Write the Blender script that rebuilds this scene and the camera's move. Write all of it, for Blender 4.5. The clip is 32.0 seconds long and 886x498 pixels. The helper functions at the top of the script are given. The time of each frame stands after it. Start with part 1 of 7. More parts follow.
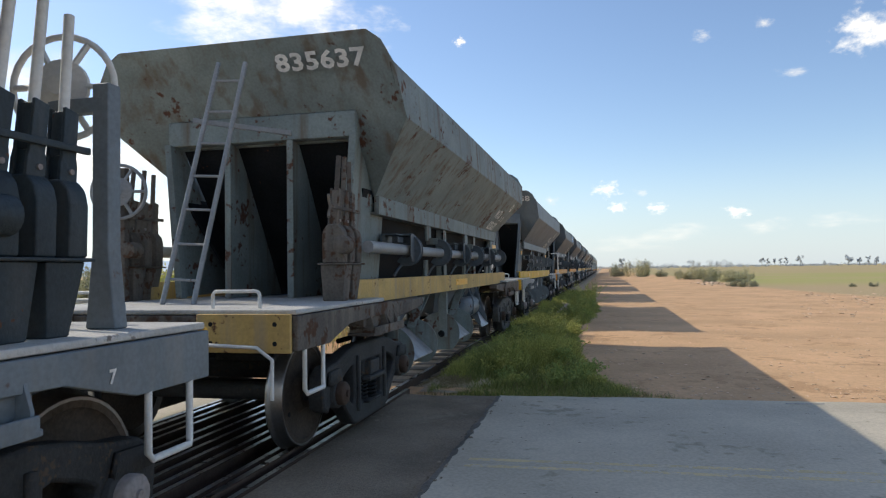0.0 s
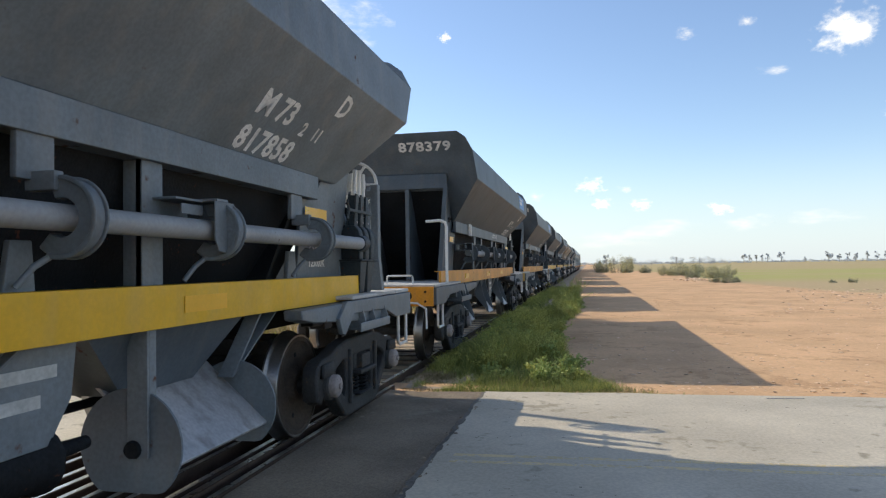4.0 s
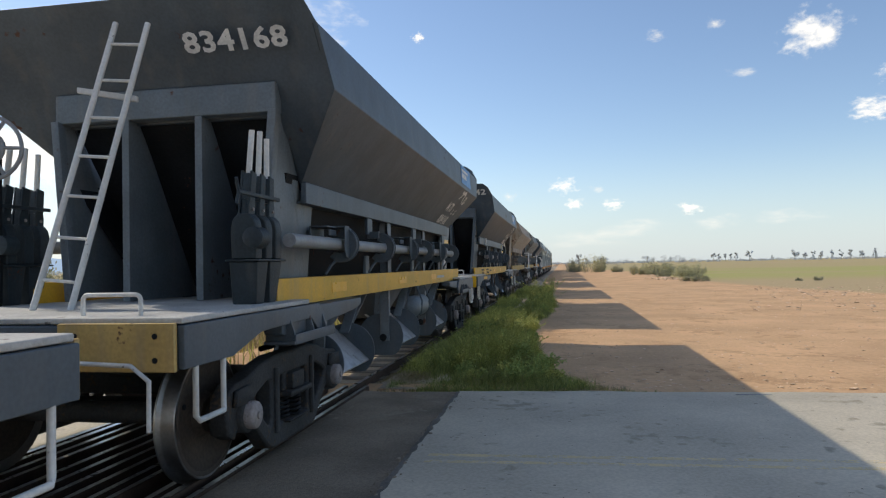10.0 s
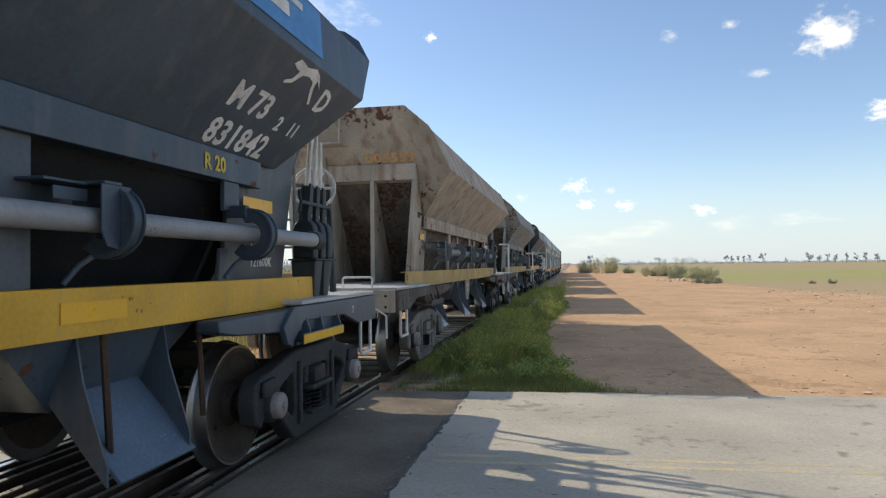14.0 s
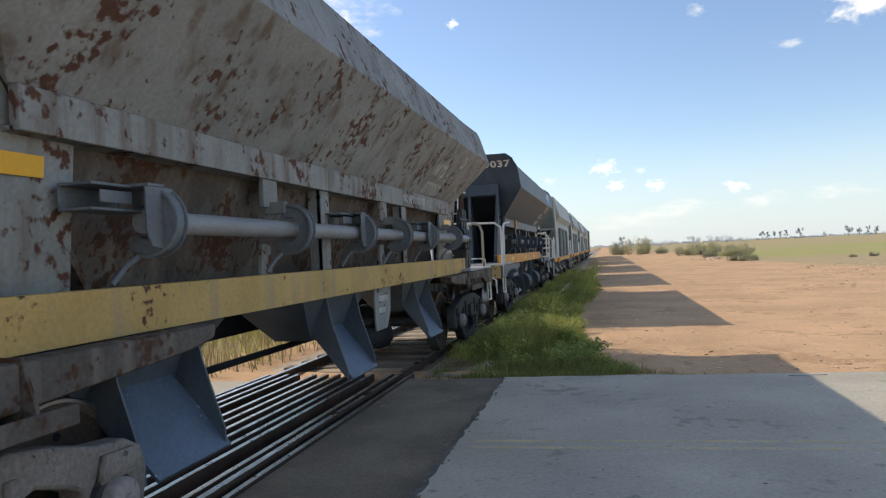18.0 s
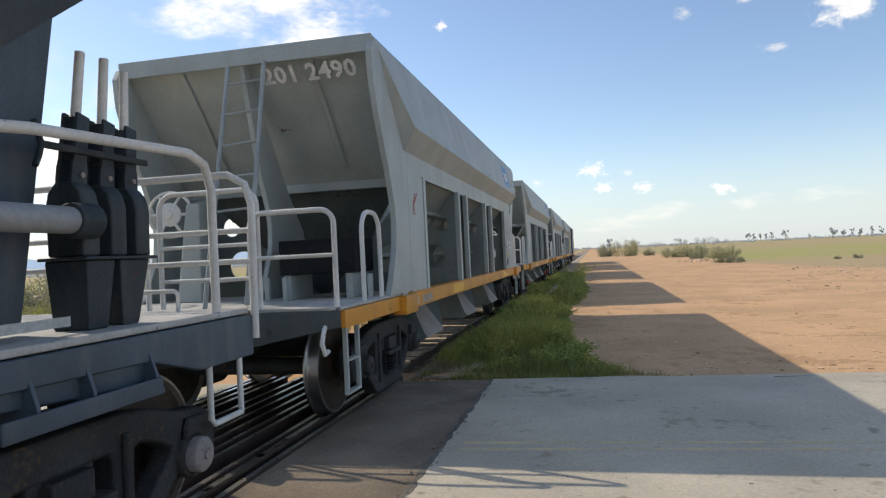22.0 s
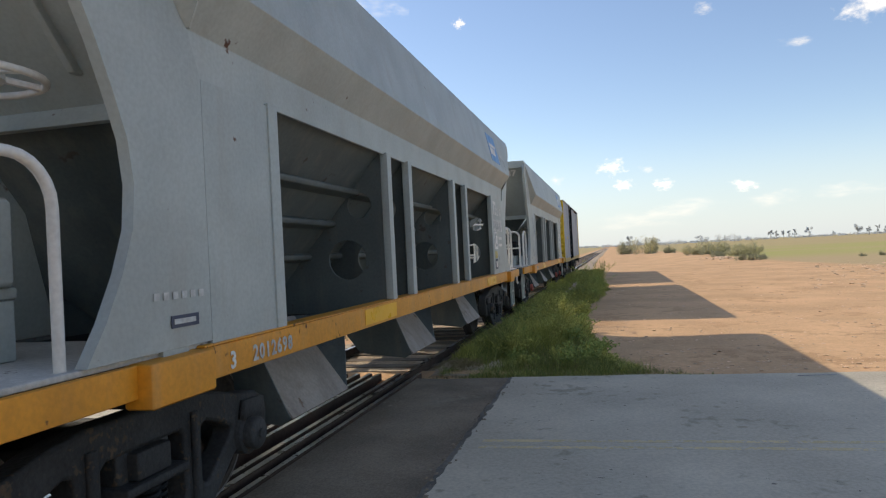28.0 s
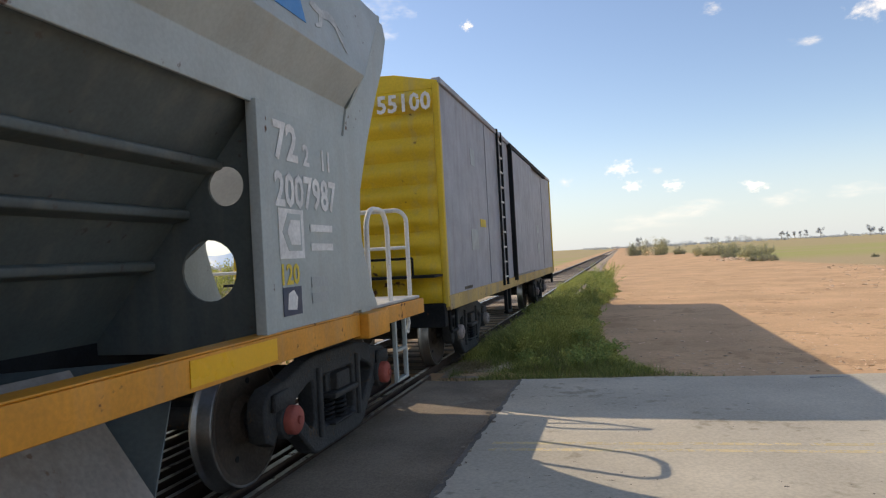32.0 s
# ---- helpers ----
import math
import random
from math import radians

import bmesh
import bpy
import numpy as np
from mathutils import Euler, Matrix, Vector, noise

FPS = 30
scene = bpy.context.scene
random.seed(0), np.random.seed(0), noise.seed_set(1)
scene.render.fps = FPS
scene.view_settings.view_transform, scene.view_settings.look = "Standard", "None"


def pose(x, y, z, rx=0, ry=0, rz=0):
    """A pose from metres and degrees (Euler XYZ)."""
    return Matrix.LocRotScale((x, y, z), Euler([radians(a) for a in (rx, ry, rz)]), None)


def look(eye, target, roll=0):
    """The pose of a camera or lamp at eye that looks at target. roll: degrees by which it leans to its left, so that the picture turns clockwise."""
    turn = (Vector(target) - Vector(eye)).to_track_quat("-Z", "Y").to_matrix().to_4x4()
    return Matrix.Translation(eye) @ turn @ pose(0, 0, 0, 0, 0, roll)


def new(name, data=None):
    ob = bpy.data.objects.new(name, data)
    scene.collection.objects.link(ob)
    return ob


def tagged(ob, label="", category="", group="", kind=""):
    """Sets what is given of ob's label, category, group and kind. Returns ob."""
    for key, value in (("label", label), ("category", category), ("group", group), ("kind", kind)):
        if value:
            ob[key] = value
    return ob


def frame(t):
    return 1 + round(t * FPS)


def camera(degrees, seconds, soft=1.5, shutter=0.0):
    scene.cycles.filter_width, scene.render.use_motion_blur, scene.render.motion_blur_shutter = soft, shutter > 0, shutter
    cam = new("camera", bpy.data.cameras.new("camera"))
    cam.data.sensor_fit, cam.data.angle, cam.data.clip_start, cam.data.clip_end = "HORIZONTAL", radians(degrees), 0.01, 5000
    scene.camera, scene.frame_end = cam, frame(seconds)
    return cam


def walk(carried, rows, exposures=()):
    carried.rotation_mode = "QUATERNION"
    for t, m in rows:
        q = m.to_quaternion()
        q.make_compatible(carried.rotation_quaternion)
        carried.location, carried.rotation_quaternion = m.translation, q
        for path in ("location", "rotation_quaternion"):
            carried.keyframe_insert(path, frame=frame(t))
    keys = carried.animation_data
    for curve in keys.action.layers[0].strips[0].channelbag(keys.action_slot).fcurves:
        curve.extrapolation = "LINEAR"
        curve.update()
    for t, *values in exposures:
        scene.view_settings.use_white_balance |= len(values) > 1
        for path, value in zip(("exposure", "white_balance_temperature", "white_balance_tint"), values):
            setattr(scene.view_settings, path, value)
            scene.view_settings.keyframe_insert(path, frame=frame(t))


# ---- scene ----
# ---- camera: a phone held beside a level crossing ----
EYE = (0.0, 0.0, 1.52)
cam = camera(66.2, 32.0, soft=1.25)
# seconds, yaw, pitch and roll in degrees
walk(cam, [(t, pose(*EYE, 90 + p, r, y)) for t, y, p, r in (
    (0.0, 13.33, 1.74, 0.85), (0.5, 13.41, 1.60, 0.56), (1.0, 12.67, 1.53, 0.88), (1.5, 12.20, 1.38, 0.90), (2.0, 11.99, 1.49, 1.03),
    (2.5, 12.61, 1.80, 1.37), (3.0, 12.98, 1.85, 1.49), (3.5, 13.09, 1.66, 1.02), (4.0, 12.07, 1.40, 0.85), (4.5, 10.75, 1.29, 0.65),
    (6.5, 10.65, 1.57, 1.24), (7.0, 10.34, 1.37, 1.33), (7.5, 10.34, 1.40, 1.50), (8.0, 10.60, 1.49, 1.54), (8.5, 10.65, 1.58, 1.43),
    (9.0, 10.58, 1.64, 1.42), (9.5, 10.47, 1.60, 1.13), (10.0, 9.88, 1.37, 1.12), (10.5, 10.23, 1.42, 1.29), (11.0, 10.48, 1.17, 1.21),
    (11.5, 10.44, 1.16, 1.16), (12.0, 10.29, 1.02, 1.49), (12.5, 10.23, 1.03, 1.51), (13.0, 10.64, 0.99, 1.56), (13.5, 10.00, 1.70, 0.58),
    (14.0, 10.80, 1.38, 0.67), (14.5, 10.67, 1.07, 0.35), (16.5, 14.05, 1.57, 2.39), (17.0, 13.28, 1.09, 2.50), (17.5, 13.17, 0.75, 2.82),
    (18.0, 13.36, 0.42, 2.81), (18.5, 12.53, 0.16, 2.69), (19.0, 11.64, -0.15, 2.56), (19.5, 11.65, 0.06, 2.42), (20.0, 12.05, 0.17, 2.30),
    (20.5, 11.99, 0.29, 2.42), (21.0, 11.47, 0.09, 2.28), (21.5, 11.76, 0.23, 2.62), (22.0, 12.39, 0.53, 2.80), (22.5, 12.45, 0.08, 2.34),
    (23.0, 12.82, -0.11, 2.26), (23.5, 12.82, 0.08, 2.58), (24.0, 12.60, -0.01, 2.65), (24.5, 12.71, 0.01, 2.44), (25.0, 13.24, 0.07, 2.70),
    (25.5, 13.68, 0.25, 2.80), (27.5, 13.62, 0.37, 2.97), (28.0, 13.95, 0.43, 2.90), (28.5, 14.10, 0.74, 3.04), (29.0, 14.50, 0.94, 3.07),
    (29.5, 14.29, 0.52, 3.27), (30.0, 13.90, 0.66, 3.46), (30.5, 14.11, 0.70, 3.56), (31.0, 14.52, 0.63, 3.32), (31.5, 14.28, 0.32, 3.06),
    (32.0, 14.71, 0.65, 3.11),
)], exposures=(
    (0, 0.05, 7050, 9), (1.2, 0.2, 7300, 10), (2.2, 0.16, 7150, 9), (3.2, 0.24, 7050, 9), (4.2, 0.22, 7150, 9), (5.2, 0.1, 7050, 9), (6.3, 0.2, 7200, 9), (7.4, 0.05, 7200, 9),
    (8.3, 0.17, 7250, 9), (9.3, 0.13, 7200, 9), (10.2, -0.05, 7200, 9), (11.4, 0.12, 7250, 10), (12.4, 0.02, 7150, 9), (13.5, 0.17, 7200, 9), (14.5, 0.07, 7150, 9), (15.8, 0.2, 7200, 9),
    (17.1, -0.08, 6950, 9), (18.0, 0.16, 7250, 10), (18.6, 0.24, 7350, 10), (19.2, 0.24, 7200, 9), (20.2, -0.12, 7100, 9), (21.4, 0.28, 7450, 10), (22.2, 0.05, 7350, 10), (23.2, 0.28, 7500, 12),
    (24.3, 0.17, 7500, 12), (24.9, 0.0, 7350, 11), (25.6, 0.1, 7400, 11), (27.6, 0.12, 7550, 11), (29.0, 0.15, 7550, 12), (30.2, -0.03, 7300, 12), (31.2, 0.1, 7650, 13), (32, 0.1, 7650, 13)))

# ---- light ----
SUN = Vector((-4.43, 1.75, 3.78)).normalized()
world = bpy.data.worlds.new("sky")
scene.world = world
world.use_nodes = True
wn = world.node_tree.nodes
sky = wn.new("ShaderNodeTexSky")
sky.sky_type = "NISHITA"
sky.sun_disc = False
sky.sun_elevation = math.asin(SUN.z)
sky.sun_rotation = math.atan2(SUN.x, SUN.y)
sky.air_density, sky.dust_density, sky.ozone_density = 1.0, 0.3, 1.6
wn["Background"].inputs[1].default_value = 0.15
gain = wn.new("ShaderNodeMix")
gain.data_type, gain.blend_type = "RGBA", "MULTIPLY"
gain.inputs[0].default_value = 1.0
gain.inputs[7].default_value = (0.91, 0.98, 1.11, 1)
world.node_tree.links.new(sky.outputs[0], gain.inputs[6])
world.node_tree.links.new(gain.outputs[2], wn["Background"].inputs[0])
sun = new("sun", bpy.data.lights.new("sun", "SUN"))
sun.data.energy, sun.data.angle, sun.data.color = 2.8, radians(0.53), (1.0, 0.94, 0.85)
sun.matrix_world = look(SUN * 60, (0, 0, 0))


# ---- materials ----
def mat(name, base, rough=0.6, metal=0.0, vary=0.18, scale=2.0, fine=40.0, bump=0.0, bump_scale=60.0,
        patch=None, patch_amount=0.0, patch_scale=1.6, streak=None, streak_amount=0.0, rand=0.0, island=0.0, gloss=0.5, rim=None):
    """A procedural surface: base colour with two scales of variation, patches of wear, streaks and relief."""
    m = bpy.data.materials.new(name)
    m.use_nodes = True
    nt = m.node_tree
    n, link = nt.nodes, nt.links.new
    bsdf = n["Principled BSDF"]
    coord = n.new("ShaderNodeTexCoord")
    info = n.new("ShaderNodeObjectInfo")
    shift = n.new("ShaderNodeVectorMath")
    shift.operation = "MULTIPLY_ADD"
    shift.inputs[0].default_value = (1, 1, 1)
    wide = n.new("ShaderNodeCombineXYZ")
    mul = n.new("ShaderNodeMath")
    mul.operation = "MULTIPLY"
    mul.inputs[1].default_value = 37.0
    link(info.outputs["Random"], mul.inputs[0])
    link(mul.outputs[0], wide.inputs[0])
    link(mul.outputs[0], wide.inputs[1])
    link(coord.outputs["Object"], shift.inputs[0])
    shift.inputs[1].default_value = (1, 1, 1)
    link(wide.outputs[0], shift.inputs[2])

    def tex(s, detail=4.0, stretch=None):
        t = n.new("ShaderNodeTexNoise")
        t.inputs["Scale"].default_value = s
        t.inputs["Detail"].default_value = detail
        if stretch:
            mp = n.new("ShaderNodeMapping")
            mp.inputs["Scale"].default_value = stretch
            link(shift.outputs[0], mp.inputs[0])
            link(mp.outputs[0], t.inputs["Vector"])
        else:
            link(shift.outputs[0], t.inputs["Vector"])
        return t.outputs["Fac"]

    def ramp(v, lo, hi, a=0.0, b=1.0):
        r = n.new("ShaderNodeMapRange")
        r.inputs["From Min"].default_value, r.inputs["From Max"].default_value = lo, hi
        r.inputs["To Min"].default_value, r.inputs["To Max"].default_value = a, b
        r.interpolation_type = "SMOOTHSTEP"
        link(v, r.inputs["Value"])
        return r.outputs[0]

    def mix(f, a, b, kind="MIX"):
        x = n.new("ShaderNodeMix")
        x.data_type, x.blend_type = "RGBA", kind
        for sock, v in ((x.inputs[0], f), (x.inputs[6], a), (x.inputs[7], b)):
            if isinstance(v, (int, float)):
                sock.default_value = v
            elif isinstance(v, tuple):
                sock.default_value = (*v, 1)
            else:
                link(v, sock)
        return x.outputs[2]

    def scaled(col, f):
        x = n.new("ShaderNodeVectorMath")
        x.operation = "SCALE"
        link(col, x.inputs[0])
        link(f, x.inputs["Scale"])
        return x.outputs[0]

    rgb = n.new("ShaderNodeRGB")
    rgb.outputs[0].default_value = (*base, 1)
    col = rgb.outputs[0]
    col = scaled(col, ramp(tex(scale), 0.25, 0.75, 1 - vary, 1 + vary))
    col = scaled(col, ramp(tex(fine, 3.0), 0.25, 0.75, 1 - vary * 0.6, 1 + vary * 0.6))
    if rand:
        col = scaled(col, ramp(info.outputs["Random"], 0, 1, 1 - rand, 1 + rand))
    if island:
        geo = n.new("ShaderNodeNewGeometry")
        col = scaled(col, ramp(geo.outputs["Random Per Island"], 0, 1, 1 - island, 1 + island))
    r_out = rough
    if streak:
        col = mix(ramp(tex(3.0, 5.0, (2.2, 2.2, 0.22)), 0.48, 0.72, 0.0, streak_amount), col, streak)
    if patch:
        both = n.new("ShaderNodeMix")
        both.inputs[0].default_value = 0.5
        link(tex(patch_scale, 9.0), both.inputs[2])
        link(tex(patch_scale * 6.5, 6.0), both.inputs[3])
        wear = both.outputs[0]
        if rim:         # rust that eats down from the upper edge
            sep = n.new("ShaderNodeSeparateXYZ")
            link(coord.outputs["Object"], sep.inputs[0])
            plus = n.new("ShaderNodeMath")
            link(wear, plus.inputs[0])
            link(ramp(sep.outputs["Z"], rim[0], rim[1], 0.0, rim[2]), plus.inputs[1])
            wear = plus.outputs[0]
        mask = ramp(wear, 0.645 - 0.27 * patch_amount, 0.70 - 0.25 * patch_amount)
        rust2 = mix(tex(30.0), tuple(c * 0.55 for c in patch), tuple(c * 1.45 for c in patch))
        col = mix(mask, col, rust2)
        rr = n.new("ShaderNodeMapRange")
        rr.inputs["To Min"].default_value, rr.inputs["To Max"].default_value = rough, 0.92
        link(mask, rr.inputs["Value"])
        link(rr.outputs[0], bsdf.inputs["Roughness"])
    else:
        link(ramp(tex(scale * 2.7), 0.3, 0.7, max(rough - 0.1, 0.04), min(rough + 0.1, 1)), bsdf.inputs["Roughness"])
    link(col, bsdf.inputs["Base Color"])
    bsdf.inputs["Metallic"].default_value = metal
    bsdf.inputs["Specular IOR Level"].default_value = gloss
    if bump:
        b = n.new("ShaderNodeBump")
        b.inputs["Strength"].default_value = 1.0
        b.inputs["Distance"].default_value = bump
        link(tex(bump_scale, 5.0), b.inputs["Height"])
        link(b.outputs[0], bsdf.inputs["Normal"])
    return m


RUST = (0.105, 0.047, 0.028)
DUST = (0.30, 0.26, 0.21)
M = {
    "slate": mat("slate_paint", (0.074, 0.096, 0.115), 0.5, patch=RUST, patch_amount=0.06, streak=(0.2, 0.18, 0.155), streak_amount=0.2, bump=0.004, bump_scale=5),
    "slate_light": mat("weathered_slate_paint", (0.145, 0.172, 0.19), 0.52, patch=RUST, patch_amount=0.1, streak=DUST, streak_amount=0.2, bump=0.004, bump_scale=5),
    "navy": mat("navy_paint", (0.05, 0.076, 0.104), 0.48, patch=RUST, patch_amount=0.05, streak=DUST, streak_amount=0.14, bump=0.004, bump_scale=5),
    "faded": mat("faded_grey_paint", (0.2, 0.238, 0.23), 0.7, patch=RUST, patch_amount=0.3, patch_scale=1.9, streak=(0.13, 0.083, 0.05), streak_amount=0.75, bump=0.006, bump_scale=5),
    "faded_two": mat("peeling_grey_paint", (0.27, 0.285, 0.27), 0.75, patch=RUST, patch_amount=0.38, patch_scale=2.2, streak=(0.135, 0.083, 0.05), streak_amount=0.75, bump=0.006, bump_scale=5),
    "rusty": mat("rusty_pale_paint", (0.42, 0.365, 0.295), 0.85, patch=(0.125, 0.058, 0.04), patch_amount=0.2, patch_scale=1.5, streak=(0.24, 0.145, 0.085), streak_amount=0.65, bump=0.006, bump_scale=5, rim=(3.62, 3.78, 0.1)),
    "grey": mat("grey_green_paint", (0.37, 0.41, 0.395), 0.5, vary=0.1, patch=RUST, patch_amount=0.0, patch_scale=2.5, streak=DUST, streak_amount=0.2, bump=0.003, bump_scale=4),
    # bin and bay greys: body grey darkened for the shade inside, plus grime
    "grey_bin": mat("grimy_shaded_bin_paint", (0.085, 0.106, 0.106), 0.6, vary=0.15, patch=(0.09, 0.08, 0.07), patch_amount=0.15, patch_scale=2.5, streak=DUST, streak_amount=0.15, bump=0.003, bump_scale=4),
    "grey_bay": mat("dusty_shaded_bay_paint", (0.165, 0.195, 0.19), 0.6, vary=0.15, patch=(0.12, 0.1, 0.085), patch_amount=0.15, patch_scale=2.5, streak=DUST, streak_amount=0.25, bump=0.003, bump_scale=4),
    "tray": mat("streaked_tray_steel", (0.27, 0.23, 0.19), 0.65, vary=0.2, patch=(0.17, 0.11, 0.075), patch_amount=0.15, patch_scale=2.5, streak=(0.16, 0.12, 0.09), streak_amount=0.5),
    "stand": mat("dark_blue_green_paint", (0.025, 0.037, 0.044), 0.55, vary=0.25, patch=RUST, patch_amount=0.1, patch_scale=5, streak=DUST, streak_amount=0.12, bump=0.003, gloss=0.35),
    "grimy": mat("grimy_rusted_paint", (0.12, 0.105, 0.09), 0.8, vary=0.25, patch=(0.09, 0.05, 0.032), patch_amount=0.45, patch_scale=2.2, streak=DUST, streak_amount=0.4, bump=0.006, bump_scale=9, gloss=0.2),
    # paving: grimy, and darkened to paint shade down in the gaps
    "paving": mat("grimy_shaded_paving", (0.13, 0.112, 0.095), 0.95, vary=0.3, scale=1.5, fine=40, patch=(0.06, 0.05, 0.043), patch_amount=0.4, patch_scale=2.0, bump=0.008, bump_scale=60, gloss=0.1),
    "pit": mat("dark_road_pit", (0.15, 0.135, 0.115), 0.95, vary=0.3, gloss=0.2),
    "letter_faded": mat("faded_stencil_paint", (0.47, 0.48, 0.46), 0.75, vary=0.2, scale=6),
    "grey_top": mat("pale_grey_paint", (0.33, 0.36, 0.36), 0.5, vary=0.1, streak=DUST, streak_amount=0.2, bump=0.003, bump_scale=4),
    "lilac": mat("boxcar_grey_paint", (0.33, 0.335, 0.365), 0.6, vary=0.1, streak=(0.2, 0.17, 0.15), streak_amount=0.35, bump=0.003, bump_scale=4),
    "yellow": mat("yellow_paint", (0.68, 0.37, 0.022), 0.5, vary=0.12, patch=RUST, patch_amount=0.1, patch_scale=3, streak=DUST, streak_amount=0.2),
    "orange": mat("orange_paint", (0.68, 0.275, 0.022), 0.5, vary=0.14, patch=RUST, patch_amount=0.12, patch_scale=3, streak=DUST, streak_amount=0.18),
    "ochre": mat("dusty_ochre_paint", (0.53, 0.355, 0.12), 0.75, vary=0.15, patch=RUST, patch_amount=0.2, patch_scale=3, streak=DUST, streak_amount=0.5),
    "lemon": mat("bright_yellow_panel", (0.72, 0.40, 0.008), 0.5, vary=0.08, streak=DUST, streak_amount=0.12),
    "end_yellow": mat("boxcar_yellow_paint", (0.66, 0.44, 0.02), 0.6, vary=0.1, patch=RUST, patch_amount=0.05, streak=DUST, streak_amount=0.3),
    "reflector": mat("reflective_yellow_strip", (0.85, 0.44, 0.012), 0.35, vary=0.05),
    # near-black: grime on the undergear, painted shade on the bin sheets
    "dark": mat("grimy_shaded_dark_steel", (0.014, 0.016, 0.018), 0.7, vary=0.3, patch=RUST, patch_amount=0.1, patch_scale=5, bump=0.004, gloss=0.14),
    "frame": mat("black_brown_cast_steel", (0.04, 0.041, 0.041), 0.7, vary=0.3, patch=(0.09, 0.065, 0.045), patch_amount=0.25, patch_scale=5, bump=0.006, bump_scale=50, gloss=0.25),
    "worn_frame": mat("worn_grey_cast_steel", (0.085, 0.085, 0.08), 0.8, vary=0.3, patch=(0.05, 0.04, 0.035), patch_amount=0.3, patch_scale=5, bump=0.006, bump_scale=50),
    "dusty_frame": mat("dusty_cast_steel", (0.2, 0.175, 0.15), 0.85, vary=0.3, patch=(0.08, 0.06, 0.05), patch_amount=0.3, patch_scale=5, bump=0.006, bump_scale=50),
    "wheel": mat("brown_wheel_steel", (0.075, 0.058, 0.046), 0.85, vary=0.3, bump=0.003, gloss=0.2),
    "tread": mat("polished_tread_steel", (0.27, 0.26, 0.25), 0.38, metal=1.0, vary=0.15),
    "shaft": mat("pale_grey_tube_paint", (0.27, 0.28, 0.285), 0.5, vary=0.15, patch=RUST, patch_amount=0.08, patch_scale=4),
    "white": mat("dusty_white_paint", (0.66, 0.65, 0.61), 0.6, vary=0.12, patch=RUST, patch_amount=0.05, patch_scale=6),
    "deck": mat("dusty_deck_plate", (0.46, 0.45, 0.42), 0.8, vary=0.18, patch=(0.2, 0.17, 0.15), patch_amount=0.15, patch_scale=4, bump=0.003, bump_scale=90),
    "chute": mat("worn_bare_chute_steel", (0.42, 0.42, 0.42), 0.45, metal=0.35, vary=0.18, patch=(0.14, 0.12, 0.1), patch_amount=0.12, patch_scale=4, streak=(0.12, 0.09, 0.07), streak_amount=0.5),
    "chute_blue": mat("blue_grey_chute_paint", (0.09, 0.13, 0.18), 0.5, vary=0.2, patch=(0.35, 0.36, 0.38), patch_amount=0.12, patch_scale=5),
    "letter": mat("stencil_white_paint", (0.70, 0.69, 0.66), 0.7, vary=0.16, scale=6),
    "letter_yellow": mat("stencil_yellow_paint", (0.65, 0.48, 0.06), 0.7, vary=0.15, scale=6),
    "letter_dark": mat("stencil_dark_paint", (0.06, 0.045, 0.03), 0.7, vary=0.15, scale=6),
    "letter_orange": mat("faded_orange_paint", (0.62, 0.34, 0.14), 0.7, vary=0.15, scale=6),
    "cyan": mat("blue_panel_paint", (0.055, 0.24, 0.52), 0.45, vary=0.08, streak=DUST, streak_amount=0.12),
    "navy_label": mat("navy_label_paint", (0.03, 0.045, 0.085), 0.5, vary=0.1),
    "red": mat("faded_red_paint", (0.32, 0.07, 0.05), 0.7, vary=0.2),
    "graffiti": mat("blue_spray_line", (0.17, 0.21, 0.3), 0.7, vary=0.2),
    "cap": mat("pale_bearing_cap", (0.27, 0.235, 0.22), 0.7, vary=0.25, patch=RUST, patch_amount=0.2, patch_scale=12),
    "rubber": mat("black_rubber", (0.018, 0.018, 0.018), 0.75, vary=0.2, gloss=0.2),
    "rail": mat("rusty_rail_steel", (0.075, 0.05, 0.037), 0.75, metal=0.2, vary=0.25, bump=0.002, gloss=0.2),
    "railhead": mat("bright_rail_head", (0.5, 0.49, 0.47), 0.32, metal=1.0, vary=0.15),
    "scuffed": mat("scuffed_crossing_steel", (0.52, 0.5, 0.47), 0.34, metal=0.9, vary=0.3, patch=(0.1, 0.07, 0.05), patch_amount=0.3, patch_scale=5),
    "concrete": mat("worn_concrete_paving", (0.535, 0.475, 0.372), 0.88, vary=0.17, scale=0.6, fine=38, patch=(0.37, 0.325, 0.245), patch_amount=0.3, patch_scale=0.9, bump=0.005, bump_scale=110, gloss=0.25),
    "asphalt": mat("grey_brown_asphalt", (0.25, 0.2, 0.147), 0.95, vary=0.28, scale=1.1, fine=60, patch=(0.29, 0.24, 0.18), patch_amount=0.3, patch_scale=1.3, bump=0.008, bump_scale=130, gloss=0.15),
    "line": mat("worn_road_line_paint", (0.62, 0.5, 0.28), 0.85, vary=0.15, patch=(0.55, 0.485, 0.37), patch_amount=0.62, patch_scale=5),
    "stone": mat("pale_clod", (0.72, 0.52, 0.35), 0.95, vary=0.2, island=0.2, bump=0.004, gloss=0.1),
    "ballast": mat("dusty_ballast", (0.47, 0.37, 0.265), 0.95, vary=0.25, fine=22, patch=(0.3, 0.25, 0.2), patch_amount=0.35, patch_scale=1.2, bump=0.03, bump_scale=22, gloss=0.1),
    "sleeper": mat("weathered_sleeper_wood", (0.2, 0.16, 0.12), 0.9, vary=0.25),
}


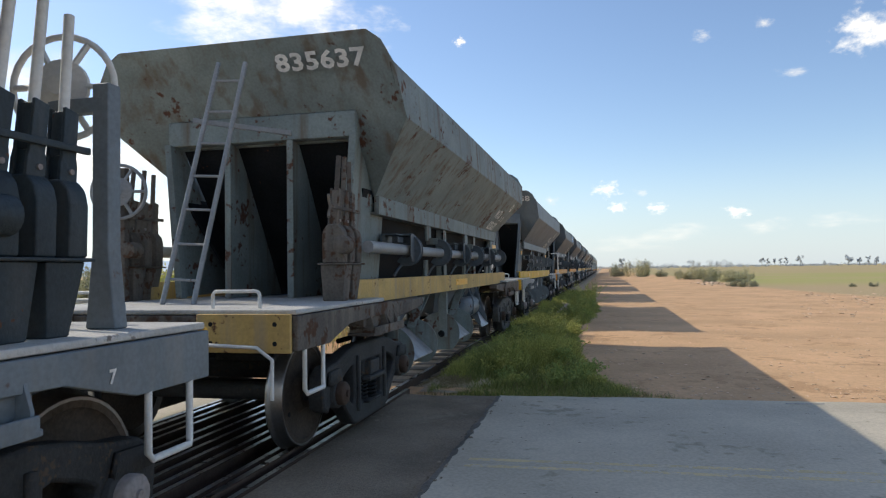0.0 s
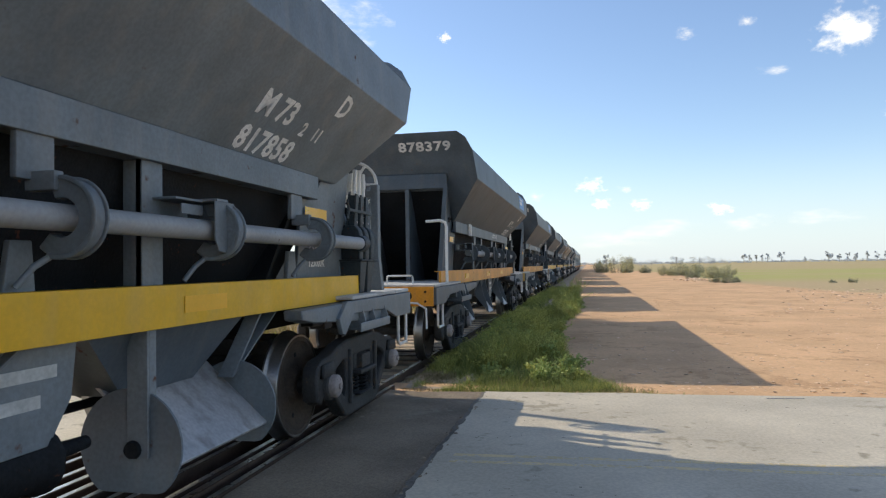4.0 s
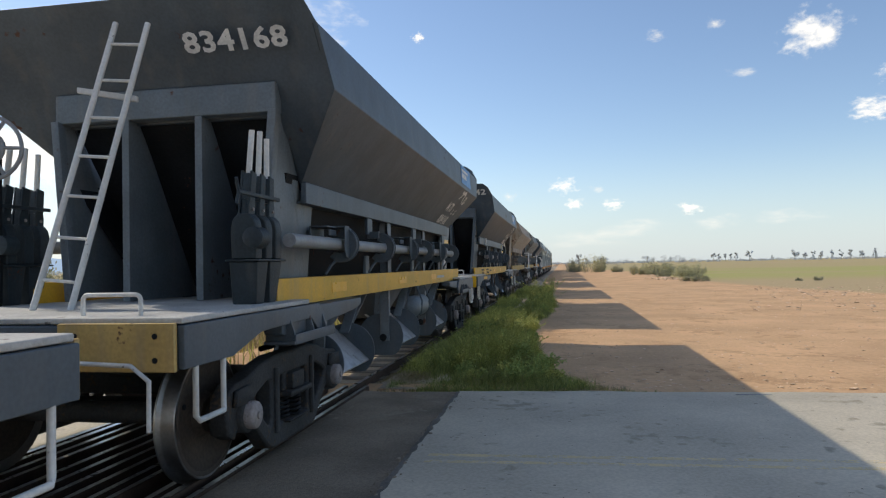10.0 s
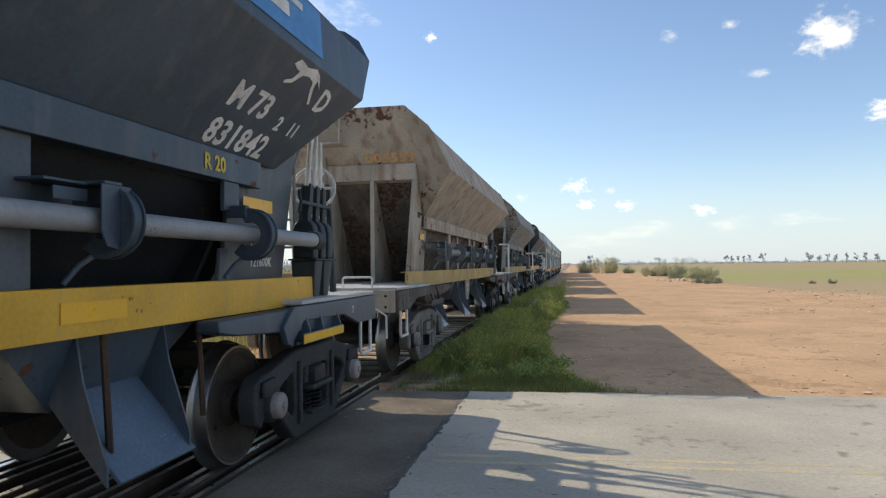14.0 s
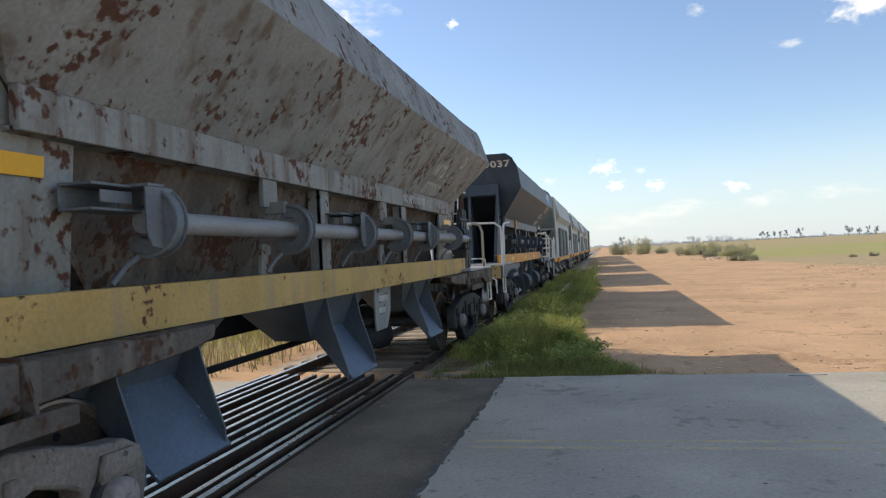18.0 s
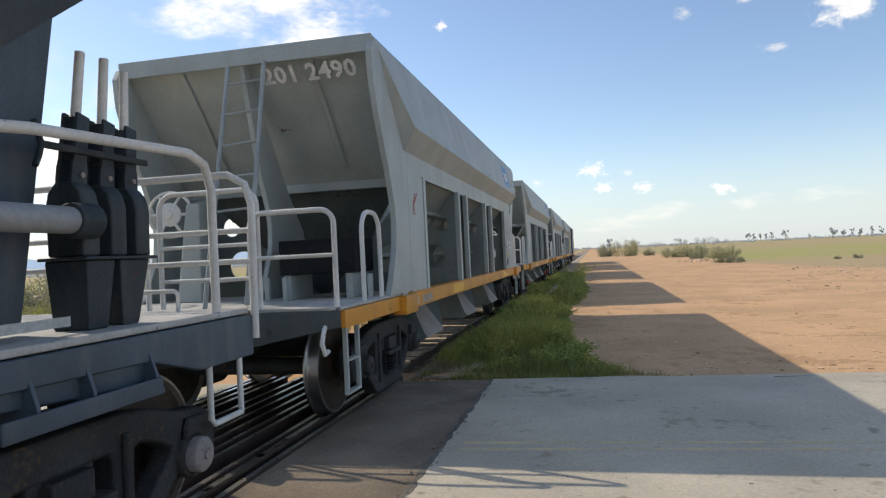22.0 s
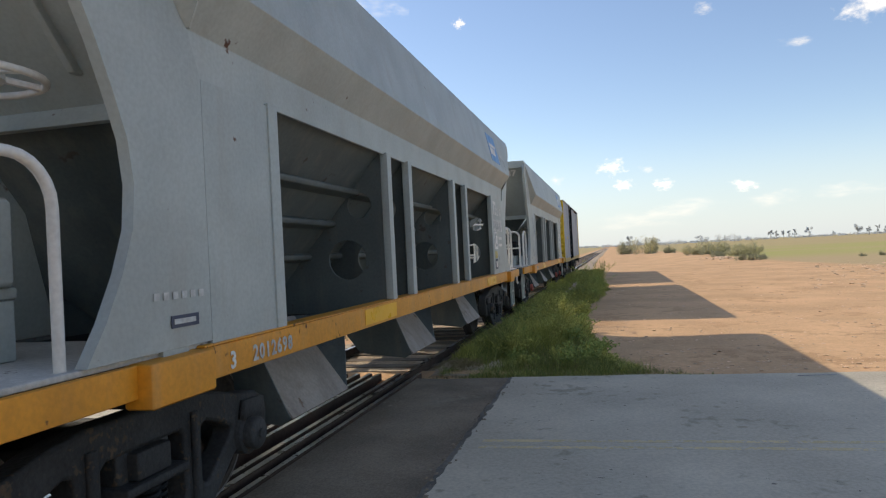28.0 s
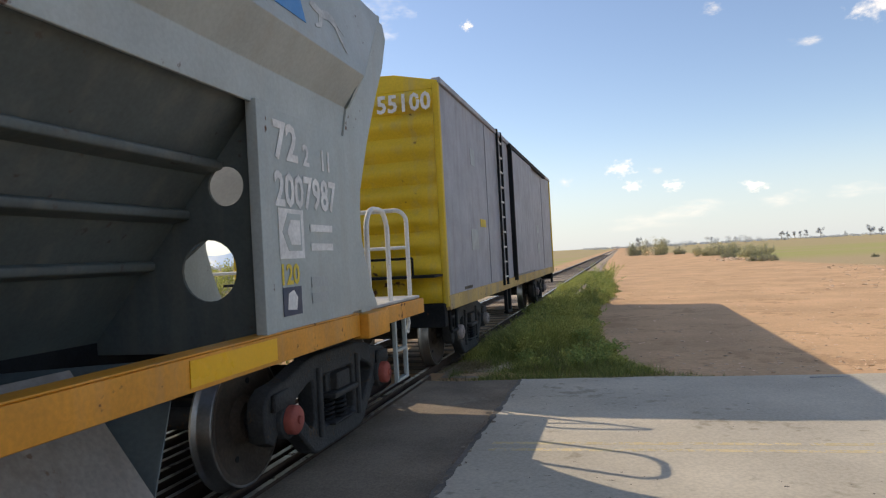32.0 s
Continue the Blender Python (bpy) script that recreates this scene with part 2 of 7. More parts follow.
def leaf_mat(name, a, b, rough=0.65):
    """Foliage: a colour of its own for each blade or leaf, and some light through it."""
    m = bpy.data.materials.new(name)
    m.use_nodes = True
    nt = m.node_tree
    n, link = nt.nodes, nt.links.new
    geo = n.new("ShaderNodeNewGeometry")
    x = n.new("ShaderNodeMix")
    x.data_type = "RGBA"
    x.inputs[6].default_value, x.inputs[7].default_value = (*a, 1), (*b, 1)
    link(geo.outputs["Random Per Island"], x.inputs[0])
    bsdf = n["Principled BSDF"]
    bsdf.inputs["Roughness"].default_value = rough
    link(x.outputs[2], bsdf.inputs["Base Color"])
    tr = n.new("ShaderNodeBsdfTranslucent")
    link(x.outputs[2], tr.inputs[0])
    mx = n.new("ShaderNodeMixShader")
    mx.inputs[0].default_value = 0.35
    link(bsdf.outputs[0], mx.inputs[1])
    link(tr.outputs[0], mx.inputs[2])
    link(mx.outputs[0], n["Material Output"].inputs["Surface"])
    return m


M["grass"] = leaf_mat("green_grass", (0.11, 0.165, 0.038), (0.42, 0.43, 0.13))
M["weed"] = leaf_mat("yellow_green_weed", (0.27, 0.31, 0.07), (0.6, 0.56, 0.16))
M["herb"] = leaf_mat("fresh_green_herb", (0.18, 0.26, 0.065), (0.43, 0.48, 0.14))
M["dry"] = leaf_mat("dry_grass", (0.24, 0.19, 0.09), (0.4, 0.33, 0.18))
M["scrub"] = leaf_mat("olive_scrub", (0.22, 0.22, 0.12), (0.42, 0.40, 0.24))
M["scrub_pale"] = leaf_mat("yellow_green_scrub", (0.36, 0.34, 0.17), (0.62, 0.56, 0.33))
# aerial haze is mixed into the pale far-leaf colours
M["farleaf"] = leaf_mat("hazed_far_leaf", (0.42, 0.45, 0.47), (0.56, 0.59, 0.60))
# bark lightened as well, for haze on the far trunks
M["bark"] = mat("grey_bark", (0.36, 0.35, 0.34), 0.9, vary=0.25)


def ground_mat():
    """Bare earth by the track that passes into stubble and pasture farther off."""
    m = mat("dusty_earth", (0.635, 0.4, 0.226), 0.95, vary=0.12, scale=0.5, fine=14, patch=(0.53, 0.325, 0.178), patch_amount=0.4, patch_scale=0.6, bump=0.02, bump_scale=16, gloss=0.1)
    nt = m.node_tree
    n, link = nt.nodes, nt.links.new
    bsdf = n["Principled BSDF"]
    earth = bsdf.inputs["Base Color"].links[0].from_socket
    coord = n.new("ShaderNodeTexCoord")
    sep = n.new("ShaderNodeSeparateXYZ")
    link(coord.outputs["Object"], sep.inputs[0])
    big = n.new("ShaderNodeTexNoise")
    big.inputs["Scale"].default_value, big.inputs["Detail"].default_value = 0.03, 5
    link(coord.outputs["Object"], big.inputs["Vector"])

    def node(op, a, b):
        x = n.new("ShaderNodeMath")
        x.operation = op
        for sock, v in ((x.inputs[0], a), (x.inputs[1], b)):
            if isinstance(v, (int, float)):
                sock.default_value = v
            else:
                link(v, sock)
        return x.outputs[0]

    def smooth(v, lo, hi):
        r = n.new("ShaderNodeMapRange")
        r.interpolation_type = "SMOOTHSTEP"
        r.inputs["From Min"].default_value, r.inputs["From Max"].default_value = lo, hi
        link(v, r.inputs["Value"])
        return r.outputs[0]

    # the pasture begins along a line that nears the track with distance, and on the far side of the track
    line = node("ADD", node("DIVIDE", 255.0, node("MAXIMUM", sep.outputs["Y"], 5.0)), node("MULTIPLY", big.outputs[0], 5.0))
    right = node("MULTIPLY", smooth(node("SUBTRACT", sep.outputs["X"], line), 3.2, 5.2), smooth(sep.outputs["Y"], 10.0, 20.0))
    left = smooth(node("MULTIPLY", sep.outputs["X"], -1.0), 6.0, 8.0)
    mask = node("MAXIMUM", right, left)
    tone = n.new("ShaderNodeTexNoise")
    tone.inputs["Scale"].default_value, tone.inputs["Detail"].default_value = 0.03, 6
    stretch = n.new("ShaderNodeMapping")
    stretch.inputs["Scale"].default_value = (0.5, 1.6, 1)
    link(coord.outputs["Object"], stretch.inputs[0])
    link(stretch.outputs[0], tone.inputs["Vector"])
    field = n.new("ShaderNodeMix")
    field.data_type = "RGBA"
    field.inputs[6].default_value, field.inputs[7].default_value = (0.47, 0.355, 0.2, 1), (0.40, 0.385, 0.135, 1)
    band = node("MULTIPLY", smooth(sep.outputs["Y"], 52, 72), node("SUBTRACT", 1.0, node("MULTIPLY", smooth(sep.outputs["Y"], 95, 150), 0.75)))
    link(node("MULTIPLY", band, smooth(tone.outputs[0], 0.33, 0.55)), field.inputs[0])
    both = n.new("ShaderNodeMix")
    both.data_type = "RGBA"
    link(mask, both.inputs[0])
    link(earth, both.inputs[6])
    link(field.outputs[2], both.inputs[7])
    link(both.outputs[2], bsdf.inputs["Base Color"])
    return m


M["ground"] = ground_mat()


# ---- mesh tools ----
class Mesh:
    """Collects boxes, prisms and tubes into one mesh."""

    def __init__(self):
        self.v, self.f = [], []

    def add(self, verts, faces):
        k = len(self.v)
        self.v += [tuple(p) for p in verts]
        self.f += [tuple(i + k for i in f) for f in faces]
        return self

    def box(self, x0, x1, y0, y1, z0, z1):
        v = [(x, y, z) for x in (x0, x1) for y in (y0, y1) for z in (z0, z1)]
        return self.add(v, [(0, 1, 3, 2), (4, 6, 7, 5), (0, 4, 5, 1), (2, 3, 7, 6), (0, 2, 6, 4), (1, 5, 7, 3)])

    def prism(self, pts, axis, a, b):
        """A flat outline, pushed along an axis. Outline in (y, z) for x, (x, z) for y, (x, y) for z."""
        def p3(p, c):
            return {"x": (c, p[0], p[1]), "y": (p[0], c, p[1]), "z": (p[0], p[1], c)}[axis]
        n = len(pts)
        v = [p3(p, a) for p in pts] + [p3(p, b) for p in pts]
        return self.add(v, [tuple(range(n))[::-1], tuple(range(n, 2 * n))] + [(i, (i + 1) % n, n + (i + 1) % n, n + i) for i in range(n)])

    def hull(self, a, b):
        """Two outlines of equal count joined into a closed solid."""
        n = len(a)
        return self.add(list(a) + list(b), [tuple(range(n))[::-1], tuple(range(n, 2 * n))] + [(i, (i + 1) % n, n + (i + 1) % n, n + i) for i in range(n)])

    def tube(self, pts, r, n=10, closed=False):
        pts = [Vector(p) for p in pts]
        m = len(pts)
        v, f = [], []
        ref = None
        for i, p in enumerate(pts):
            a = pts[(i - 1) % m] if closed or i else p
            b = pts[(i + 1) % m] if closed or i < m - 1 else p
            d = (b - a).normalized()
            if ref is None:
                ref = d.orthogonal().normalized()
            ref = (ref - d * ref.dot(d)).normalized()
            side = d.cross(ref)
            v += [p + r * (math.cos(6.28318 * k / n) * ref + math.sin(6.28318 * k / n) * side) for k in range(n)]
        for i in range(m if closed else m - 1):
            j = (i + 1) % m
            f += [(i * n + k, i * n + (k + 1) % n, j * n + (k + 1) % n, j * n + k) for k in range(n)]
        if not closed:
            f += [tuple(range(n))[::-1], tuple(range((m - 1) * n, m * n))]
        return self.add(v, f)

    def lathe(self, prof, n=32, axis="x", caps=True):
        """Turns (distance along the axis, radius) round the axis."""
        v, f = [], []
        for a, r in prof:
            for k in range(n):
                c, s = r * math.cos(6.28318 * k / n), r * math.sin(6.28318 * k / n)
                v.append({"x": (a, c, s), "y": (c, a, s), "z": (c, s, a)}[axis])
        for i in range(len(prof) - 1):
            f += [(i * n + k, i * n + (k + 1) % n, (i + 1) * n + (k + 1) % n, (i + 1) * n + k) for k in range(n)]
        if caps:
            f += [tuple(range(n))[::-1], tuple(range((len(prof) - 1) * n, len(prof) * n))]
        return self.add(v, f)

    def moved(self, m):
        self.v = [tuple(m @ Vector(p)) for p in self.v]
        return self

    def data(self, name, bevel=0.0, smooth=True, rounded=False):
        me = bpy.data.meshes.new(name)
        me.from_pydata(self.v, [], self.f)
        bm = bmesh.new()
        bm.from_mesh(me)
        bmesh.ops.recalc_face_normals(bm, faces=bm.faces)
        if bevel:
            es = [e for e in bm.edges if len(e.link_faces) == 2 and e.calc_face_angle(0) > 0.5]
            bmesh.ops.bevel(bm, geom=es, offset=bevel, segments=1, affect="EDGES", clamp_overlap=True)
        bm.to_mesh(me)
        bm.free()
        if smooth and (bevel or rounded):
            # large faces stay flat, the narrow bevels between them catch the light
            me.shade_smooth()
            nv, nf, nl = len(me.vertices), len(me.polygons), len(me.loops)
            fn, ar = np.empty(nf * 3), np.empty(nf)
            me.polygons.foreach_get("normal", fn)
            me.polygons.foreach_get("area", ar)
            lv, cnt = np.empty(nl, dtype=np.int32), np.empty(nf, dtype=np.int32)
            me.loops.foreach_get("vertex_index", lv)
            me.polygons.foreach_get("loop_total", cnt)
            acc = np.zeros((nv, 3))
            np.add.at(acc, lv, np.repeat(fn.reshape(-1, 3) * ar[:, None], cnt, axis=0))
            ln = np.linalg.norm(acc, axis=1)
            ok = ln > 1e-12
            acc[ok] /= ln[ok][:, None]
            me.normals_split_custom_set_from_vertices(acc.tolist())
        elif smooth:
            me.shade_smooth()
            me.set_sharp_from_angle(angle=radians(46))
        return me


CACHE = {}


def shared(key, make, bevel=0.0, rounded=False):
    """One mesh for all parts of one shape."""
    if key not in CACHE:
        CACHE[key] = make().data(key.split("/")[0], bevel, True, rounded)
        CACHE[key].materials.append(None)
    return CACHE[key]


def part(name, me, material, parent, label="", at=None):
    """Links a mesh as one part of a thing, with its own material."""
    ob = new(name, me)
    if not me.materials:
        me.materials.append(None)
    ob.material_slots[0].link = "OBJECT"
    ob.material_slots[0].material = M[material]
    ob.parent = parent
    if at is not None:
        ob.matrix_basis = at
    if label:
        ob["label"] = label
    return ob


def thing(name, label, category, group="", at=None):
    ob = new(name)
    ob.empty_display_size = 0.3
    if at is not None:
        ob.matrix_basis = at
    return tagged(ob, label, category, group)


def solo(name, me, material, label="", category="", group="", kind="", at=None):
    ob = part(name, me, material, None, at=at)
    return tagged(ob, label, category, group, kind)


def basis(origin, right, up):
    r, u = Vector(right).normalized(), Vector(up).normalized()
    n = r.cross(u)
    m = Matrix((r, u, n)).transposed().to_4x4()
    m.translation = Vector(origin) + n * 0.0022
    return m


def words(text, size, origin, right, up, material, parent, name="lettering", spacing=1.0, squash=1.0, label=""):
    """Painted letters, a hair proud of the sheet that they stand on."""
    key = "words/%s/%.3f/%.2f" % (text, size, spacing)
    if key not in CACHE:
        cu = bpy.data.curves.new("lettering", "FONT")
        cu.body, cu.size, cu.extrude, cu.space_character, cu.resolution_u, cu.offset = text, size, 0.0006, spacing, 2, size * 0.028
        tmp = bpy.data.objects.new("tmp", cu)
        me = bpy.data.meshes.new_from_object(tmp)
        bpy.data.objects.remove(tmp)
        me.name = "lettering"
        me.materials.clear()
        me.materials.append(None)
        CACHE[key] = me
    return part(name, CACHE[key], material, parent, label, basis(origin, right, up) @ Matrix.Diagonal((squash, 1, 1, 1)))


def plate(w, h, origin, right, up, material, parent, name, label="", t=0.003):
    me = shared("%s/%.3f/%.3f/%.3f" % (name, w, h, t), lambda: Mesh().box(0, w, 0, h, 0, t))
    return part(name, me, material, parent, label, basis(origin, right, up))


def arc(cx, cz, r, a0, a1, n=7):
    return [(cx + r * math.cos(radians(a0 + (a1 - a0) * i / (n - 1))), cz + r * math.sin(radians(a0 + (a1 - a0) * i / (n - 1)))) for i in range(n)]


def loop3(plane, c, u0, u1, v0, v1, r=0.09):
    """A bar bent into an upside-down U, in the plane x = c or y = c."""
    pts = [(u0, v0), (u0, v1 - r)] + arc(u0 + r, v1 - r, r, 180, 90)[1:] + arc(u1 - r, v1 - r, r, 90, 0)[:-1] + [(u1, v1 - r), (u1, v0)]
    return [(c, u, v) if plane == "x" else (u, c, v) for u, v in pts]


# ---- the setting: ground, road, track ----
TRACK = -3.53      # middle of the track; rail tops are z = 0
GAUGE = 0.873      # from the middle to the middle of a rail head


def road_edge(x):
    return 8.3 + 0.045 * x


def height(x, y):
    """Level of the earth beside the rail tops."""
    d = abs(x - TRACK)
    h = -0.10 - 0.05 * min(max((y - 9) / 8, 0), 1)
    h -= 0.14 * min(max((2.9 - d) / 1.4, 0), 1) if y > 9.2 or y < 1.2 else 0.0
    if x < TRACK - 3:
        h -= 0.12
    if y > 9.0:
        h += 0.03 * noise.noise(Vector((x * 0.7, y * 0.7, 0))) + 0.012 * noise.noise(Vector((x * 3, y * 3, 4)))
        if x > 0.6:
            h += 0.035 * math.exp(-((y - road_edge(x) - 0.55) / 0.35) ** 2) * (0.6 + 0.8 * noise.noise(Vector((x * 0.9, 3, 1))))
        h += 0.05 * max(0.0, noise.noise(Vector((x * 0.25, y * 0.12, 21)))) * min(max((x - 3) / 3, 0), 1)
        h += 0.34 * math.exp(-((x - 8.0) / 2.6) ** 2) * min(max((y - 48) / 22, 0), 1) * min(max((150 - y) / 40, 0), 1) * (0.8 + 0.5 * noise.noise(Vector((x * 0.4, y * 0.15, 11))))
        r = math.hypot(x, y)
        h += min(max((r - 25) / 60, 0), 1) * 0.22 * (noise.noise(Vector((x * 0.035, y * 0.035, 7))) + 0.4)
    if 1.8 < y < road_edge(x) + 0.25:
        h = min(h, -0.13)
    return h


def ring_grid():
    """Earth in squares that widen with distance, out to the horizon."""
    def axis(lo, hi, fine, c0, c1):
        out, p, s = [], c0, fine
        while p < c1:
            out.append(p)
            p += fine
        a, s = c1, fine
        while a < hi:
            out.append(a)
            s *= 1.22
            a += s
        out.append(hi)
        a, s = c0 - fine, fine
        while a > lo:
            out.append(a)
            s *= 1.22
            a -= s
        out.append(lo)
        return sorted(out)
    xs, ys = axis(-4200, 4200, 0.3, -9, 13), axis(-4200, 4200, 0.3, 7, 34)
    v = [(x, y, height(x, y)) for y in ys for x in xs]
    w = len(xs)
    f = [(j * w + i, j * w + i + 1, (j + 1) * w + i + 1, (j + 1) * w + i) for j in range(len(ys) - 1) for i in range(w - 1)]
    return Mesh().add(v, f)


ground = solo("ground", ring_grid().data("ground"), "ground", "bare pinkish-brown earth running into stubble and pasture", "ground", kind="structure")


def slab(x0, x1, z, edge_noise=0.05, y0=2.3, step=0.35):
    """A strip of road with ragged outer edges."""
    n = max(int((x1 - x0) / step), 1)
    xs = [x0 + (x1 - x0) * i / n for i in range(n + 1)]
    m = Mesh()
    v = []
    for x in xs:
        e = road_edge(x) + edge_noise * 1.6 * noise.noise(Vector((x * 1.3, 0, 3))) + edge_noise * noise.noise(Vector((x * 5, 2, 3)))
        ymid = [y0, 5.4, e - 0.25, e]
        for y in ymid:
            v.append((x, y, z))
        v += [(x, e + 0.06, -0.2), (x, y0, -0.2)]
    f = []
    for i in range(n):
        a, b = i * 6, (i + 1) * 6
        f += [(a + k, b + k, b + k + 1, a + k + 1) for k in range(4)] + [(a + 5, b + 5, b, a)]
    f += [(0, 1, 2, 3, 4, 5), tuple(n * 6 + k for k in (5, 4, 3, 2, 1, 0))]
    return m.add(v, f)


solo("road", slab(-1.26, 90, -0.018).data("road"), "concrete", "worn pale grey concrete road with dusty edges", "road", kind="structure")
solo("road", slab(-2.46, -1.27, -0.026, 0.08).data("road"), "asphalt", "dark brown-grey asphalt strip beside the rails", "road", kind="structure")
solo("road", slab(-70, TRACK - 1.07, -0.022).data("road"), "concrete", "worn pale road beyond the rails", "road", kind="structure")
# paving between the rails, the shade of the gaps put into its colour
solo("pavement", Mesh().box(TRACK - 1.05, TRACK + 1.05, 2.3, 8.3, -0.2, -0.125).data("pavement"), "paving", "dusty paving darkened for shade between crossing rails", "pavement", kind="structure")
# worn centre lines
for dy in (-0.09, 0.09):
    m = Mesh()
    x = -1.1
    k = 0
    while x < 40:
        ln = 0.6 + 0.9 * random.random()
        y = 5.42 + dy + 0.045 * x
        m.hull([(x, y - 0.035, -0.03), (x + ln, y - 0.035 + 0.045 * ln, -0.03), (x + ln, y + 0.035 + 0.045 * ln, -0.03), (x, y + 0.035, -0.03)], [(x, y - 0.035, -0.0172), (x + ln, y - 0.035 + 0.045 * ln, -0.0172), (x + ln, y + 0.035 + 0.045 * ln, -0.0172), (x, y + 0.035, -0.0172)])
        x += ln + (0.004 if random.random() < 0.8 else 0.06)
    solo("road_line", m.data("road_line"), "line", "worn pale yellow centre line on the road", "road line", kind="structure")
# the open joint between asphalt and concrete, with crumbled edges
m = Mesh()
for i in range(55):
    y = 2.6 + 5.6 * random.random()
    x = -1.265 + random.gauss(0, 0.035)
    r = 0.006 + 0.014 * random.random() ** 2
    m.add([(x - r, y - r * 1.6, -0.018), (x + r, y - r, -0.018), (x + r * 0.7, y + r * 1.5, -0.018), (x - r, y + r, -0.018), (x, y, -0.006)], [(0, 1, 4), (1, 2, 4), (2, 3, 4), (3, 0, 4)])
tagged(solo("rubble", m.data("rubble"), "asphalt", "crumbled asphalt along the road joint", "rubble"), kind="stuff")

# dark dirt in the joint, and pits in rows across the concrete
random.seed(31)
m = Mesh()
top, low = [], []
for i in range(120):
    y = 2.35 + 5.85 * i / 119
    c = -1.262 + 0.03 * noise.noise(Vector((y * 1.4, 3, 0))) + 0.02 * noise.noise(Vector((y * 6, 1, 0)))
    w = 0.01 + 0.04 * abs(noise.noise(Vector((y * 3.1, 8, 0)))) + 0.012 * random.random()
    top.append((c + w, y, -0.0166))
    low.append((c - w, y, -0.0166))
m.add(top + low, [(i, i + 1, 121 + i, 120 + i) for i in range(119)])
tagged(solo("joint_dirt", m.data("joint_dirt"), "pit", "dark dirt in the open joint of the road", "dirt"), kind="stuff")
m = Mesh()
for i in range(420):
    row = random.choice((3.2, 3.32, 3.6, 3.75, 4.1, 4.25, 4.7, 6.1, 6.9, 7.6))
    x, y = -1.2 + 9 * random.random() ** 1.2, row + random.gauss(0, 0.12)
    y += 0.045 * x
    a, b = 0.005 + 0.028 * random.random() ** 3, 0.004 + 0.008 * random.random()
    m.add([(x + a * math.cos(k * 1.0472) * random.uniform(0.6, 1.2), y + b * math.sin(k * 1.0472) * random.uniform(0.6, 1.3), -0.0168) for k in range(6)], [(0, 1, 2, 3, 4, 5)])
tagged(solo("road_pits", m.data("road_pits"), "pit", "small dark pits scattered over the concrete", "pits"), kind="stuff")
solo("stick", Mesh().tube([(1.9, 8.13, 0.0), (2.06, 8.17, -0.004), (2.3, 8.19, 0.0)], 0.006, 6).data("stick"), "bark", "thin dark stick lying on the road", "stick")

# rails and the old rails laid as crossing strips
RAIL = [(-0.07, -0.16), (0.07, -0.16), (0.07, -0.145), (0.01, -0.125), (0.01, -0.045), (0.036, -0.035), (0.036, -0.004), (0.028, 0.0), (-0.028, 0.0), (-0.036, -0.004), (-0.036, -0.035), (-0.01, -0.045), (-0.01, -0.125), (-0.07, -0.145)]
for s in (-1, 1):
    c = TRACK + s * GAUGE
    solo("rail", Mesh().prism([(c + a, b) for a, b in RAIL], "y", -60, 900).data("rail"), "rail", "rusty steel rail of the broad-gauge track", "rail", "rails", "structure")
    solo("rail_head", Mesh().box(c - 0.027, c + 0.027, -60, 900, -0.001, 0.0018).data("rail_head"), "railhead", "bright worn running face of the rail", "rail", "rails", "structure")
for off in (-1.02, -0.74, -0.59, -0.34, -0.17, 0.0, 0.17, 0.34, 0.47, 0.74, 1.02):
    c = TRACK + off
    t = thing("crossing_rail", "old steel rail laid lengthwise in the crossing", "crossing rail", "crossing rails")
    part("strip", shared("strip", lambda: Mesh().box(-0.033, 0.033, 2.2, 8.5, -0.15, -0.014), 0.006), "rail", t, at=pose(c, 0, 0))
    part("worn_face", shared("worn_face", lambda: Mesh().box(-0.022, 0.022, 2.2, 8.5, -0.0135, -0.0115)), "scuffed", t, "scuffed bright top", at=pose(c, 0, 0))

# ballast bed and sleepers past the crossing
m = Mesh()
nb = 240
v, f = [], []
for i in range(nb + 1):
    y = 8.7 + (420 - 8.7) * (i / nb) ** 2
    for x, z in ((-2.2, -0.3), (-1.5, -0.16), (-0.6, -0.13), (0.98, -0.13), (1.1, -0.085), (1.75, -0.1), (2.2, -0.3)):
        v.append((TRACK + x + 0.12 * noise.noise(Vector((y, x, 2))), y, z + (0.03 if x < 0.9 else 0.012) * noise.noise(Vector((y * 3, x * 3, 5)))))
for i in range(nb):
    f += [(i * 7 + k, i * 7 + k + 1, (i + 1) * 7 + k + 1, (i + 1) * 7 + k) for k in range(6)]
solo("ballast", m.add(v, f).data("ballast"), "ballast", "dusty stone ballast bed under the rails", "ballast", kind="structure")
m = Mesh()
for i in range(260):
    y = 9.1 + 0.62 * i
    m.box(TRACK - 1.35, TRACK + 1.35, y - 0.12, y + 0.12, -0.28, -0.128 + 0.02 * random.random())
tagged(solo("sleepers", m.data("sleepers"), "sleeper", "weathered timber sleepers half buried in ballast", "sleepers"), kind="stuff")


# ---- bogies and wheels, shared by all wagons ----
WHEEL_R = 0.46
WHEELSETS = []      # every turning wheelset, for the keys at the end


def wheel_mesh():
    return Mesh().lathe([(-0.07, 0.12), (-0.07, 0.30), (-0.055, 0.40), (-0.062, 0.435), (-0.062, 0.485), (-0.045, 0.492), (-0.03, 0.47), (-0.02, 0.462), (0.065, 0.456), (0.072, 0.45), (0.072, 0.40), (0.045, 0.385), (0.02, 0.30), (0.03, 0.17), (0.06, 0.15), (0.085, 0.13), (0.085, 0.08)], 40)


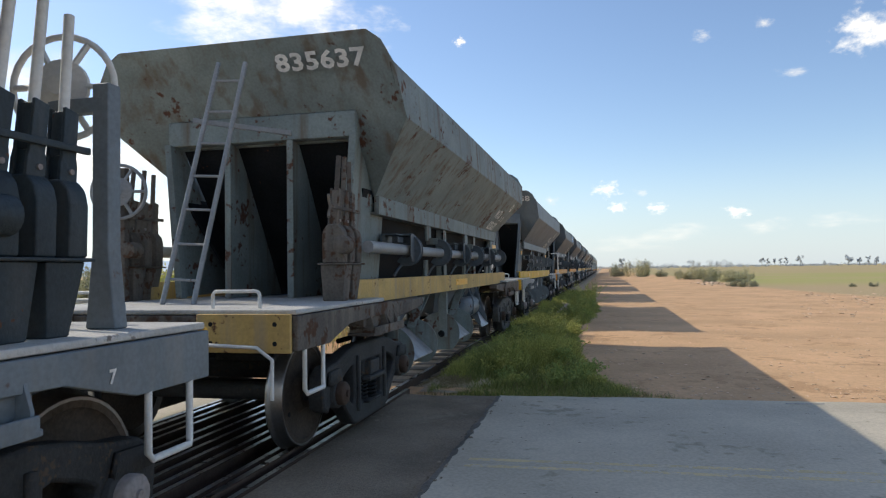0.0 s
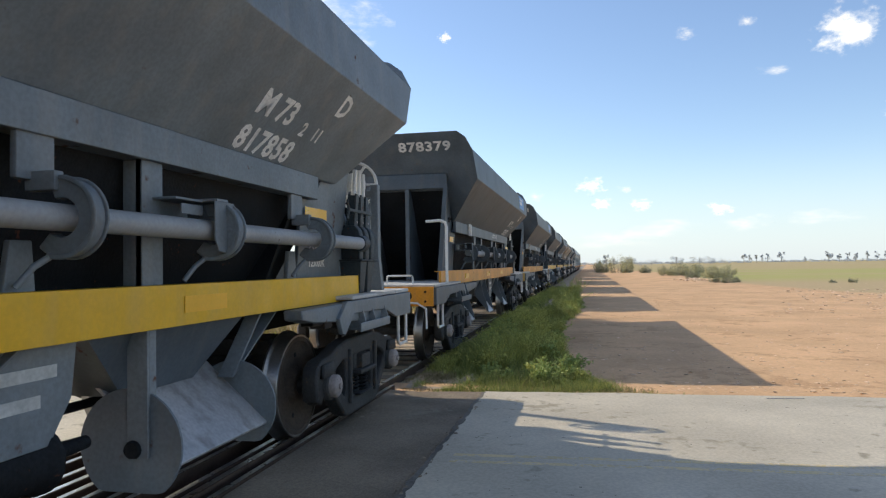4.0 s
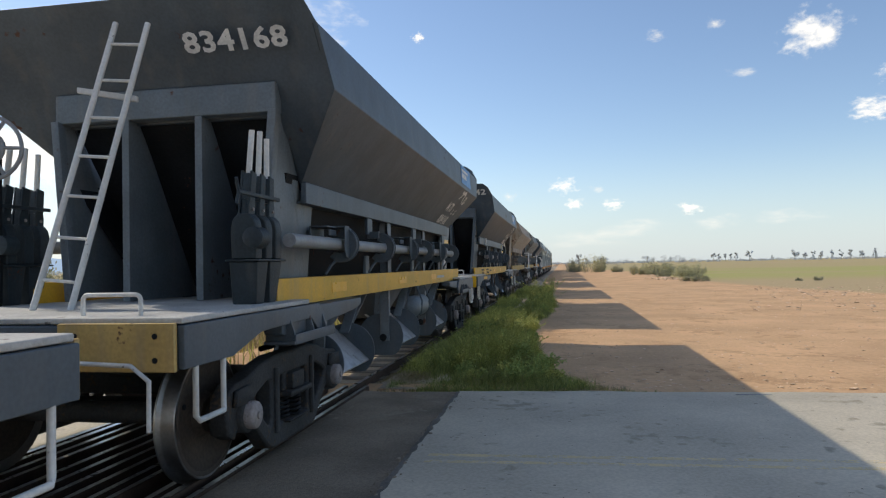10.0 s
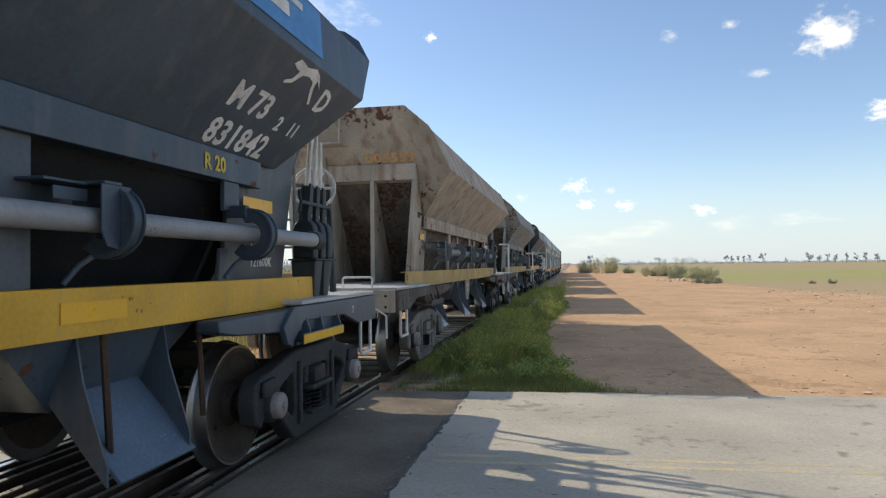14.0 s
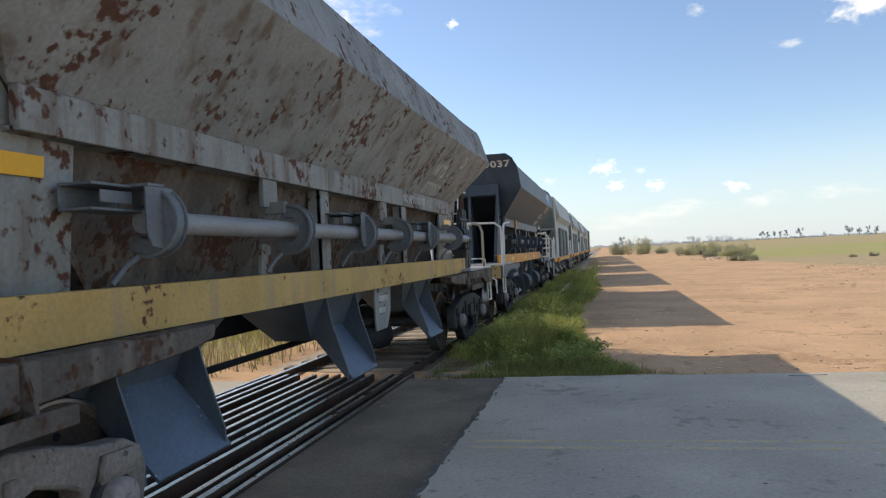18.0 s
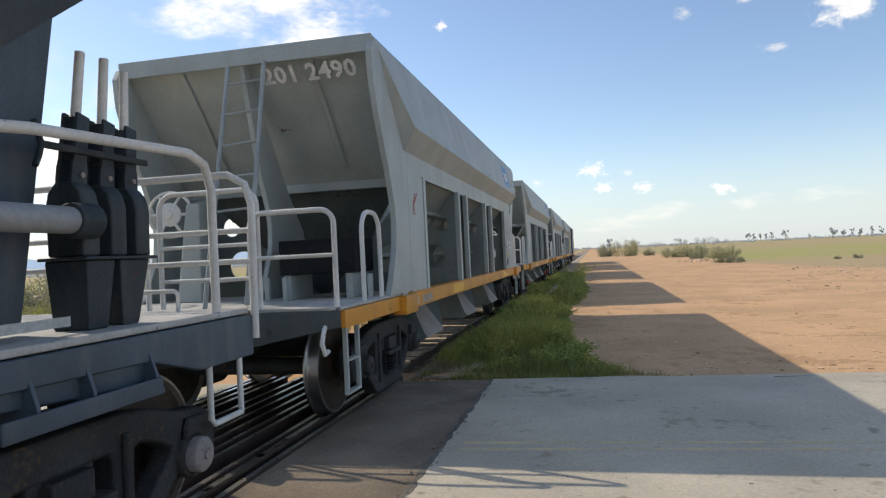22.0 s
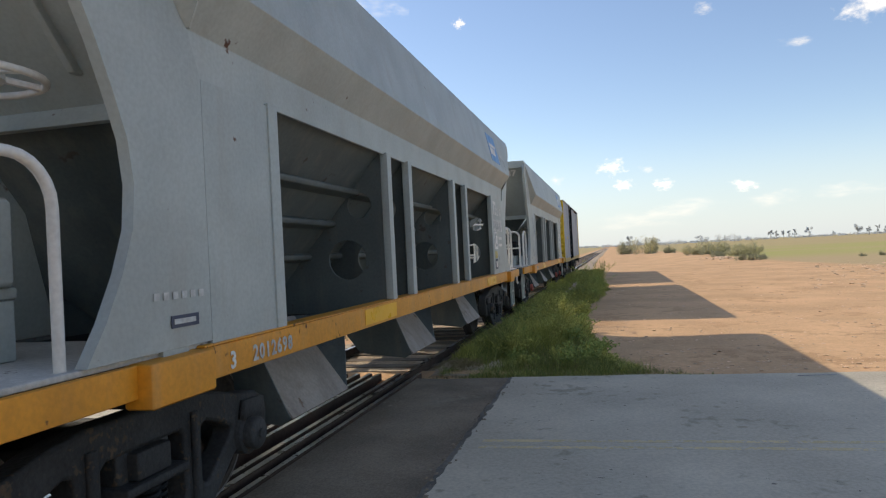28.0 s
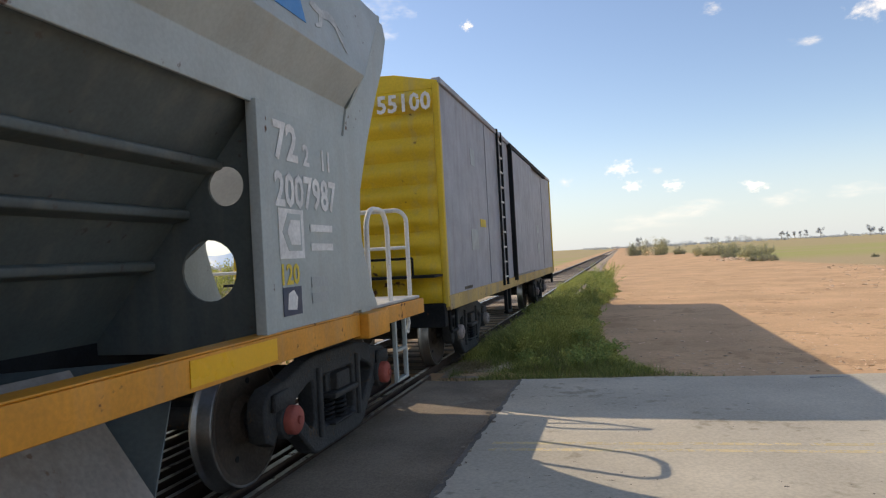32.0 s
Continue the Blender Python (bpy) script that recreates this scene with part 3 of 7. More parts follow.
def tread_mesh():
    return Mesh().lathe([(-0.0635, 0.40), (-0.0635, 0.487), (-0.045, 0.494), (-0.029, 0.472), (-0.019, 0.464), (0.066, 0.46), (0.074, 0.453), (0.074, 0.437)], 40, caps=False)


def wheelset(wagon, y):
    ax = part("wheelset", shared("axle", lambda: Mesh().lathe([(-1.2, 0.06), (-0.98, 0.065), (-0.95, 0.085), (-0.8, 0.09), (-0.7, 0.08), (0.7, 0.08), (0.8, 0.09), (0.95, 0.085), (0.98, 0.065), (1.2, 0.06)], 14)), "frame", wagon, at=pose(0, y, WHEEL_R))
    for s in (-1, 1):
        turn = pose(s * 0.875, 0, 0, 0, 0, 0 if s > 0 else 180)
        w = part("wheel", shared("wheel", wheel_mesh), "wheel", ax, at=turn)
        part("tread", shared("tread", tread_mesh), "tread", ax, "bright worn wheel tread", at=turn)
        for k in range(2):
            part("web_hole", shared("web_hole", lambda: Mesh().lathe([(0, 0.022), (0.004, 0.022)], 12)), "dark", ax, at=turn @ pose(0.024, 0.27 * math.cos(k * 3.1416 + 0.6), 0.27 * math.sin(k * 3.1416 + 0.6)))
    WHEELSETS.append((ax, y))
    return ax


def cast_plate(outline, holes, half, bevel):
    """A cast plate with openings, in the (y, z) plane, with rounded edges."""
    cu = bpy.data.curves.new("cast_plate", "CURVE")
    cu.dimensions, cu.fill_mode, cu.extrude, cu.bevel_depth, cu.bevel_resolution, cu.resolution_u = "2D", "BOTH", half, bevel, 1, 2
    for ring in (outline, *holes):
        sp = cu.splines.new("POLY")
        sp.points.add(len(ring) - 1)
        for q, (a, b) in zip(sp.points, ring):
            q.co = (a, b, 0, 1)
        sp.use_cyclic_u = True
    tmp = bpy.data.objects.new("tmp", cu)
    me = bpy.data.meshes.new_from_object(tmp)
    bpy.data.objects.remove(tmp)
    out = Mesh().add([(v.co.z, v.co.x, v.co.y) for v in me.vertices], [tuple(f.vertices) for f in me.polygons])
    bpy.data.meshes.remove(me)
    return out


def side_frame_mesh():
    """Cast side frame: arched top member, two windows and the spring opening."""
    half = [(0.0, 0.80), (0.40, 0.80), (0.62, 0.765), (0.86, 0.70), (1.06, 0.68), (1.15, 0.63), (1.18, 0.54), (1.16, 0.38), (1.08, 0.34), (1.03, 0.40), (0.82, 0.40), (0.76, 0.36), (0.50, 0.13), (0.42, 0.10), (0.0, 0.10)]
    outline = half + [(-a, b) for a, b in reversed(half[1:-1])]
    win = [(0.45, 0.64), (0.43, 0.34), (0.47, 0.27), (0.53, 0.27), (0.79, 0.49), (0.79, 0.55), (0.70, 0.60), (0.52, 0.66)]
    mid = [(-0.31, 0.24), (0.31, 0.24), (0.33, 0.28), (0.33, 0.62), (0.28, 0.66), (-0.28, 0.66), (-0.33, 0.62), (-0.33, 0.28)]
    m = cast_plate(outline, [win, [(-a, b) for a, b in win], mid], 0.05, 0.022)
    for k in (-1, 1):       # ribs on the columns and lugs over the journals
        m.prism([(k * 0.36, 0.2), (k * 0.41, 0.2), (k * 0.41, 0.72), (k * 0.36, 0.72)], "x", 0.06, 0.1)
        m.prism([(k * 0.84, 0.55), (k * 1.12, 0.55), (k * 1.10, 0.66), (k * 0.88, 0.67)], "x", 0.06, 0.11)
    return m


def spring_mesh():
    m = Mesh()
    pts = [(0.055 * math.cos(a), 0.055 * math.sin(a), 0.25 + 0.2 * a / 34.6) for a in [i * 34.6 / 72 for i in range(73)]]
    return m.tube(pts, 0.013, 6)


def bogie(wagon, y, cap="cap", cast="frame"):
    b = part("bogie", shared("bogie", lambda: Mesh().box(-1.22, 1.22, -0.2, 0.2, 0.45, 0.66).box(-0.35, 0.35, -0.28, 0.28, 0.62, 0.8).box(-1.0, 1.0, -0.62, -0.5, 0.42, 0.5).box(-1.0, 1.0, 0.5, 0.62, 0.42, 0.5), 0.02), "frame", wagon, at=pose(0, y, 0))
    for s in (-1, 1):
        part("side_frame", shared("side_frame", side_frame_mesh, 0.0, True), cast, b, at=pose(s * 1.16, 0, 0))
        for k in (-1, 0, 1):
            part("coil_spring", shared("coil_spring", spring_mesh), "dark", b, at=pose(s * (1.17 if k else 1.22), k * 0.12, 0))
        part("spring_cap", shared("spring_cap", lambda: Mesh().box(-0.12, 0.12, -0.24, 0.24, 0.45, 0.50).box(-0.1, 0.1, -0.22, 0.22, 0.24, 0.265).box(-0.09, 0.09, -0.13, 0.13, 0.5, 0.64), 0.012), cast, b, at=pose(s * 1.19, 0, 0))
        part("brake_beam_hanger", shared("hanger", lambda: Mesh().box(-0.02, 0.02, -0.03, 0.03, 0.3, 0.7), 0.006), "frame", b, at=pose(s * 0.93, 0.62, 0))
        for k in (-1, 1):
            part("axle_box", shared("axle_box", lambda: Mesh().lathe([(-0.12, 0.13), (0.09, 0.13), (0.10, 0.12)], 20), 0), "frame", b, at=pose(s * 1.17, k * 0.925, WHEEL_R))
            c = part("bearing_cap", shared("bearing_cap", lambda: Mesh().lathe([(0, 0.1), (0.05, 0.1), (0.065, 0.085), (0.07, 0.03), (0.085, 0.028)], 18)), cap, b, "dusty bearing cap", at=pose(s * 1.27, k * 0.925, WHEEL_R, 0, 0, 0 if s > 0 else 180))
    for k in (-1, 1):
        wheelset(wagon, y + k * 0.925)
    return b


def coupler(wagon, y, s):
    part("coupler", shared("coupler", lambda: Mesh().box(-0.09, 0.09, 0, 0.34, 0.76, 0.94).hull([(-0.11, 0.34, 0.7), (0.11, 0.34, 0.7), (0.11, 0.34, 1.0), (-0.11, 0.34, 1.0)], [(-0.17, 0.46, 0.7), (0.13, 0.56, 0.7), (0.13, 0.56, 1.0), (-0.17, 0.46, 1.0)]).box(-0.17, -0.08, 0.44, 0.64, 0.72, 0.98), 0.015), "frame", wagon, at=pose(0, y, 0, 0, 0, 0 if s > 0 else 180))
    part("air_hose", shared("air_hose", lambda: Mesh().tube([(0.4, 0.02, 0.82), (0.4, 0.18, 0.8), (0.38, 0.32, 0.66), (0.34, 0.42, 0.46), (0.28, 0.52, 0.38)], 0.026, 8)), "rubber", wagon, at=pose(0, y, 0, 0, 0, 0 if s > 0 else 180))


def stirrup(wagon, x, y, s, material="white", w=0.34, drop=0.34, top=0.95):
    me = shared("stirrup/%.2f/%.2f" % (w, drop), lambda: Mesh().tube([(0, 0, 0.06), (0, 0, -drop + 0.03), (0.012, 0.02, -drop), (0.012, w - 0.02, -drop), (0, w, -drop + 0.03), (0, w, 0.06)], 0.019, 8))
    part("stirrup_step", me, material, wagon, at=pose(x, y, top))


# ---- the older ballast hoppers ----
HL = 8.2            # length of the long rail under the hopper


def mirrored(y, rear):
    return HL - y if rear else y


def upper_outline(arched, inset=0.0, back=0.0):
    """Rim of the hopper from above: flat ends with cut corners."""
    i = inset
    q = [(1.02 - i, -1.05 + i, 4.0), (1.40 - i, -1.05 + i, 3.67), (1.44 - i, -1.0 + i, 3.60)] if arched else [(1.37 - i, -1.05 + i, 3.83), (1.52 - i, -1.045 + i, 3.72), (1.63 - i, -1.02 + i, 3.51)]
    ring = [(x, y, z) for x, y, z in q] + [(x, HL + back - y, z) for x, y, z in reversed(q)]
    ring += [(-x, HL + back - y, z) for x, y, z in q] + [(-x, y, z) for x, y, z in reversed(q)]
    return ring


def hopper_body_mesh(arched, back=0.0):
    """Upper band, sloping side sheets and end sheets, as a shell with thickness."""
    def level(i):
        top = upper_outline(arched, i, back)
        wide = [(1.09, -0.57), (1.40, -0.63), (1.66, -0.68)]
        low = [(1.06, -0.46), (1.09, -0.2), (1.10, -0.03)]
        zw, zl = (3.17, 3.1, 3.04), (2.88, 2.58, 2.34)

        def ring(p, z):
            q = [(x - i, y + i, zz) for (x, y), zz in zip(p, z)]
            r = q + [(x, HL + back - y, zz) for x, y, zz in reversed(q)]
            return r + [(-x, HL + back - y, zz) for x, y, zz in q] + [(-x, y, zz) for x, y, zz in reversed(q)]
        return top, ring(wide, zw), ring(low, zl)
    out, inn = level(0), level(0.05)
    n = 12
    v = [p for ring in (*out, *inn) for p in ring]
    f = []
    for base, flip in ((0, False), (36, True)):
        for k in range(2):
            for i in range(n):
                a, b = base + k * n + i, base + k * n + (i + 1) % n
                q = (a, b, b + n, a + n)
                f.append(q[::-1] if flip else q)
    for i in range(n):          # rim on top, and the lower lip
        j = (i + 1) % n
        f.append((i, 36 + i, 36 + j, j))
        f.append((24 + i, 24 + j, 60 + j, 60 + i))
    return Mesh().add(v, f)


def bin_side_mesh():
    """Dark side sheet of the bins, from the long rail down to the outlets."""
    return Mesh().hull([(1.06, -0.3, 2.4), (1.06, HL + 0.45, 2.4), (1.02, HL + 0.45, 2.4), (1.02, -0.3, 2.4)],
                       [(0.66, 0.2, 1.2), (0.66, HL - 0.2, 1.2), (0.62, HL - 0.2, 1.2), (0.62, 0.2, 1.2)])


def bin_end_mesh():
    """Dark end sheet of the bins."""
    return Mesh().hull([(-1.02, -0.48, 2.98), (1.02, -0.48, 2.98), (1.02, -0.43, 2.98), (-1.02, -0.43, 2.98)],
                       [(-0.9, 0.7, 1.25), (0.9, 0.7, 1.25), (0.9, 0.75, 1.25), (-0.9, 0.75, 1.25)])


def leaning(m, s):
    """Draws the lower end of a post or panel in towards the middle."""
    m.v = [(x + s * 0.082 * min(z - 2.9, 0), y, z) for x, y, z in m.v]
    return m


def gusset_mesh(s, rear=0):
    return leaning(Mesh().prism([(-0.62, 1.26), (-0.56 - 0.26 * rear, 3.15), (-0.42, 3.0), (-0.40, 2.9), (-0.175, 2.6), (0.06, 2.28), (0.42, 2.2), (0.42, 1.3)], "x", s * 1.07 - 0.02, s * 1.07 + 0.02), s)


def post_mesh(s):
    return leaning(Mesh().box(s * 1.07 - 0.04, s * 1.07 + 0.04, -0.64, -0.54, 1.25, 2.92), s)


def hook_mesh():
    """C-shaped hanger round the turning tube, open towards the wagon."""
    ring = arc(0, 0, 0.178, 112, -132, 22) + arc(0, 0, 0.088, -132, 112, 18)
    rim = arc(0, 0, 0.19, 92, -112, 18) + arc(0, 0, 0.166, -112, 92, 18)
    return Mesh().prism(ring, "y", -0.034, 0.034).prism(rim, "y", -0.05, -0.034).prism(rim, "y", 0.034, 0.05)


def hook_arm_mesh():
    """Channel that carries a hanger from its stanchion, with its closing plate."""
    return Mesh().box(-0.19, 0.0, -0.42, -0.03, 0.045, 0.06).box(-0.19, 0.0, -0.42, -0.03, 0.165, 0.18).box(-0.19, -0.175, -0.42, -0.03, 0.06, 0.165).box(-0.012, 0.0, -0.36, -0.14, 0.085, 0.145).box(-0.17, 0.1, -0.15, -0.02, 0.17, 0.188)


def hook_plate_mesh():
    """Upright plates that hold the tube in front of the channel."""
    return Mesh().prism([(-0.17, 0.17), (0.05, 0.17), (0.05, -0.1), (0.0, -0.15), (-0.13, -0.13), (-0.17, -0.05)], "x", 0.088, 0.102).box(-0.1, 0.088, -0.015, 0.0, 0.06, 0.17).lathe([(0.1, 0.04), (0.135, 0.036), (0.14, 0.02)], 12)


def hook_claw_mesh():
    """Bent strut under a hanger."""
    return Mesh().tube([(-0.04, 0.0, -0.15), (-0.08, -0.1, -0.22), (-0.12, -0.16, -0.31)], 0.016, 8)


def stand_mesh():
    """Two tapered boxes side by side that carry the discharge levers."""
    def box(y0, y1, y2, y3):
        return [(-0.19, y0, 0), (0.01, y0, 0), (0.01, y1, 0), (-0.19, y1, 0)], [(-0.205, y2, 0.335), (0.035, y2, 0.335), (0.035, y3, 0.335), (-0.205, y3, 0.335)]
    return Mesh().hull(*box(-0.19, -0.05, -0.215, -0.015)).hull(*box(0.05, 0.18, 0.02, 0.25))


def block_mesh():
    """Arched casting that a lever socket turns in."""
    return Mesh().prism([(-0.185, 0), (0.02, 0), (0.026, 0.24), (0.01, 0.31), (-0.035, 0.36), (-0.13, 0.36), (-0.175, 0.31), (-0.19, 0.24)], "y", -0.06, 0.06)


def cheek_mesh():
    """One of the two upright plates of a lever socket."""
    return Mesh().prism([(-0.05, -0.08), (0.05, -0.08), (0.052, 0.08), (0.042, 0.12), (0.044, 0.34), (-0.04, 0.35), (-0.044, 0.12), (-0.052, 0.08)], "x", -0.01, 0.01)


def socket_mesh():
    return Mesh().box(-0.028, 0.028, -0.038, 0.036, -0.06, 0.12).box(-0.028, 0.028, -0.042, -0.03, 0.12, 0.33).box(-0.028, 0.028, -0.03, 0.038, 0.29, 0.325)


def chute_mesh():
    """Discharge funnel under the sill."""
    m = Mesh()
    m.hull([(0.3, -0.95, 1.22), (1.05, -0.95, 1.22), (1.05, 0.75, 1.22), (0.3, 0.75, 1.22)], [(0.5, -0.4, 0.78), (0.86, -0.4, 0.78), (0.86, 0.32, 0.78), (0.5, 0.32, 0.78)])
    return m


def cheek_plate_mesh():
    return Mesh().prism([(0.78, 1.18), (1.04, 1.18), (1.08, 0.95), (1.22, 0.52), (1.22, 0.42), (0.86, 0.86)], "y", -0.008, 0.008)


def chute_lip_mesh():
    return Mesh().hull([(0.86, -0.42, 0.87), (0.875, -0.42, 0.89), (0.875, 0.28, 0.89), (0.86, 0.28, 0.87)], [(1.22, -0.33, 0.40), (1.235, -0.33, 0.42), (1.235, 0.37, 0.42), (1.22, 0.37, 0.40)])


def disc_mesh():
    """Round end plate of a discharge gate, cut flat below."""
    out = [(0.99 + 0.325 * math.cos(a), max(0.53 + 0.325 * math.sin(a), 0.27)) for a in [i * math.tau / 36 for i in range(36)]]
    return Mesh().prism(out, "y", -0.01, 0.01)


def drum_mesh():
    """Closed gate: a quarter of a cylinder between the two end plates."""
    m = Mesh()
    arc_pts = [(0.99 + 0.29 * math.cos(a), 0.53 + 0.29 * math.sin(a)) for a in [math.radians(150 - 13 * i) for i in range(14)]]
    return m.prism(arc_pts + [(0.99, 0.5)], "y", 0.01, 1.14)


def strap_mesh():
    """Angle bar that hangs the gate from the sill."""
    return Mesh().box(0.99, 1.12, -0.035, -0.015, 0.47, 1.2).box(1.1, 1.12, -0.015, 0.05, 0.75, 1.2)


def tray_mesh():
    """Tray of an open gate, sloping outwards."""
    return Mesh().hull([(0.72, 0.02, 0.86), (0.735, 0.02, 0.88), (0.735, 1.14, 0.88), (0.72, 1.14, 0.86)], [(1.24, 0.02, 0.40), (1.25, 0.02, 0.42), (1.25, 1.14, 0.42), (1.24, 1.14, 0.40)])


def ladder_mesh(w, h, lean, rungs, r=0.024):
    m = Mesh()
    for s in (0, 1):
        m.tube([(s * w, 0, 0), (s * w * 0.96 + 0.02 * w, lean, h)], r, 8)
    return m


def end_things(wagon, paint, rear, opt):
    """Beam, ribs, deck, headstock and the small iron of one end."""
    g = lambda y: mirrored(y, rear)
    k = -1 if rear else 1
    turn = pose(0, HL + opt.get("back", 0.12), 0, 0, 0, 180) if rear else pose(0, 0, 0)
    dturn = pose(0, HL - 0.2 + opt.get("aft", 0), 0, 0, 0, 180) if rear else pose(0, -opt.get("fwd", 0), 0)
    part("end_beam", shared("end_beam", lambda: Mesh().box(-1.09, 1.09, -0.60, -0.46, 2.90, 3.17), 0.012), opt.get("beam", paint), wagon, at=turn)
    for x in (-0.36, 0.36):
        part("end_rib", shared("end_rib", lambda: Mesh().prism([(-0.60, 1.25), (0.6, 1.25), (-0.40, 2.9), (-0.60, 2.9)], "x", -0.016, 0.016).box(-0.035, 0.035, -0.615, -0.595, 1.25, 2.9), 0.004), opt.get("beam", paint), wagon, at=turn @ pose(x, 0, 0))
    for q in (-1, 1):
        if not rear:
            part("end_post", shared("end_post/%d" % q, lambda: post_mesh(q), 0.008), opt.get("beam", paint), wagon, at=turn)
        part("gusset_panel", shared("gusset_panel/%d/%d" % (q, rear), lambda: gusset_mesh(q, rear), 0.006), opt.get("rear_beam", opt.get("beam", paint)) if rear else opt.get("beam", paint), wagon, at=turn)
    part("deck", shared("deck", lambda: Mesh().prism([(-1.34, -2.54), (1.34, -2.54), (1.34, -0.5), (1.05, -0.45), (1.05, 0.3), (-1.05, 0.3), (-1.05, -0.45), (-1.34, -0.5)], "z", 1.205, 1.245), 0.008), "deck", wagon, "dusty pale steel deck", at=dturn)
    for x in (-1, 1):
        part("deck_side", shared("deck_side", lambda: Mesh().prism([(-2.55, 0.94), (-1.95, 0.94), (-1.5, 1.06), (-0.5, 1.08), (-0.25, 0.9), (-0.18, 0.92), (-0.1, 1.06), (-0.3, 1.2), (-2.55, 1.2)], "x", -0.025, 0.025), 0.008), opt.get("sides", paint), wagon, at=dturn @ pose(x * 1.335, 0, 0))
    part("headstock", shared("headstock", lambda: Mesh().box(-1.3, 1.3, -2.56, -2.45, 0.93, 1.2).box(-1.0, 1.0, -2.45, -2.2, 0.95, 1.15), 0.012), opt.get("sides", paint), wagon, at=dturn)
    for x in (-0.94, 0.94):
        bp = part("buffer_plate", shared("buffer_plate", lambda: Mesh().box(-0.38, 0.38, -2.6, -2.56, 0.93, 1.215), 0.006), opt.get("plate", "yellow"), wagon, "yellow headstock plate with four bolt holes", at=dturn @ pose(x, 0, 0))
        if opt.get("hole"):
            part("draw_hole", shared("draw_hole", lambda: Mesh().lathe([(0, 0.06), (0.003, 0.06)], 18, "y")), "dark", bp, at=pose(0, -2.6035, 1.08))
        for bx in (-0.26, 0.26):
            for bz in (1.0, 1.14):
                part("bolt_hole", shared("bolt_hole", lambda: Mesh().lathe([(0, 0.018), (0.003, 0.018)], 10, "y")), "dark", bp, at=pose(bx, -2.6035, bz))
        part("handhold", shared("handhold", lambda: Mesh().tube(loop3("y", 0, -0.2, 0.2, 0, 0.13, 0.035), 0.014, 8)), "white", wagon, at=dturn @ pose(x * 0.8, -2.36, 1.245))
    for x in (-1, 1):
        part("frame_end", shared("frame_end/%d" % x, lambda: Mesh().prism([(-1.06, 1.195), (-1.06, 0.99), (-0.9, 0.945), (-0.1, 1.0), (0.85, 1.06), (1.1, 1.1), (1.12, 1.182), (-0.4, 1.182), (-0.5, 1.195)], "x", min(x * 1.16, x * 1.325), max(x * 1.16, x * 1.325)), 0.014), opt.get("sides", paint), wagon, at=turn)
        br = part("jack_bracket", shared("jack_bracket/%d" % x, lambda: Mesh().box(min(x * 1.14, x * 1.41), max(x * 1.14, x * 1.41), -1.02, -0.22, 0.90, 0.93).box(min(x * 1.395, x * 1.415), max(x * 1.395, x * 1.415), -1.0, -0.05, 0.90, 0.985), 0.006), opt.get("sides", paint), wagon, at=turn)
        for wy in (-0.98, -0.55, -0.24):
            part("bracket_web", shared("bracket_web/%d" % x, lambda: Mesh().prism([(x * 1.15, 1.2), (x * 1.33, 1.2), (x * 1.395, 1.0), (x * 1.395, 0.93), (x * 1.15, 0.93)], "y", -0.011, 0.011), 0.003), opt.get("sides", paint), br, at=pose(0, wy, 0))
        if rear and opt.get("strips") and x > 0:
            plate(0.95, 0.07, (1.418, HL + 0.04 + opt.get("back", 0.12), 0.908), (0, 1, 0), (0, 0, 1), "lemon", wagon, "yellow_strip")
    for x in (-1.34, 1.34):
        stirrup(wagon, x, -2.4 - opt.get("fwd", 0) if not rear else HL + 1.85 + opt.get("aft", 0), k)
    part("uncoupling_lever", shared("uncoupling_lever", lambda: Mesh().tube([(0.1, -2.62, 0.98), (0.5, -2.66, 1.0), (1.1, -2.68, 0.98), (1.24, -2.72, 0.9), (1.25, -2.74, 0.62)], 0.014, 8)), "white", wagon, at=dturn)
    coupler(wagon, g(-2.5) - (0.2 - opt.get("aft", 0) if rear else opt.get("fwd", 0)), 1 if rear else -1)


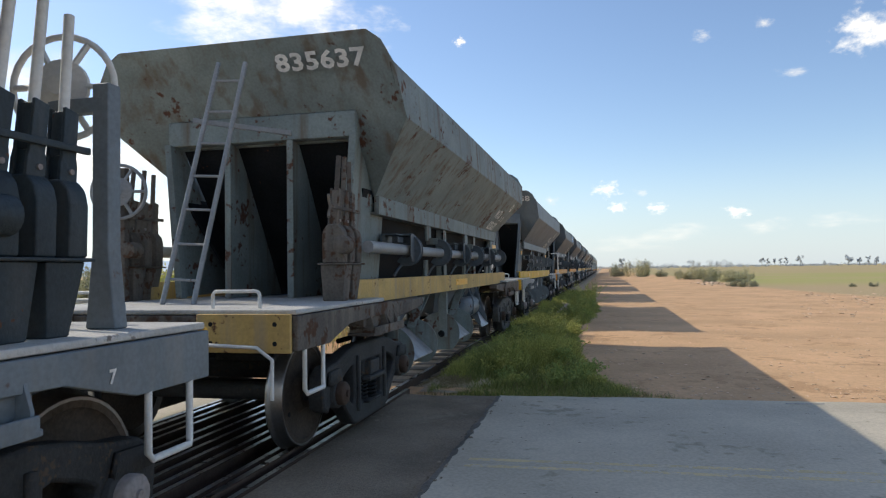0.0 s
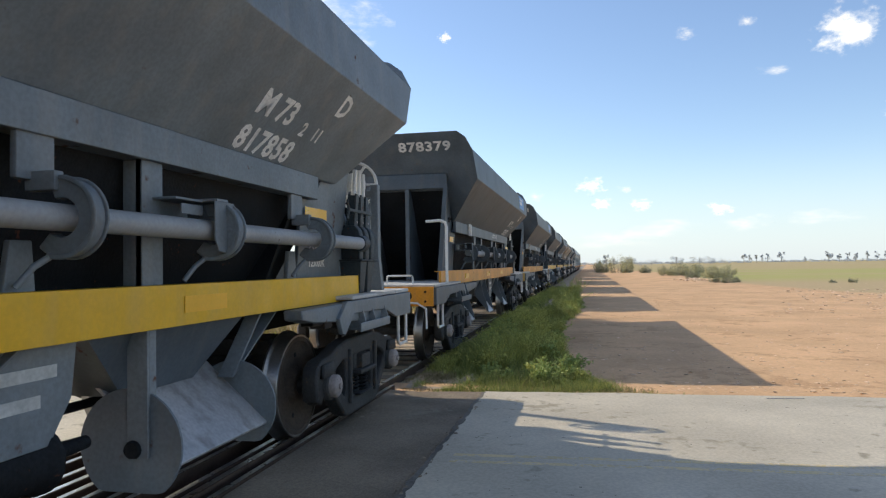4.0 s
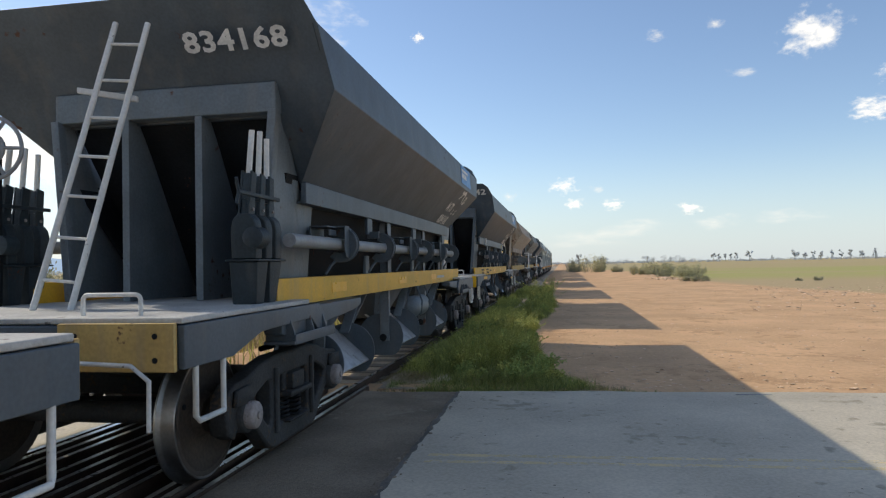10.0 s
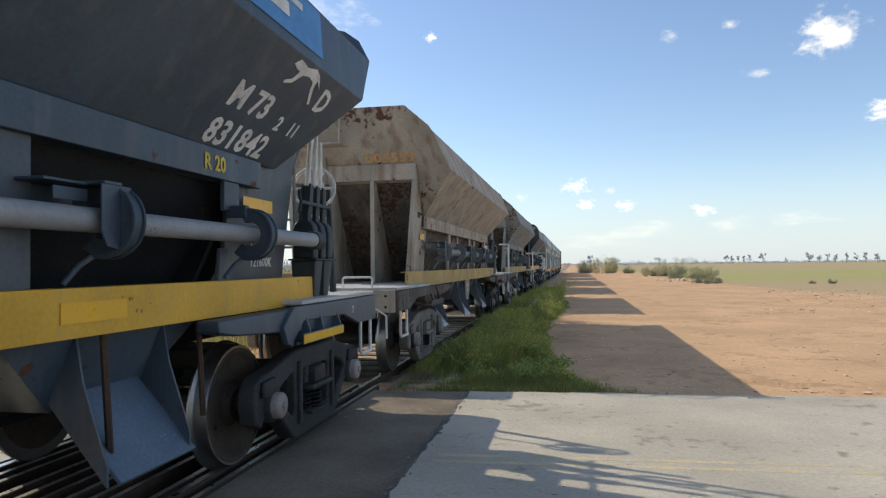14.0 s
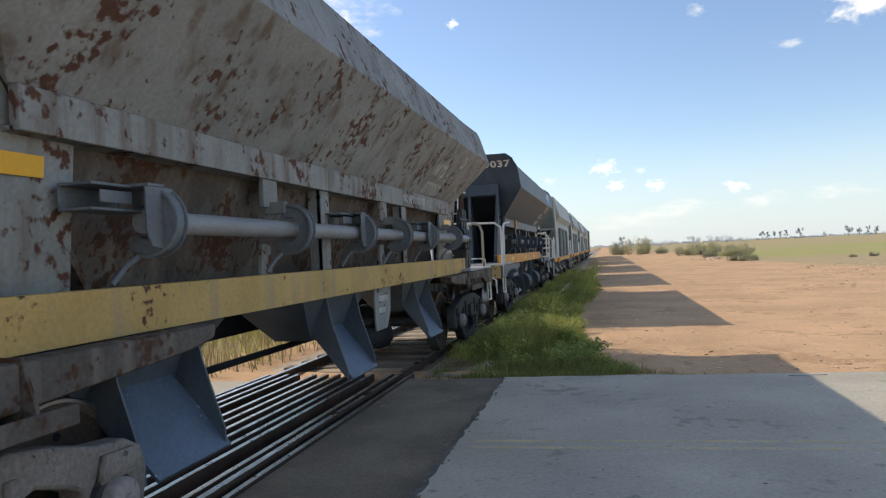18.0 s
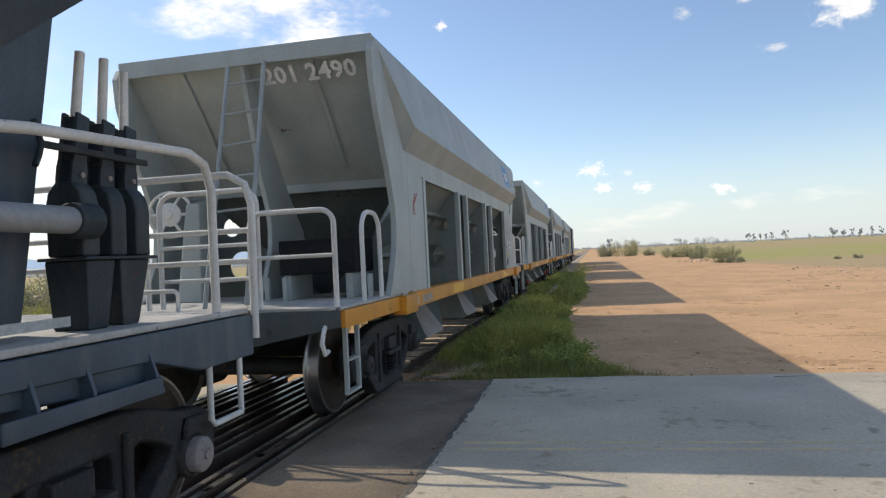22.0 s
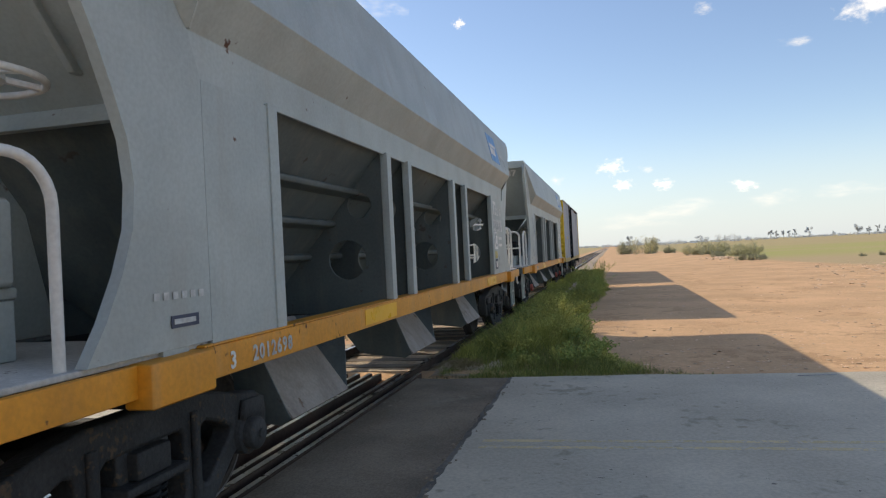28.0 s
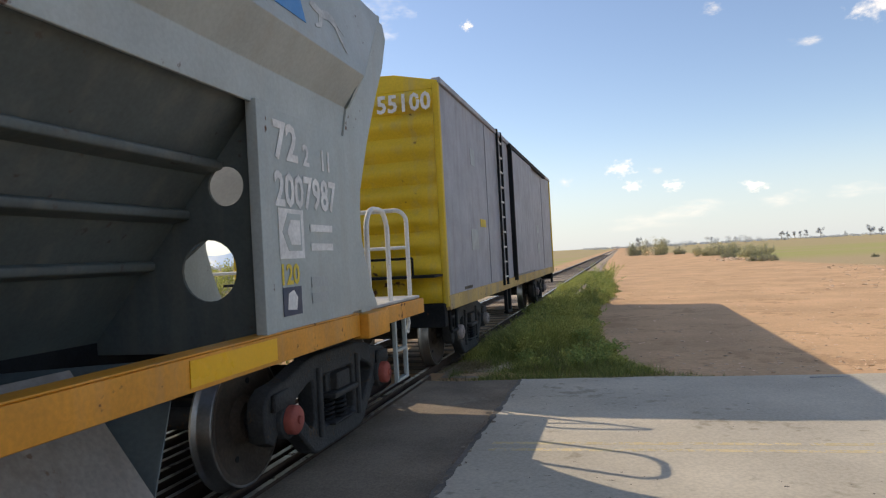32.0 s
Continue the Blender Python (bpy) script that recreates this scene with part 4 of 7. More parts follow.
def stand(wagon, y, opt):
    paint = opt.get("stand", "stand")
    p = part("lever_stand", shared("lever_stand", stand_mesh, 0.008), paint, wagon, "dark steel stand of the discharge levers", at=pose(1.18, y, 1.245))
    part("stand_shelf", shared("stand_shelf", lambda: Mesh().box(-0.22, 0.055, -0.24, 0.29, 0.335, 0.352), 0.004), paint, p)
    part("tube_socket", shared("tube_socket", lambda: Mesh().lathe([(-0.1, 0.066), (-0.09, 0.082), (0.05, 0.085), (0.06, 0.06)], 18, "y")), paint, p, at=pose(0.05, -0.24, 0.515))
    bar = part("latch_bar", shared("latch_bar", lambda: Mesh().box(-0.012, 0.012, -0.4, 0.34, -0.016, 0.016), 0.004), paint, p, at=pose(-0.025, 0, 0.86))
    part("latch_handle", shared("latch_handle", lambda: Mesh().tube([(0, 0, -0.1), (-0.01, 0.03, -0.06), (0, 0.04, 0), (-0.01, 0.03, 0.06), (0, 0, 0.1)], 0.014, 8)), paint, bar, at=pose(0, -0.43, 0))
    if "tilt" in opt:
        part("bent_strap", shared("bent_strap", lambda: Mesh().tube([(0.03, -0.2, 0.02), (0.05, 0.3, -0.02), (0.06, 0.62, -0.1), (0.05, 0.5, -0.2), (0.03, 0.22, -0.24)], 0.018, 6)), paint, bar)
    for i, dy in enumerate((-0.155, 0.04, 0.225)):
        part("lever_block", shared("lever_block", block_mesh, 0.012), paint, p, at=pose(0, dy, 0.352))
        ang = opt.get("tilt", 6.0) * (1.0 if i else 0.2 if "tilt" in opt else 1.0)
        turn = pose(-0.085, dy, 0.70, -ang, 2.0 - 2.0 * i, 0)
        part("lever_socket", shared("lever_socket", socket_mesh, 0.005), paint, p, at=turn)
        for cx in (-0.038, 0.038):
            part("lever_cheek", shared("lever_cheek", cheek_mesh, 0.004), paint, p, at=turn @ pose(cx, 0, 0))
            part("cheek_bolt", shared("cheek_bolt", lambda: Mesh().lathe([(-0.02, 0.014), (0.02, 0.014)], 8)), "cap", p, at=turn @ pose(cx, 0.01, 0.05))
        ln = 0.3 + (0.52, 0.55, 0.52)[i] * opt.get("lever_len", 1.0)
        part("lever", shared("lever/%.2f" % ln, lambda: Mesh().tube([(0, 0, 0.1), (0, 0, ln)], 0.024, 10)), opt.get("lever", "white"), p, at=turn)
    return p


def ladder(wagon, x, y0, y1, z0, z1, w=0.36, rungs=6, material="white", name="ladder", skew=0.0):
    h, lean = z1 - z0, y1 - y0
    lad = part(name, shared("ladder/%.2f/%.2f/%.2f" % (w, h, lean), lambda: ladder_mesh(w, h, lean, rungs)), material, wagon, "narrow steel ladder up to the rim", at=pose(x, y0, z0, 0, math.degrees(math.atan2(skew, h)), 0))
    for i in range(rungs):
        f = (i + 0.7) / (rungs + 0.3)
        part("rung", shared("rung/%.2f" % w, lambda: Mesh().tube([(0, 0, 0), (w, 0, 0)], 0.013, 6)), material, lad, at=pose(0, lean * f, h * f))
    return lad


def handbrake(wagon, x, y, z, r=0.3, turn=(0, 0, 0), material="white"):
    """Spoked hand-brake wheel on its post."""
    rim = part("brake_wheel", shared("brake_wheel/%.2f" % r, lambda: Mesh().tube([(r * math.cos(a), r * math.sin(a), 0) for a in [i * 6.28318 / 28 for i in range(28)]], 0.018, 8, True)), material, wagon, "pale spoked hand-brake wheel", at=pose(x, y, z, *turn))
    for i in range(6):
        part("spoke", shared("spoke/%.2f" % r, lambda: Mesh().tube([(0.5 * r, 0, 0.02), (r, 0, 0)], 0.017, 6)), material, rim, at=pose(0, 0, 0, 0, 0, 60 * i))
    part("hub", shared("hub/%.2f" % r, lambda: Mesh().lathe([(0.0, 0.53 * r), (0.03, 0.53 * r), (0.045, 0.2 * r), (0.07, 0.18 * r)], 20, "z")), material, rim)
    return rim


SLOPE_UP = (0.56, 0.0, 0.70)
# outline of the running animal
BEAST = [(0.0, 0.22), (0.05, 0.27), (0.12, 0.265), (0.2, 0.25), (0.34, 0.28), (0.44, 0.25), (0.56, 0.16), (0.45, 0.215), (0.46, 0.15), (0.56, 0.02), (0.53, 0.01), (0.43, 0.12), (0.4, 0.18), (0.3, 0.2), (0.2, 0.18), (0.12, 0.09), (0.02, 0.06), (0.01, 0.08), (0.1, 0.12), (0.13, 0.19), (0.06, 0.2)]


def old_hopper(u, paint, label, opt):
    wg = thing("hopper_wagon", label, "hopper wagon", "wagons of the train", pose(TRACK, u, 0))
    iron = paint if paint in ("slate_light", "navy") else "slate_light" if opt.get("arched") else "slate"
    body = part("hopper_body", shared("hopper_body/%d/%.2f" % (opt.get("arched", 0), opt.get("back", 0.12)), lambda: hopper_body_mesh(opt.get("arched", 0), 0.2 + opt.get("back", 0.12)), 0.008), paint, wg)
    part("centre_sill", shared("old_centre_sill", lambda: Mesh().box(-0.16, 0.16, -2.4, HL + 2.2, 0.86, 1.2), 0.01), "dark", wg)
    for s in (-1, 1):
        # default bin colour has the shade of the recesses put into it
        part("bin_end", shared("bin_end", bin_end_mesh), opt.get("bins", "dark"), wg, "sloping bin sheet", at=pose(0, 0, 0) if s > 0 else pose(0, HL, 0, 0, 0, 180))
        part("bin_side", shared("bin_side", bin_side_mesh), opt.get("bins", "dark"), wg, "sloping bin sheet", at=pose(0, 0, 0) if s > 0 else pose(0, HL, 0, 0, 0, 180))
        part("long_rail", shared("long_rail", lambda: Mesh().box(-0.03, 0.03, 0.0, HL, 2.14, 2.345).box(-0.12, 0.0, 0.0, HL, 2.14, 2.17), 0.006), opt.get("band", paint), wg, at=pose(s * 1.1, 0, 0))
        part("side_sill", shared("side_sill/%.2f/%d" % (opt.get("sill_end", HL + 1.1), opt.get("front_stand", 0)), lambda: Mesh().prism([(-0.02, 1.2), (-0.09, 1.2), (-0.09, 1.188), (0.02, 1.188), (0.02, 1.432), (-0.09, 1.432), (-0.09, 1.42), (-0.02, 1.42)], "y", -0.82 if opt.get("front_stand") else -1.6, opt.get("sill_end", HL + 1.1)), 0.003), opt.get("sill", "yellow"), wg, at=pose(s * 1.16, 0, 0))
        part("turning_tube", shared("turning_tube/%d/%d" % (opt.get("front_stand", 0), opt.get("rear_stand", 1)), lambda: Mesh().tube([(0, -0.7 if opt.get("front_stand", 0) else 0.62, 0), (0, HL + 0.95 if opt.get("rear_stand", 1) else HL - 0.2, 0)], 0.062, 16)), opt.get("tube", "shaft"), wg, at=pose(s * 1.24, 0, 1.76))
        for i, y in enumerate((0.69, 2.3, 3.75, 5.0, 6.25, 7.8)):
            br = part("tube_hook", shared("tube_hook", hook_mesh, 0.006), iron, wg, at=pose(s * 1.24, y, 1.76, 0, 0, 0 if s > 0 else 180))
            if s < 0:
                continue
            part("hook_claw", shared("hook_claw", hook_claw_mesh), iron, br)
            if i % 2:
                part("tab_plate", shared("tab_plate", lambda: Mesh().box(-0.02, 0.02, -0.11, 0.11, 1.93, 2.16).box(-0.02, 0.14, -0.03, 0.03, 1.88, 1.97), 0.006), paint, wg, at=pose(1.09, y - 0.03, 0))
                part("leg_plate", shared("leg_plate", lambda: Mesh().prism([(-0.14, 1.42), (0.04, 1.42), (0.02, 1.66), (-0.1, 1.66)], "x", -0.02, 0.02), 0.006), opt.get("beam", paint), wg, at=pose(1.07, y - 0.05, 0))
            else:
                part("hook_arm", shared("hook_arm", hook_arm_mesh, 0.003), iron, br)
                part("hook_plate", shared("hook_plate", hook_plate_mesh, 0.003), iron, br)
                if i:
                    part("stanchion", shared("stanchion", lambda: Mesh().box(-0.02, 0.02, -0.1, 0.1, 1.42, 2.16).box(-0.1, 0.02, -0.1, -0.085, 1.42, 2.16), 0.006), opt.get("beam", paint), wg, at=pose(1.07, y - 0.42, 0))
        for i, y in enumerate(opt.get("chutes", (1.0, 3.8, 6.7))):
            t = pose(0, y, 0) if s > 0 else pose(0, y, 0) @ Matrix.Diagonal((-1, 1, 1, 1))
            c = part("chute", shared("chute/%d" % s, lambda: chute_mesh() if s > 0 else chute_mesh().moved(Matrix.Diagonal((-1, 1, 1, 1)))), opt.get("funnel", "slate"), wg, at=pose(0, y, 0))
            if s > 0 and i < opt.get("discs", 0):
                # gate between two round end plates, hung on a strap
                shut = i in opt.get("shut", ())
                d = part("disc", shared("disc", disc_mesh, 0.004), opt.get("funnel", paint), c, "round dark gate end plate", at=pose(0, -0.5, 0))
                part("pivot", shared("gate_pivot", lambda: Mesh().lathe([(-0.06, 0.045), (-0.01, 0.06), (0.0, 0.06)], 14, "y")), "dark", d, at=pose(1.03, 0, 0.52))
                part("hanger_strap", shared("hanger_strap", strap_mesh, 0.004), opt.get("beam", paint), d)
                part("end_disc", shared("end_disc", disc_mesh, 0.004), opt.get("funnel", paint), c, at=pose(0, 0.65, 0))
                if shut:
                    part("drum", shared("drum", drum_mesh), opt.get("funnel", paint), c, "closed curved gate plate", at=pose(0, -0.5, 0))
                    part("drum_lip", shared("drum_lip", lambda: Mesh().box(1.17, 1.26, 0.03, 1.13, 0.39, 0.415), 0.004), "rail", c, at=pose(0, -0.5, 0))
                else:
                    part("chute_lip", shared("gate_tray", tray_mesh, 0.004), opt.get("chute", "chute"), c, "worn bare steel chute plate", at=pose(0, -0.5, 0))
                for q in (0, 1):
                    part("gate_brace", shared("gate_brace/%d" % q, lambda: Mesh().hull([(0.98, 0.86 + 0.28 * q, 1.2), (1.1, 0.86 + 0.28 * q, 1.2), (1.1, 0.89 + 0.28 * q, 1.2), (0.98, 0.89 + 0.28 * q, 1.2)], [(0.9, 0.56, 0.74), (1.02, 0.56, 0.74), (1.02, 0.59, 0.74), (0.9, 0.59, 0.74)]), 0.004), opt.get("beam", paint), c)
            elif s > 0:
                part("chute_lip", shared("chute_lip", chute_lip_mesh, 0.004), opt.get("chute", "chute"), c, "worn bare steel chute plate")
                for cy in (-0.42, 0.33):
                    part("chute_cheek", shared("chute_cheek", cheek_plate_mesh), opt.get("funnel", "slate"), c, at=pose(0, cy, 0))
                for cy in (-0.3, 0.62) if opt.get("rods") else ():
                    part("chute_rod", shared("chute_rod", lambda: Mesh().tube([(1.1, 0, 1.22), (1.12, 0.03, 0.55)], 0.02, 6)), "rail", c, at=pose(0, cy, 0))
    for rear in (0, 1):
        end_things(wg, paint, rear, opt)
        bogie(wg, -0.62 if not rear else HL + 0.86, opt.get("cap", "cap"), opt.get("cast_rear", "frame") if rear else opt.get("cast", "frame"))
    # orange marks on the gussets
    for y, x in ((opt.get("mark_y", -0.12), 1.024), (7.95, 1.1))[0 if opt.get("front_mark", 1) else 1:]:
        plate(opt.get("mark_w", 0.34) if y < 0 else 0.5, 0.1, (x, y, 1.96 - (0.05 if "mark_w" in opt else 0)), (0, 1, 0), (0.082 if y < 0 else 0, 0, 1), "reflector", wg, "reflector_mark")
    if opt.get("rear_stand", 1):
        stand(wg, HL + 1.13 + opt.get("stand_y", 0), opt)
    if opt.get("front_stand"):
        stand(wg, -1.05, opt)
    if opt.get("ladder"):
        if opt.get("upright"):
            ladder(wg, opt["ladder"], -0.69, -0.67, 1.245, 3.3, 0.36, 7, opt.get("ladder_paint", "white"))
        else:
            ladder(wg, opt["ladder"], -1.75, -1.08, 1.245, 3.62, 0.31, 7, opt.get("ladder_paint", "white"), skew=opt.get("skew", 0.06))
        if not opt.get("upright"):
            sl = opt.get("stay", 0.42)
            part("ladder_stay", shared("ladder_stay/%.2f" % sl, lambda: Mesh().hull([(-0.04, -0.02, 0), (sl, 0.1, -0.17 * sl), (sl, 0.1, 0.05 - 0.17 * sl), (-0.04, -0.02, 0.05)], [(-0.04, 0.02, 0), (sl, 0.14, -0.17 * sl), (sl, 0.14, 0.05 - 0.17 * sl), (-0.04, 0.02, 0.05)]), 0.006), opt.get("ladder_paint", "white"), wg, at=pose(opt["ladder"], -1.2, 3.0))
    if opt.get("toprails"):
        for x in (-0.72, -0.02):
            part("grab_rail", shared("grab_rail", lambda: Mesh().tube([(0, 0, 0), (0.04, 0, 0.7), (0.08, 0.06, 0.78), (0.3, 0.3, 0.74)], 0.02, 8)), "rusty", wg, "rusty bent grab rail over the rim", at=pose(x, -1.12, 3.48))
        part("step_plate", shared("step_plate", lambda: Mesh().box(-0.75, 0.05, -0.2, 0.12, 0, 0.03), 0.006), "rusty", wg, at=pose(0, -1.0, 3.42))
    if opt.get("rails"):
        part("guard_rail", shared("guard_rail", lambda: Mesh().tube([(1.345, -0.04, -0.28), (1.345, 0, 0.66), (1.33, 0, 0.8), (1.2, 0, 0.9), (0.4, 0, 0.93), (-0.1, 0, 0.92), (-0.2, 0, 0.86), (-0.24, 0, 0.74), (-0.24, 0, 0)], 0.024, 8)), "white", wg, "white bent-pipe guard rail", at=pose(0, -2.18, 1.245))
        part("rail_post", shared("rail_post", lambda: Mesh().tube([(0.6, 0, 0), (0.6, 0, 0.92)], 0.024, 8)), "white", wg, at=pose(0, -2.18, 1.245))
        part("guard_rail", shared("guard_rail_side", lambda: Mesh().tube([(0, 0, 0), (0, 0.05, 0.74), (0, 0.1, 0.86), (0, 0.24, 0.92), (0, 1.1, 0.97)], 0.024, 8)), "white", wg, "white bent-pipe guard rail", at=pose(1.3, -1.58, 1.245))
        part("guard_rail", shared("guard_rail_rear_side", lambda: Mesh().tube([(-0.18, -1.62, 0.87), (-0.04, -1.5, 0.87), (0, -1.35, 0.88), (0, -0.22, 0.93), (0, -0.06, 0.88), (0, 0, 0.74), (0, 0, -0.04)], 0.027, 8)), "white", wg, "white bent-pipe guard rail", at=pose(1.3, HL + 2.02, 1.245))
        part("guard_rail", shared("guard_rail_rear", lambda: Mesh().tube([(1.37, 0, -0.2), (1.38, 0, 0.66), (1.34, 0, 0.8), (1.22, 0, 0.87), (-1.22, 0, 0.87), (-1.34, 0, 0.8), (-1.36, 0, 0.66), (-1.36, 0, 0)], 0.026, 8)), "white", wg, "white bent-pipe guard rail", at=pose(0, HL + 2.36, 1.245))
        for z in (0.3, 0.5):
            part("mid_rail", shared("mid_rail", lambda: Mesh().tube([(-1.36, 0, 0), (1.37, 0, 0)], 0.019, 8)), "white", wg, at=pose(0, HL + 2.36, 1.245 + z))
    if opt.get("rear_loop"):
        part("guard_rail", shared("guard_loop", lambda: Mesh().tube([(0, 0, 0), (0, 0, 0.66), (-0.05, 0, 0.78), (-0.16, 0, 0.83), (-0.28, 0, 0.78), (-0.33, 0, 0.68)], 0.024, 8)), "rusty", wg, "grimy bent-pipe grab rail", at=pose(1.3, HL + 2.06, 1.245))
    if opt.get("side_rails"):
        for x in (-1, 1):
            part("guard_rail", shared("corner_rail/%d" % x, lambda: Mesh().tube([(0, 0, -0.04), (0, 0, 0.74), (-x * 0.02, 0.04, 0.83), (-x * 0.05, 0.14, 0.87), (-x * 0.24, 1.14, 0.87)], 0.022, 8)), "white" if x > 0 else "shaft", wg, "bent-pipe guard rail tied to the gusset", at=pose(x * 1.28, -1.75, 1.245))
    if opt.get("lever_post"):
        part("lever_post", shared("lever_post", lambda: Mesh().box(-0.06, 0.06, -0.05, 0.05, 0, 1.07), 0.008), "slate", wg, "dark square post beside the levers", at=pose(1.06, HL + 1.42, 1.245))
        part("cross_bar", shared("cross_bar", lambda: Mesh().tube([(0, -0.75, 0), (0, 0.12, 0.02)], 0.014, 8)), "dark", wg, at=pose(1.12, HL + 1.4, 2.27))
    if opt.get("front_stand"):
        f = stand(wg, -0.9, opt)
        f.matrix_basis = pose(-1.16, -0.9, 1.245)
        handbrake(wg, -1.2, -1.24, opt.get("far_wheel_z", 2.58), 0.27, (90, 0, 15), "shaft")
        part("brake_post", shared("far_brake_post", lambda: Mesh().box(-0.05, 0.05, -0.04, 0.04, 0, 1.35), 0.008), opt.get("stand", "dark"), wg, at=pose(-1.2, -1.18, 1.245))
    if opt.get("slack_chain"):
        part("slack_chain", shared("slack_chain", lambda: Mesh().tube([(0, 0, 0), (-0.02, 0, 0.5), (0.06, 0, 0.95), (0.2, 0, 1.3)], 0.022, 7)), "rail", wg, at=pose(0.62, HL + 1.95, 1.245))
    if not opt.get("tank"):
        pl = part("skirt_panel", shared("skirt_panel", lambda: Mesh().prism([(4.7, 1.2), (5.3, 1.2), (5.26, 0.9), (5.12, 0.7), (4.74, 0.7)], "x", -0.012, 0.012), 0.004), paint, wg, "painted sheet under the sill with worn writing", at=pose(1.03, 0, 0))
        for k in range(2):
            plate(0.34 - 0.1 * k, 0.06, (0.0125, 4.82, 1.02 - 0.13 * k), (0, 1, 0), (0, 0, 1), "letter_faded", pl, "small_writing")
        part("brake_cylinder", shared("brake_cylinder", lambda: Mesh().lathe([(4.3, 0.02), (4.31, 0.12), (4.4, 0.14), (5.1, 0.14), (5.13, 0.17), (5.17, 0.17), (5.2, 0.05), (5.5, 0.035)], 18, "y")), "dark", wg, "grimy brake cylinder", at=pose(0.92, 0, 0.62))
    part("brake_rod", shared("brake_rod", lambda: Mesh().tube([(0.55, 0.2, 0.72), (0.55, HL - 0.2, 0.72)], 0.03, 8)), "dark", wg)
    if opt.get("tank"):
        tk = part("air_tank", shared("air_tank", lambda: Mesh().lathe([(4.55, 0.02), (4.57, 0.1), (4.63, 0.16), (4.72, 0.18), (5.55, 0.18), (5.64, 0.16), (5.69, 0.1), (5.71, 0.02)], 22, "y")), "slate_light", wg, "grey cylindrical air tank slung under the sill", at=pose(1.06, 0, 0.84))
        for y in (4.82, 5.45):
            part("tank_strap", shared("tank_strap", lambda: Mesh().tube([(0.1, 0, 0.34), (0.19, 0, 0.1), (0.17, 0, -0.1), (0.0, 0, -0.19)], 0.016, 6)), "slate", tk, at=pose(0, y, 0))
    if opt.get("hook"):
        part("grab_pole", shared("grab_pole", lambda: Mesh().tube([(0, 0, 0), (0, 0, 0.95), (-0.02, 0, 1.02), (-0.1, 0, 1.05), (-0.34, 0, 1.04)], 0.024, 8)), "white", wg, "white bent grab pole", at=pose(1.3, -1.7, 1.2))
    if opt.get("handwheel") == "braced":
        part("brake_post", shared("brake_brace", lambda: Mesh().hull([(-0.03, 0.14, 0), (0.03, 0.14, 0), (0.03, 0.2, 0), (-0.03, 0.2, 0)], [(-0.025, 0.0, 1.16), (0.025, 0.0, 1.16), (0.025, 0.045, 1.16), (-0.025, 0.045, 1.16)]).box(-0.1, 0.03, -0.02, 0.03, 0.88, 0.95), 0.006), "stand", wg, "leaning dark brace of the brake wheel", at=pose(0.95, HL + 1.94, 1.245))
        handbrake(wg, 0.82, HL + 1.9, 2.36, 0.22, (90, 0, 12))
        for k in range(17):
            part("chain_link", shared("chain_link", lambda: Mesh().tube([(0.016 * math.cos(a), 0, 0.03 * math.sin(a)) for a in [i * 0.7854 for i in range(8)]], 0.006, 5, True)), "rail", wg, at=pose(0.93, HL + 1.82, 2.2 - 0.045 * k, 0, 0, 90 * (k % 2)))
        part("chain_rod", shared("chain_rod", lambda: Mesh().tube([(0, 0, 0), (0.01, 0, 0.24)], 0.01, 6)), "rail", wg, at=pose(0.93, HL + 1.82, 1.245))
    elif opt.get("handwheel"):
        part("brake_post", shared("brake_post", lambda: Mesh().prism([(-0.09, 0), (0.09, 0), (0.05, 0.4), (0.05, 1.25), (-0.05, 1.25), (-0.05, 0.4)], "y", -0.05, 0.05), 0.01), opt.get("beam", paint), wg, at=pose(1.06, HL + 1.9, 1.245))
        part("brake_arm", shared("brake_arm", lambda: Mesh().box(0, 0.34, -0.03, 0.03, 1.1, 1.18), 0.008), opt.get("beam", paint), wg, at=pose(0.74, HL + 1.88, 1.245))
        handbrake(wg, 0.8, HL + 1.9, opt.get("wheel_z", 2.5), 0.27, (90, 0, 12))
    if opt.get("rear_ladder"):
        lad = part("ladder", shared("rear_ladder", lambda: Mesh().tube([(0, 0, 0), (0, 0, 1.28), (0, 0.14, 1.44), (0, 0.16, 2.5)], 0.02, 8).tube([(0.36, 0, 0), (0.36, 0, 1.28), (0.36, 0.14, 1.44), (0.36, 0.16, 2.5)], 0.02, 8)), opt["rear_ladder"], wg, "narrow steel ladder bent out over the rim", at=pose(0.5, HL + 1.27, 1.245))
        for k in range(9):
            part("rung", shared("rung/0.36", lambda: Mesh().tube([(0, 0, 0), (0.36, 0, 0)], 0.013, 6)), opt["rear_ladder"], lad, at=pose(0, 0 if k < 5 else 0.155, 0.2 + 0.27 * k))
    # lettering
    num = opt["num"]
    words(num, 0.25, (0.5 + opt.get("num_x", 0), -0.905 + 0.7 * -opt.get("num_z", 0), 3.53 + opt.get("num_z", 0)), (1, 0, 0), (0, -0.48, 0.66), opt.get("num_paint", "letter"), wg, spacing=1.06, squash=1.2) if not opt.get("arched") else words(num, 0.22, (0.34 + opt.get("num_x", 0), -0.6, 3.2), (1, 0, 0), (0, -0.48, 0.83), opt.get("num_paint", "letter"), wg, spacing=1.06, squash=1.2)
    side = lambda y, d: (1.1 + 0.56 * d, y, 2.34 + 0.70 * d)
    dy = opt.get("text_y", 0.3)
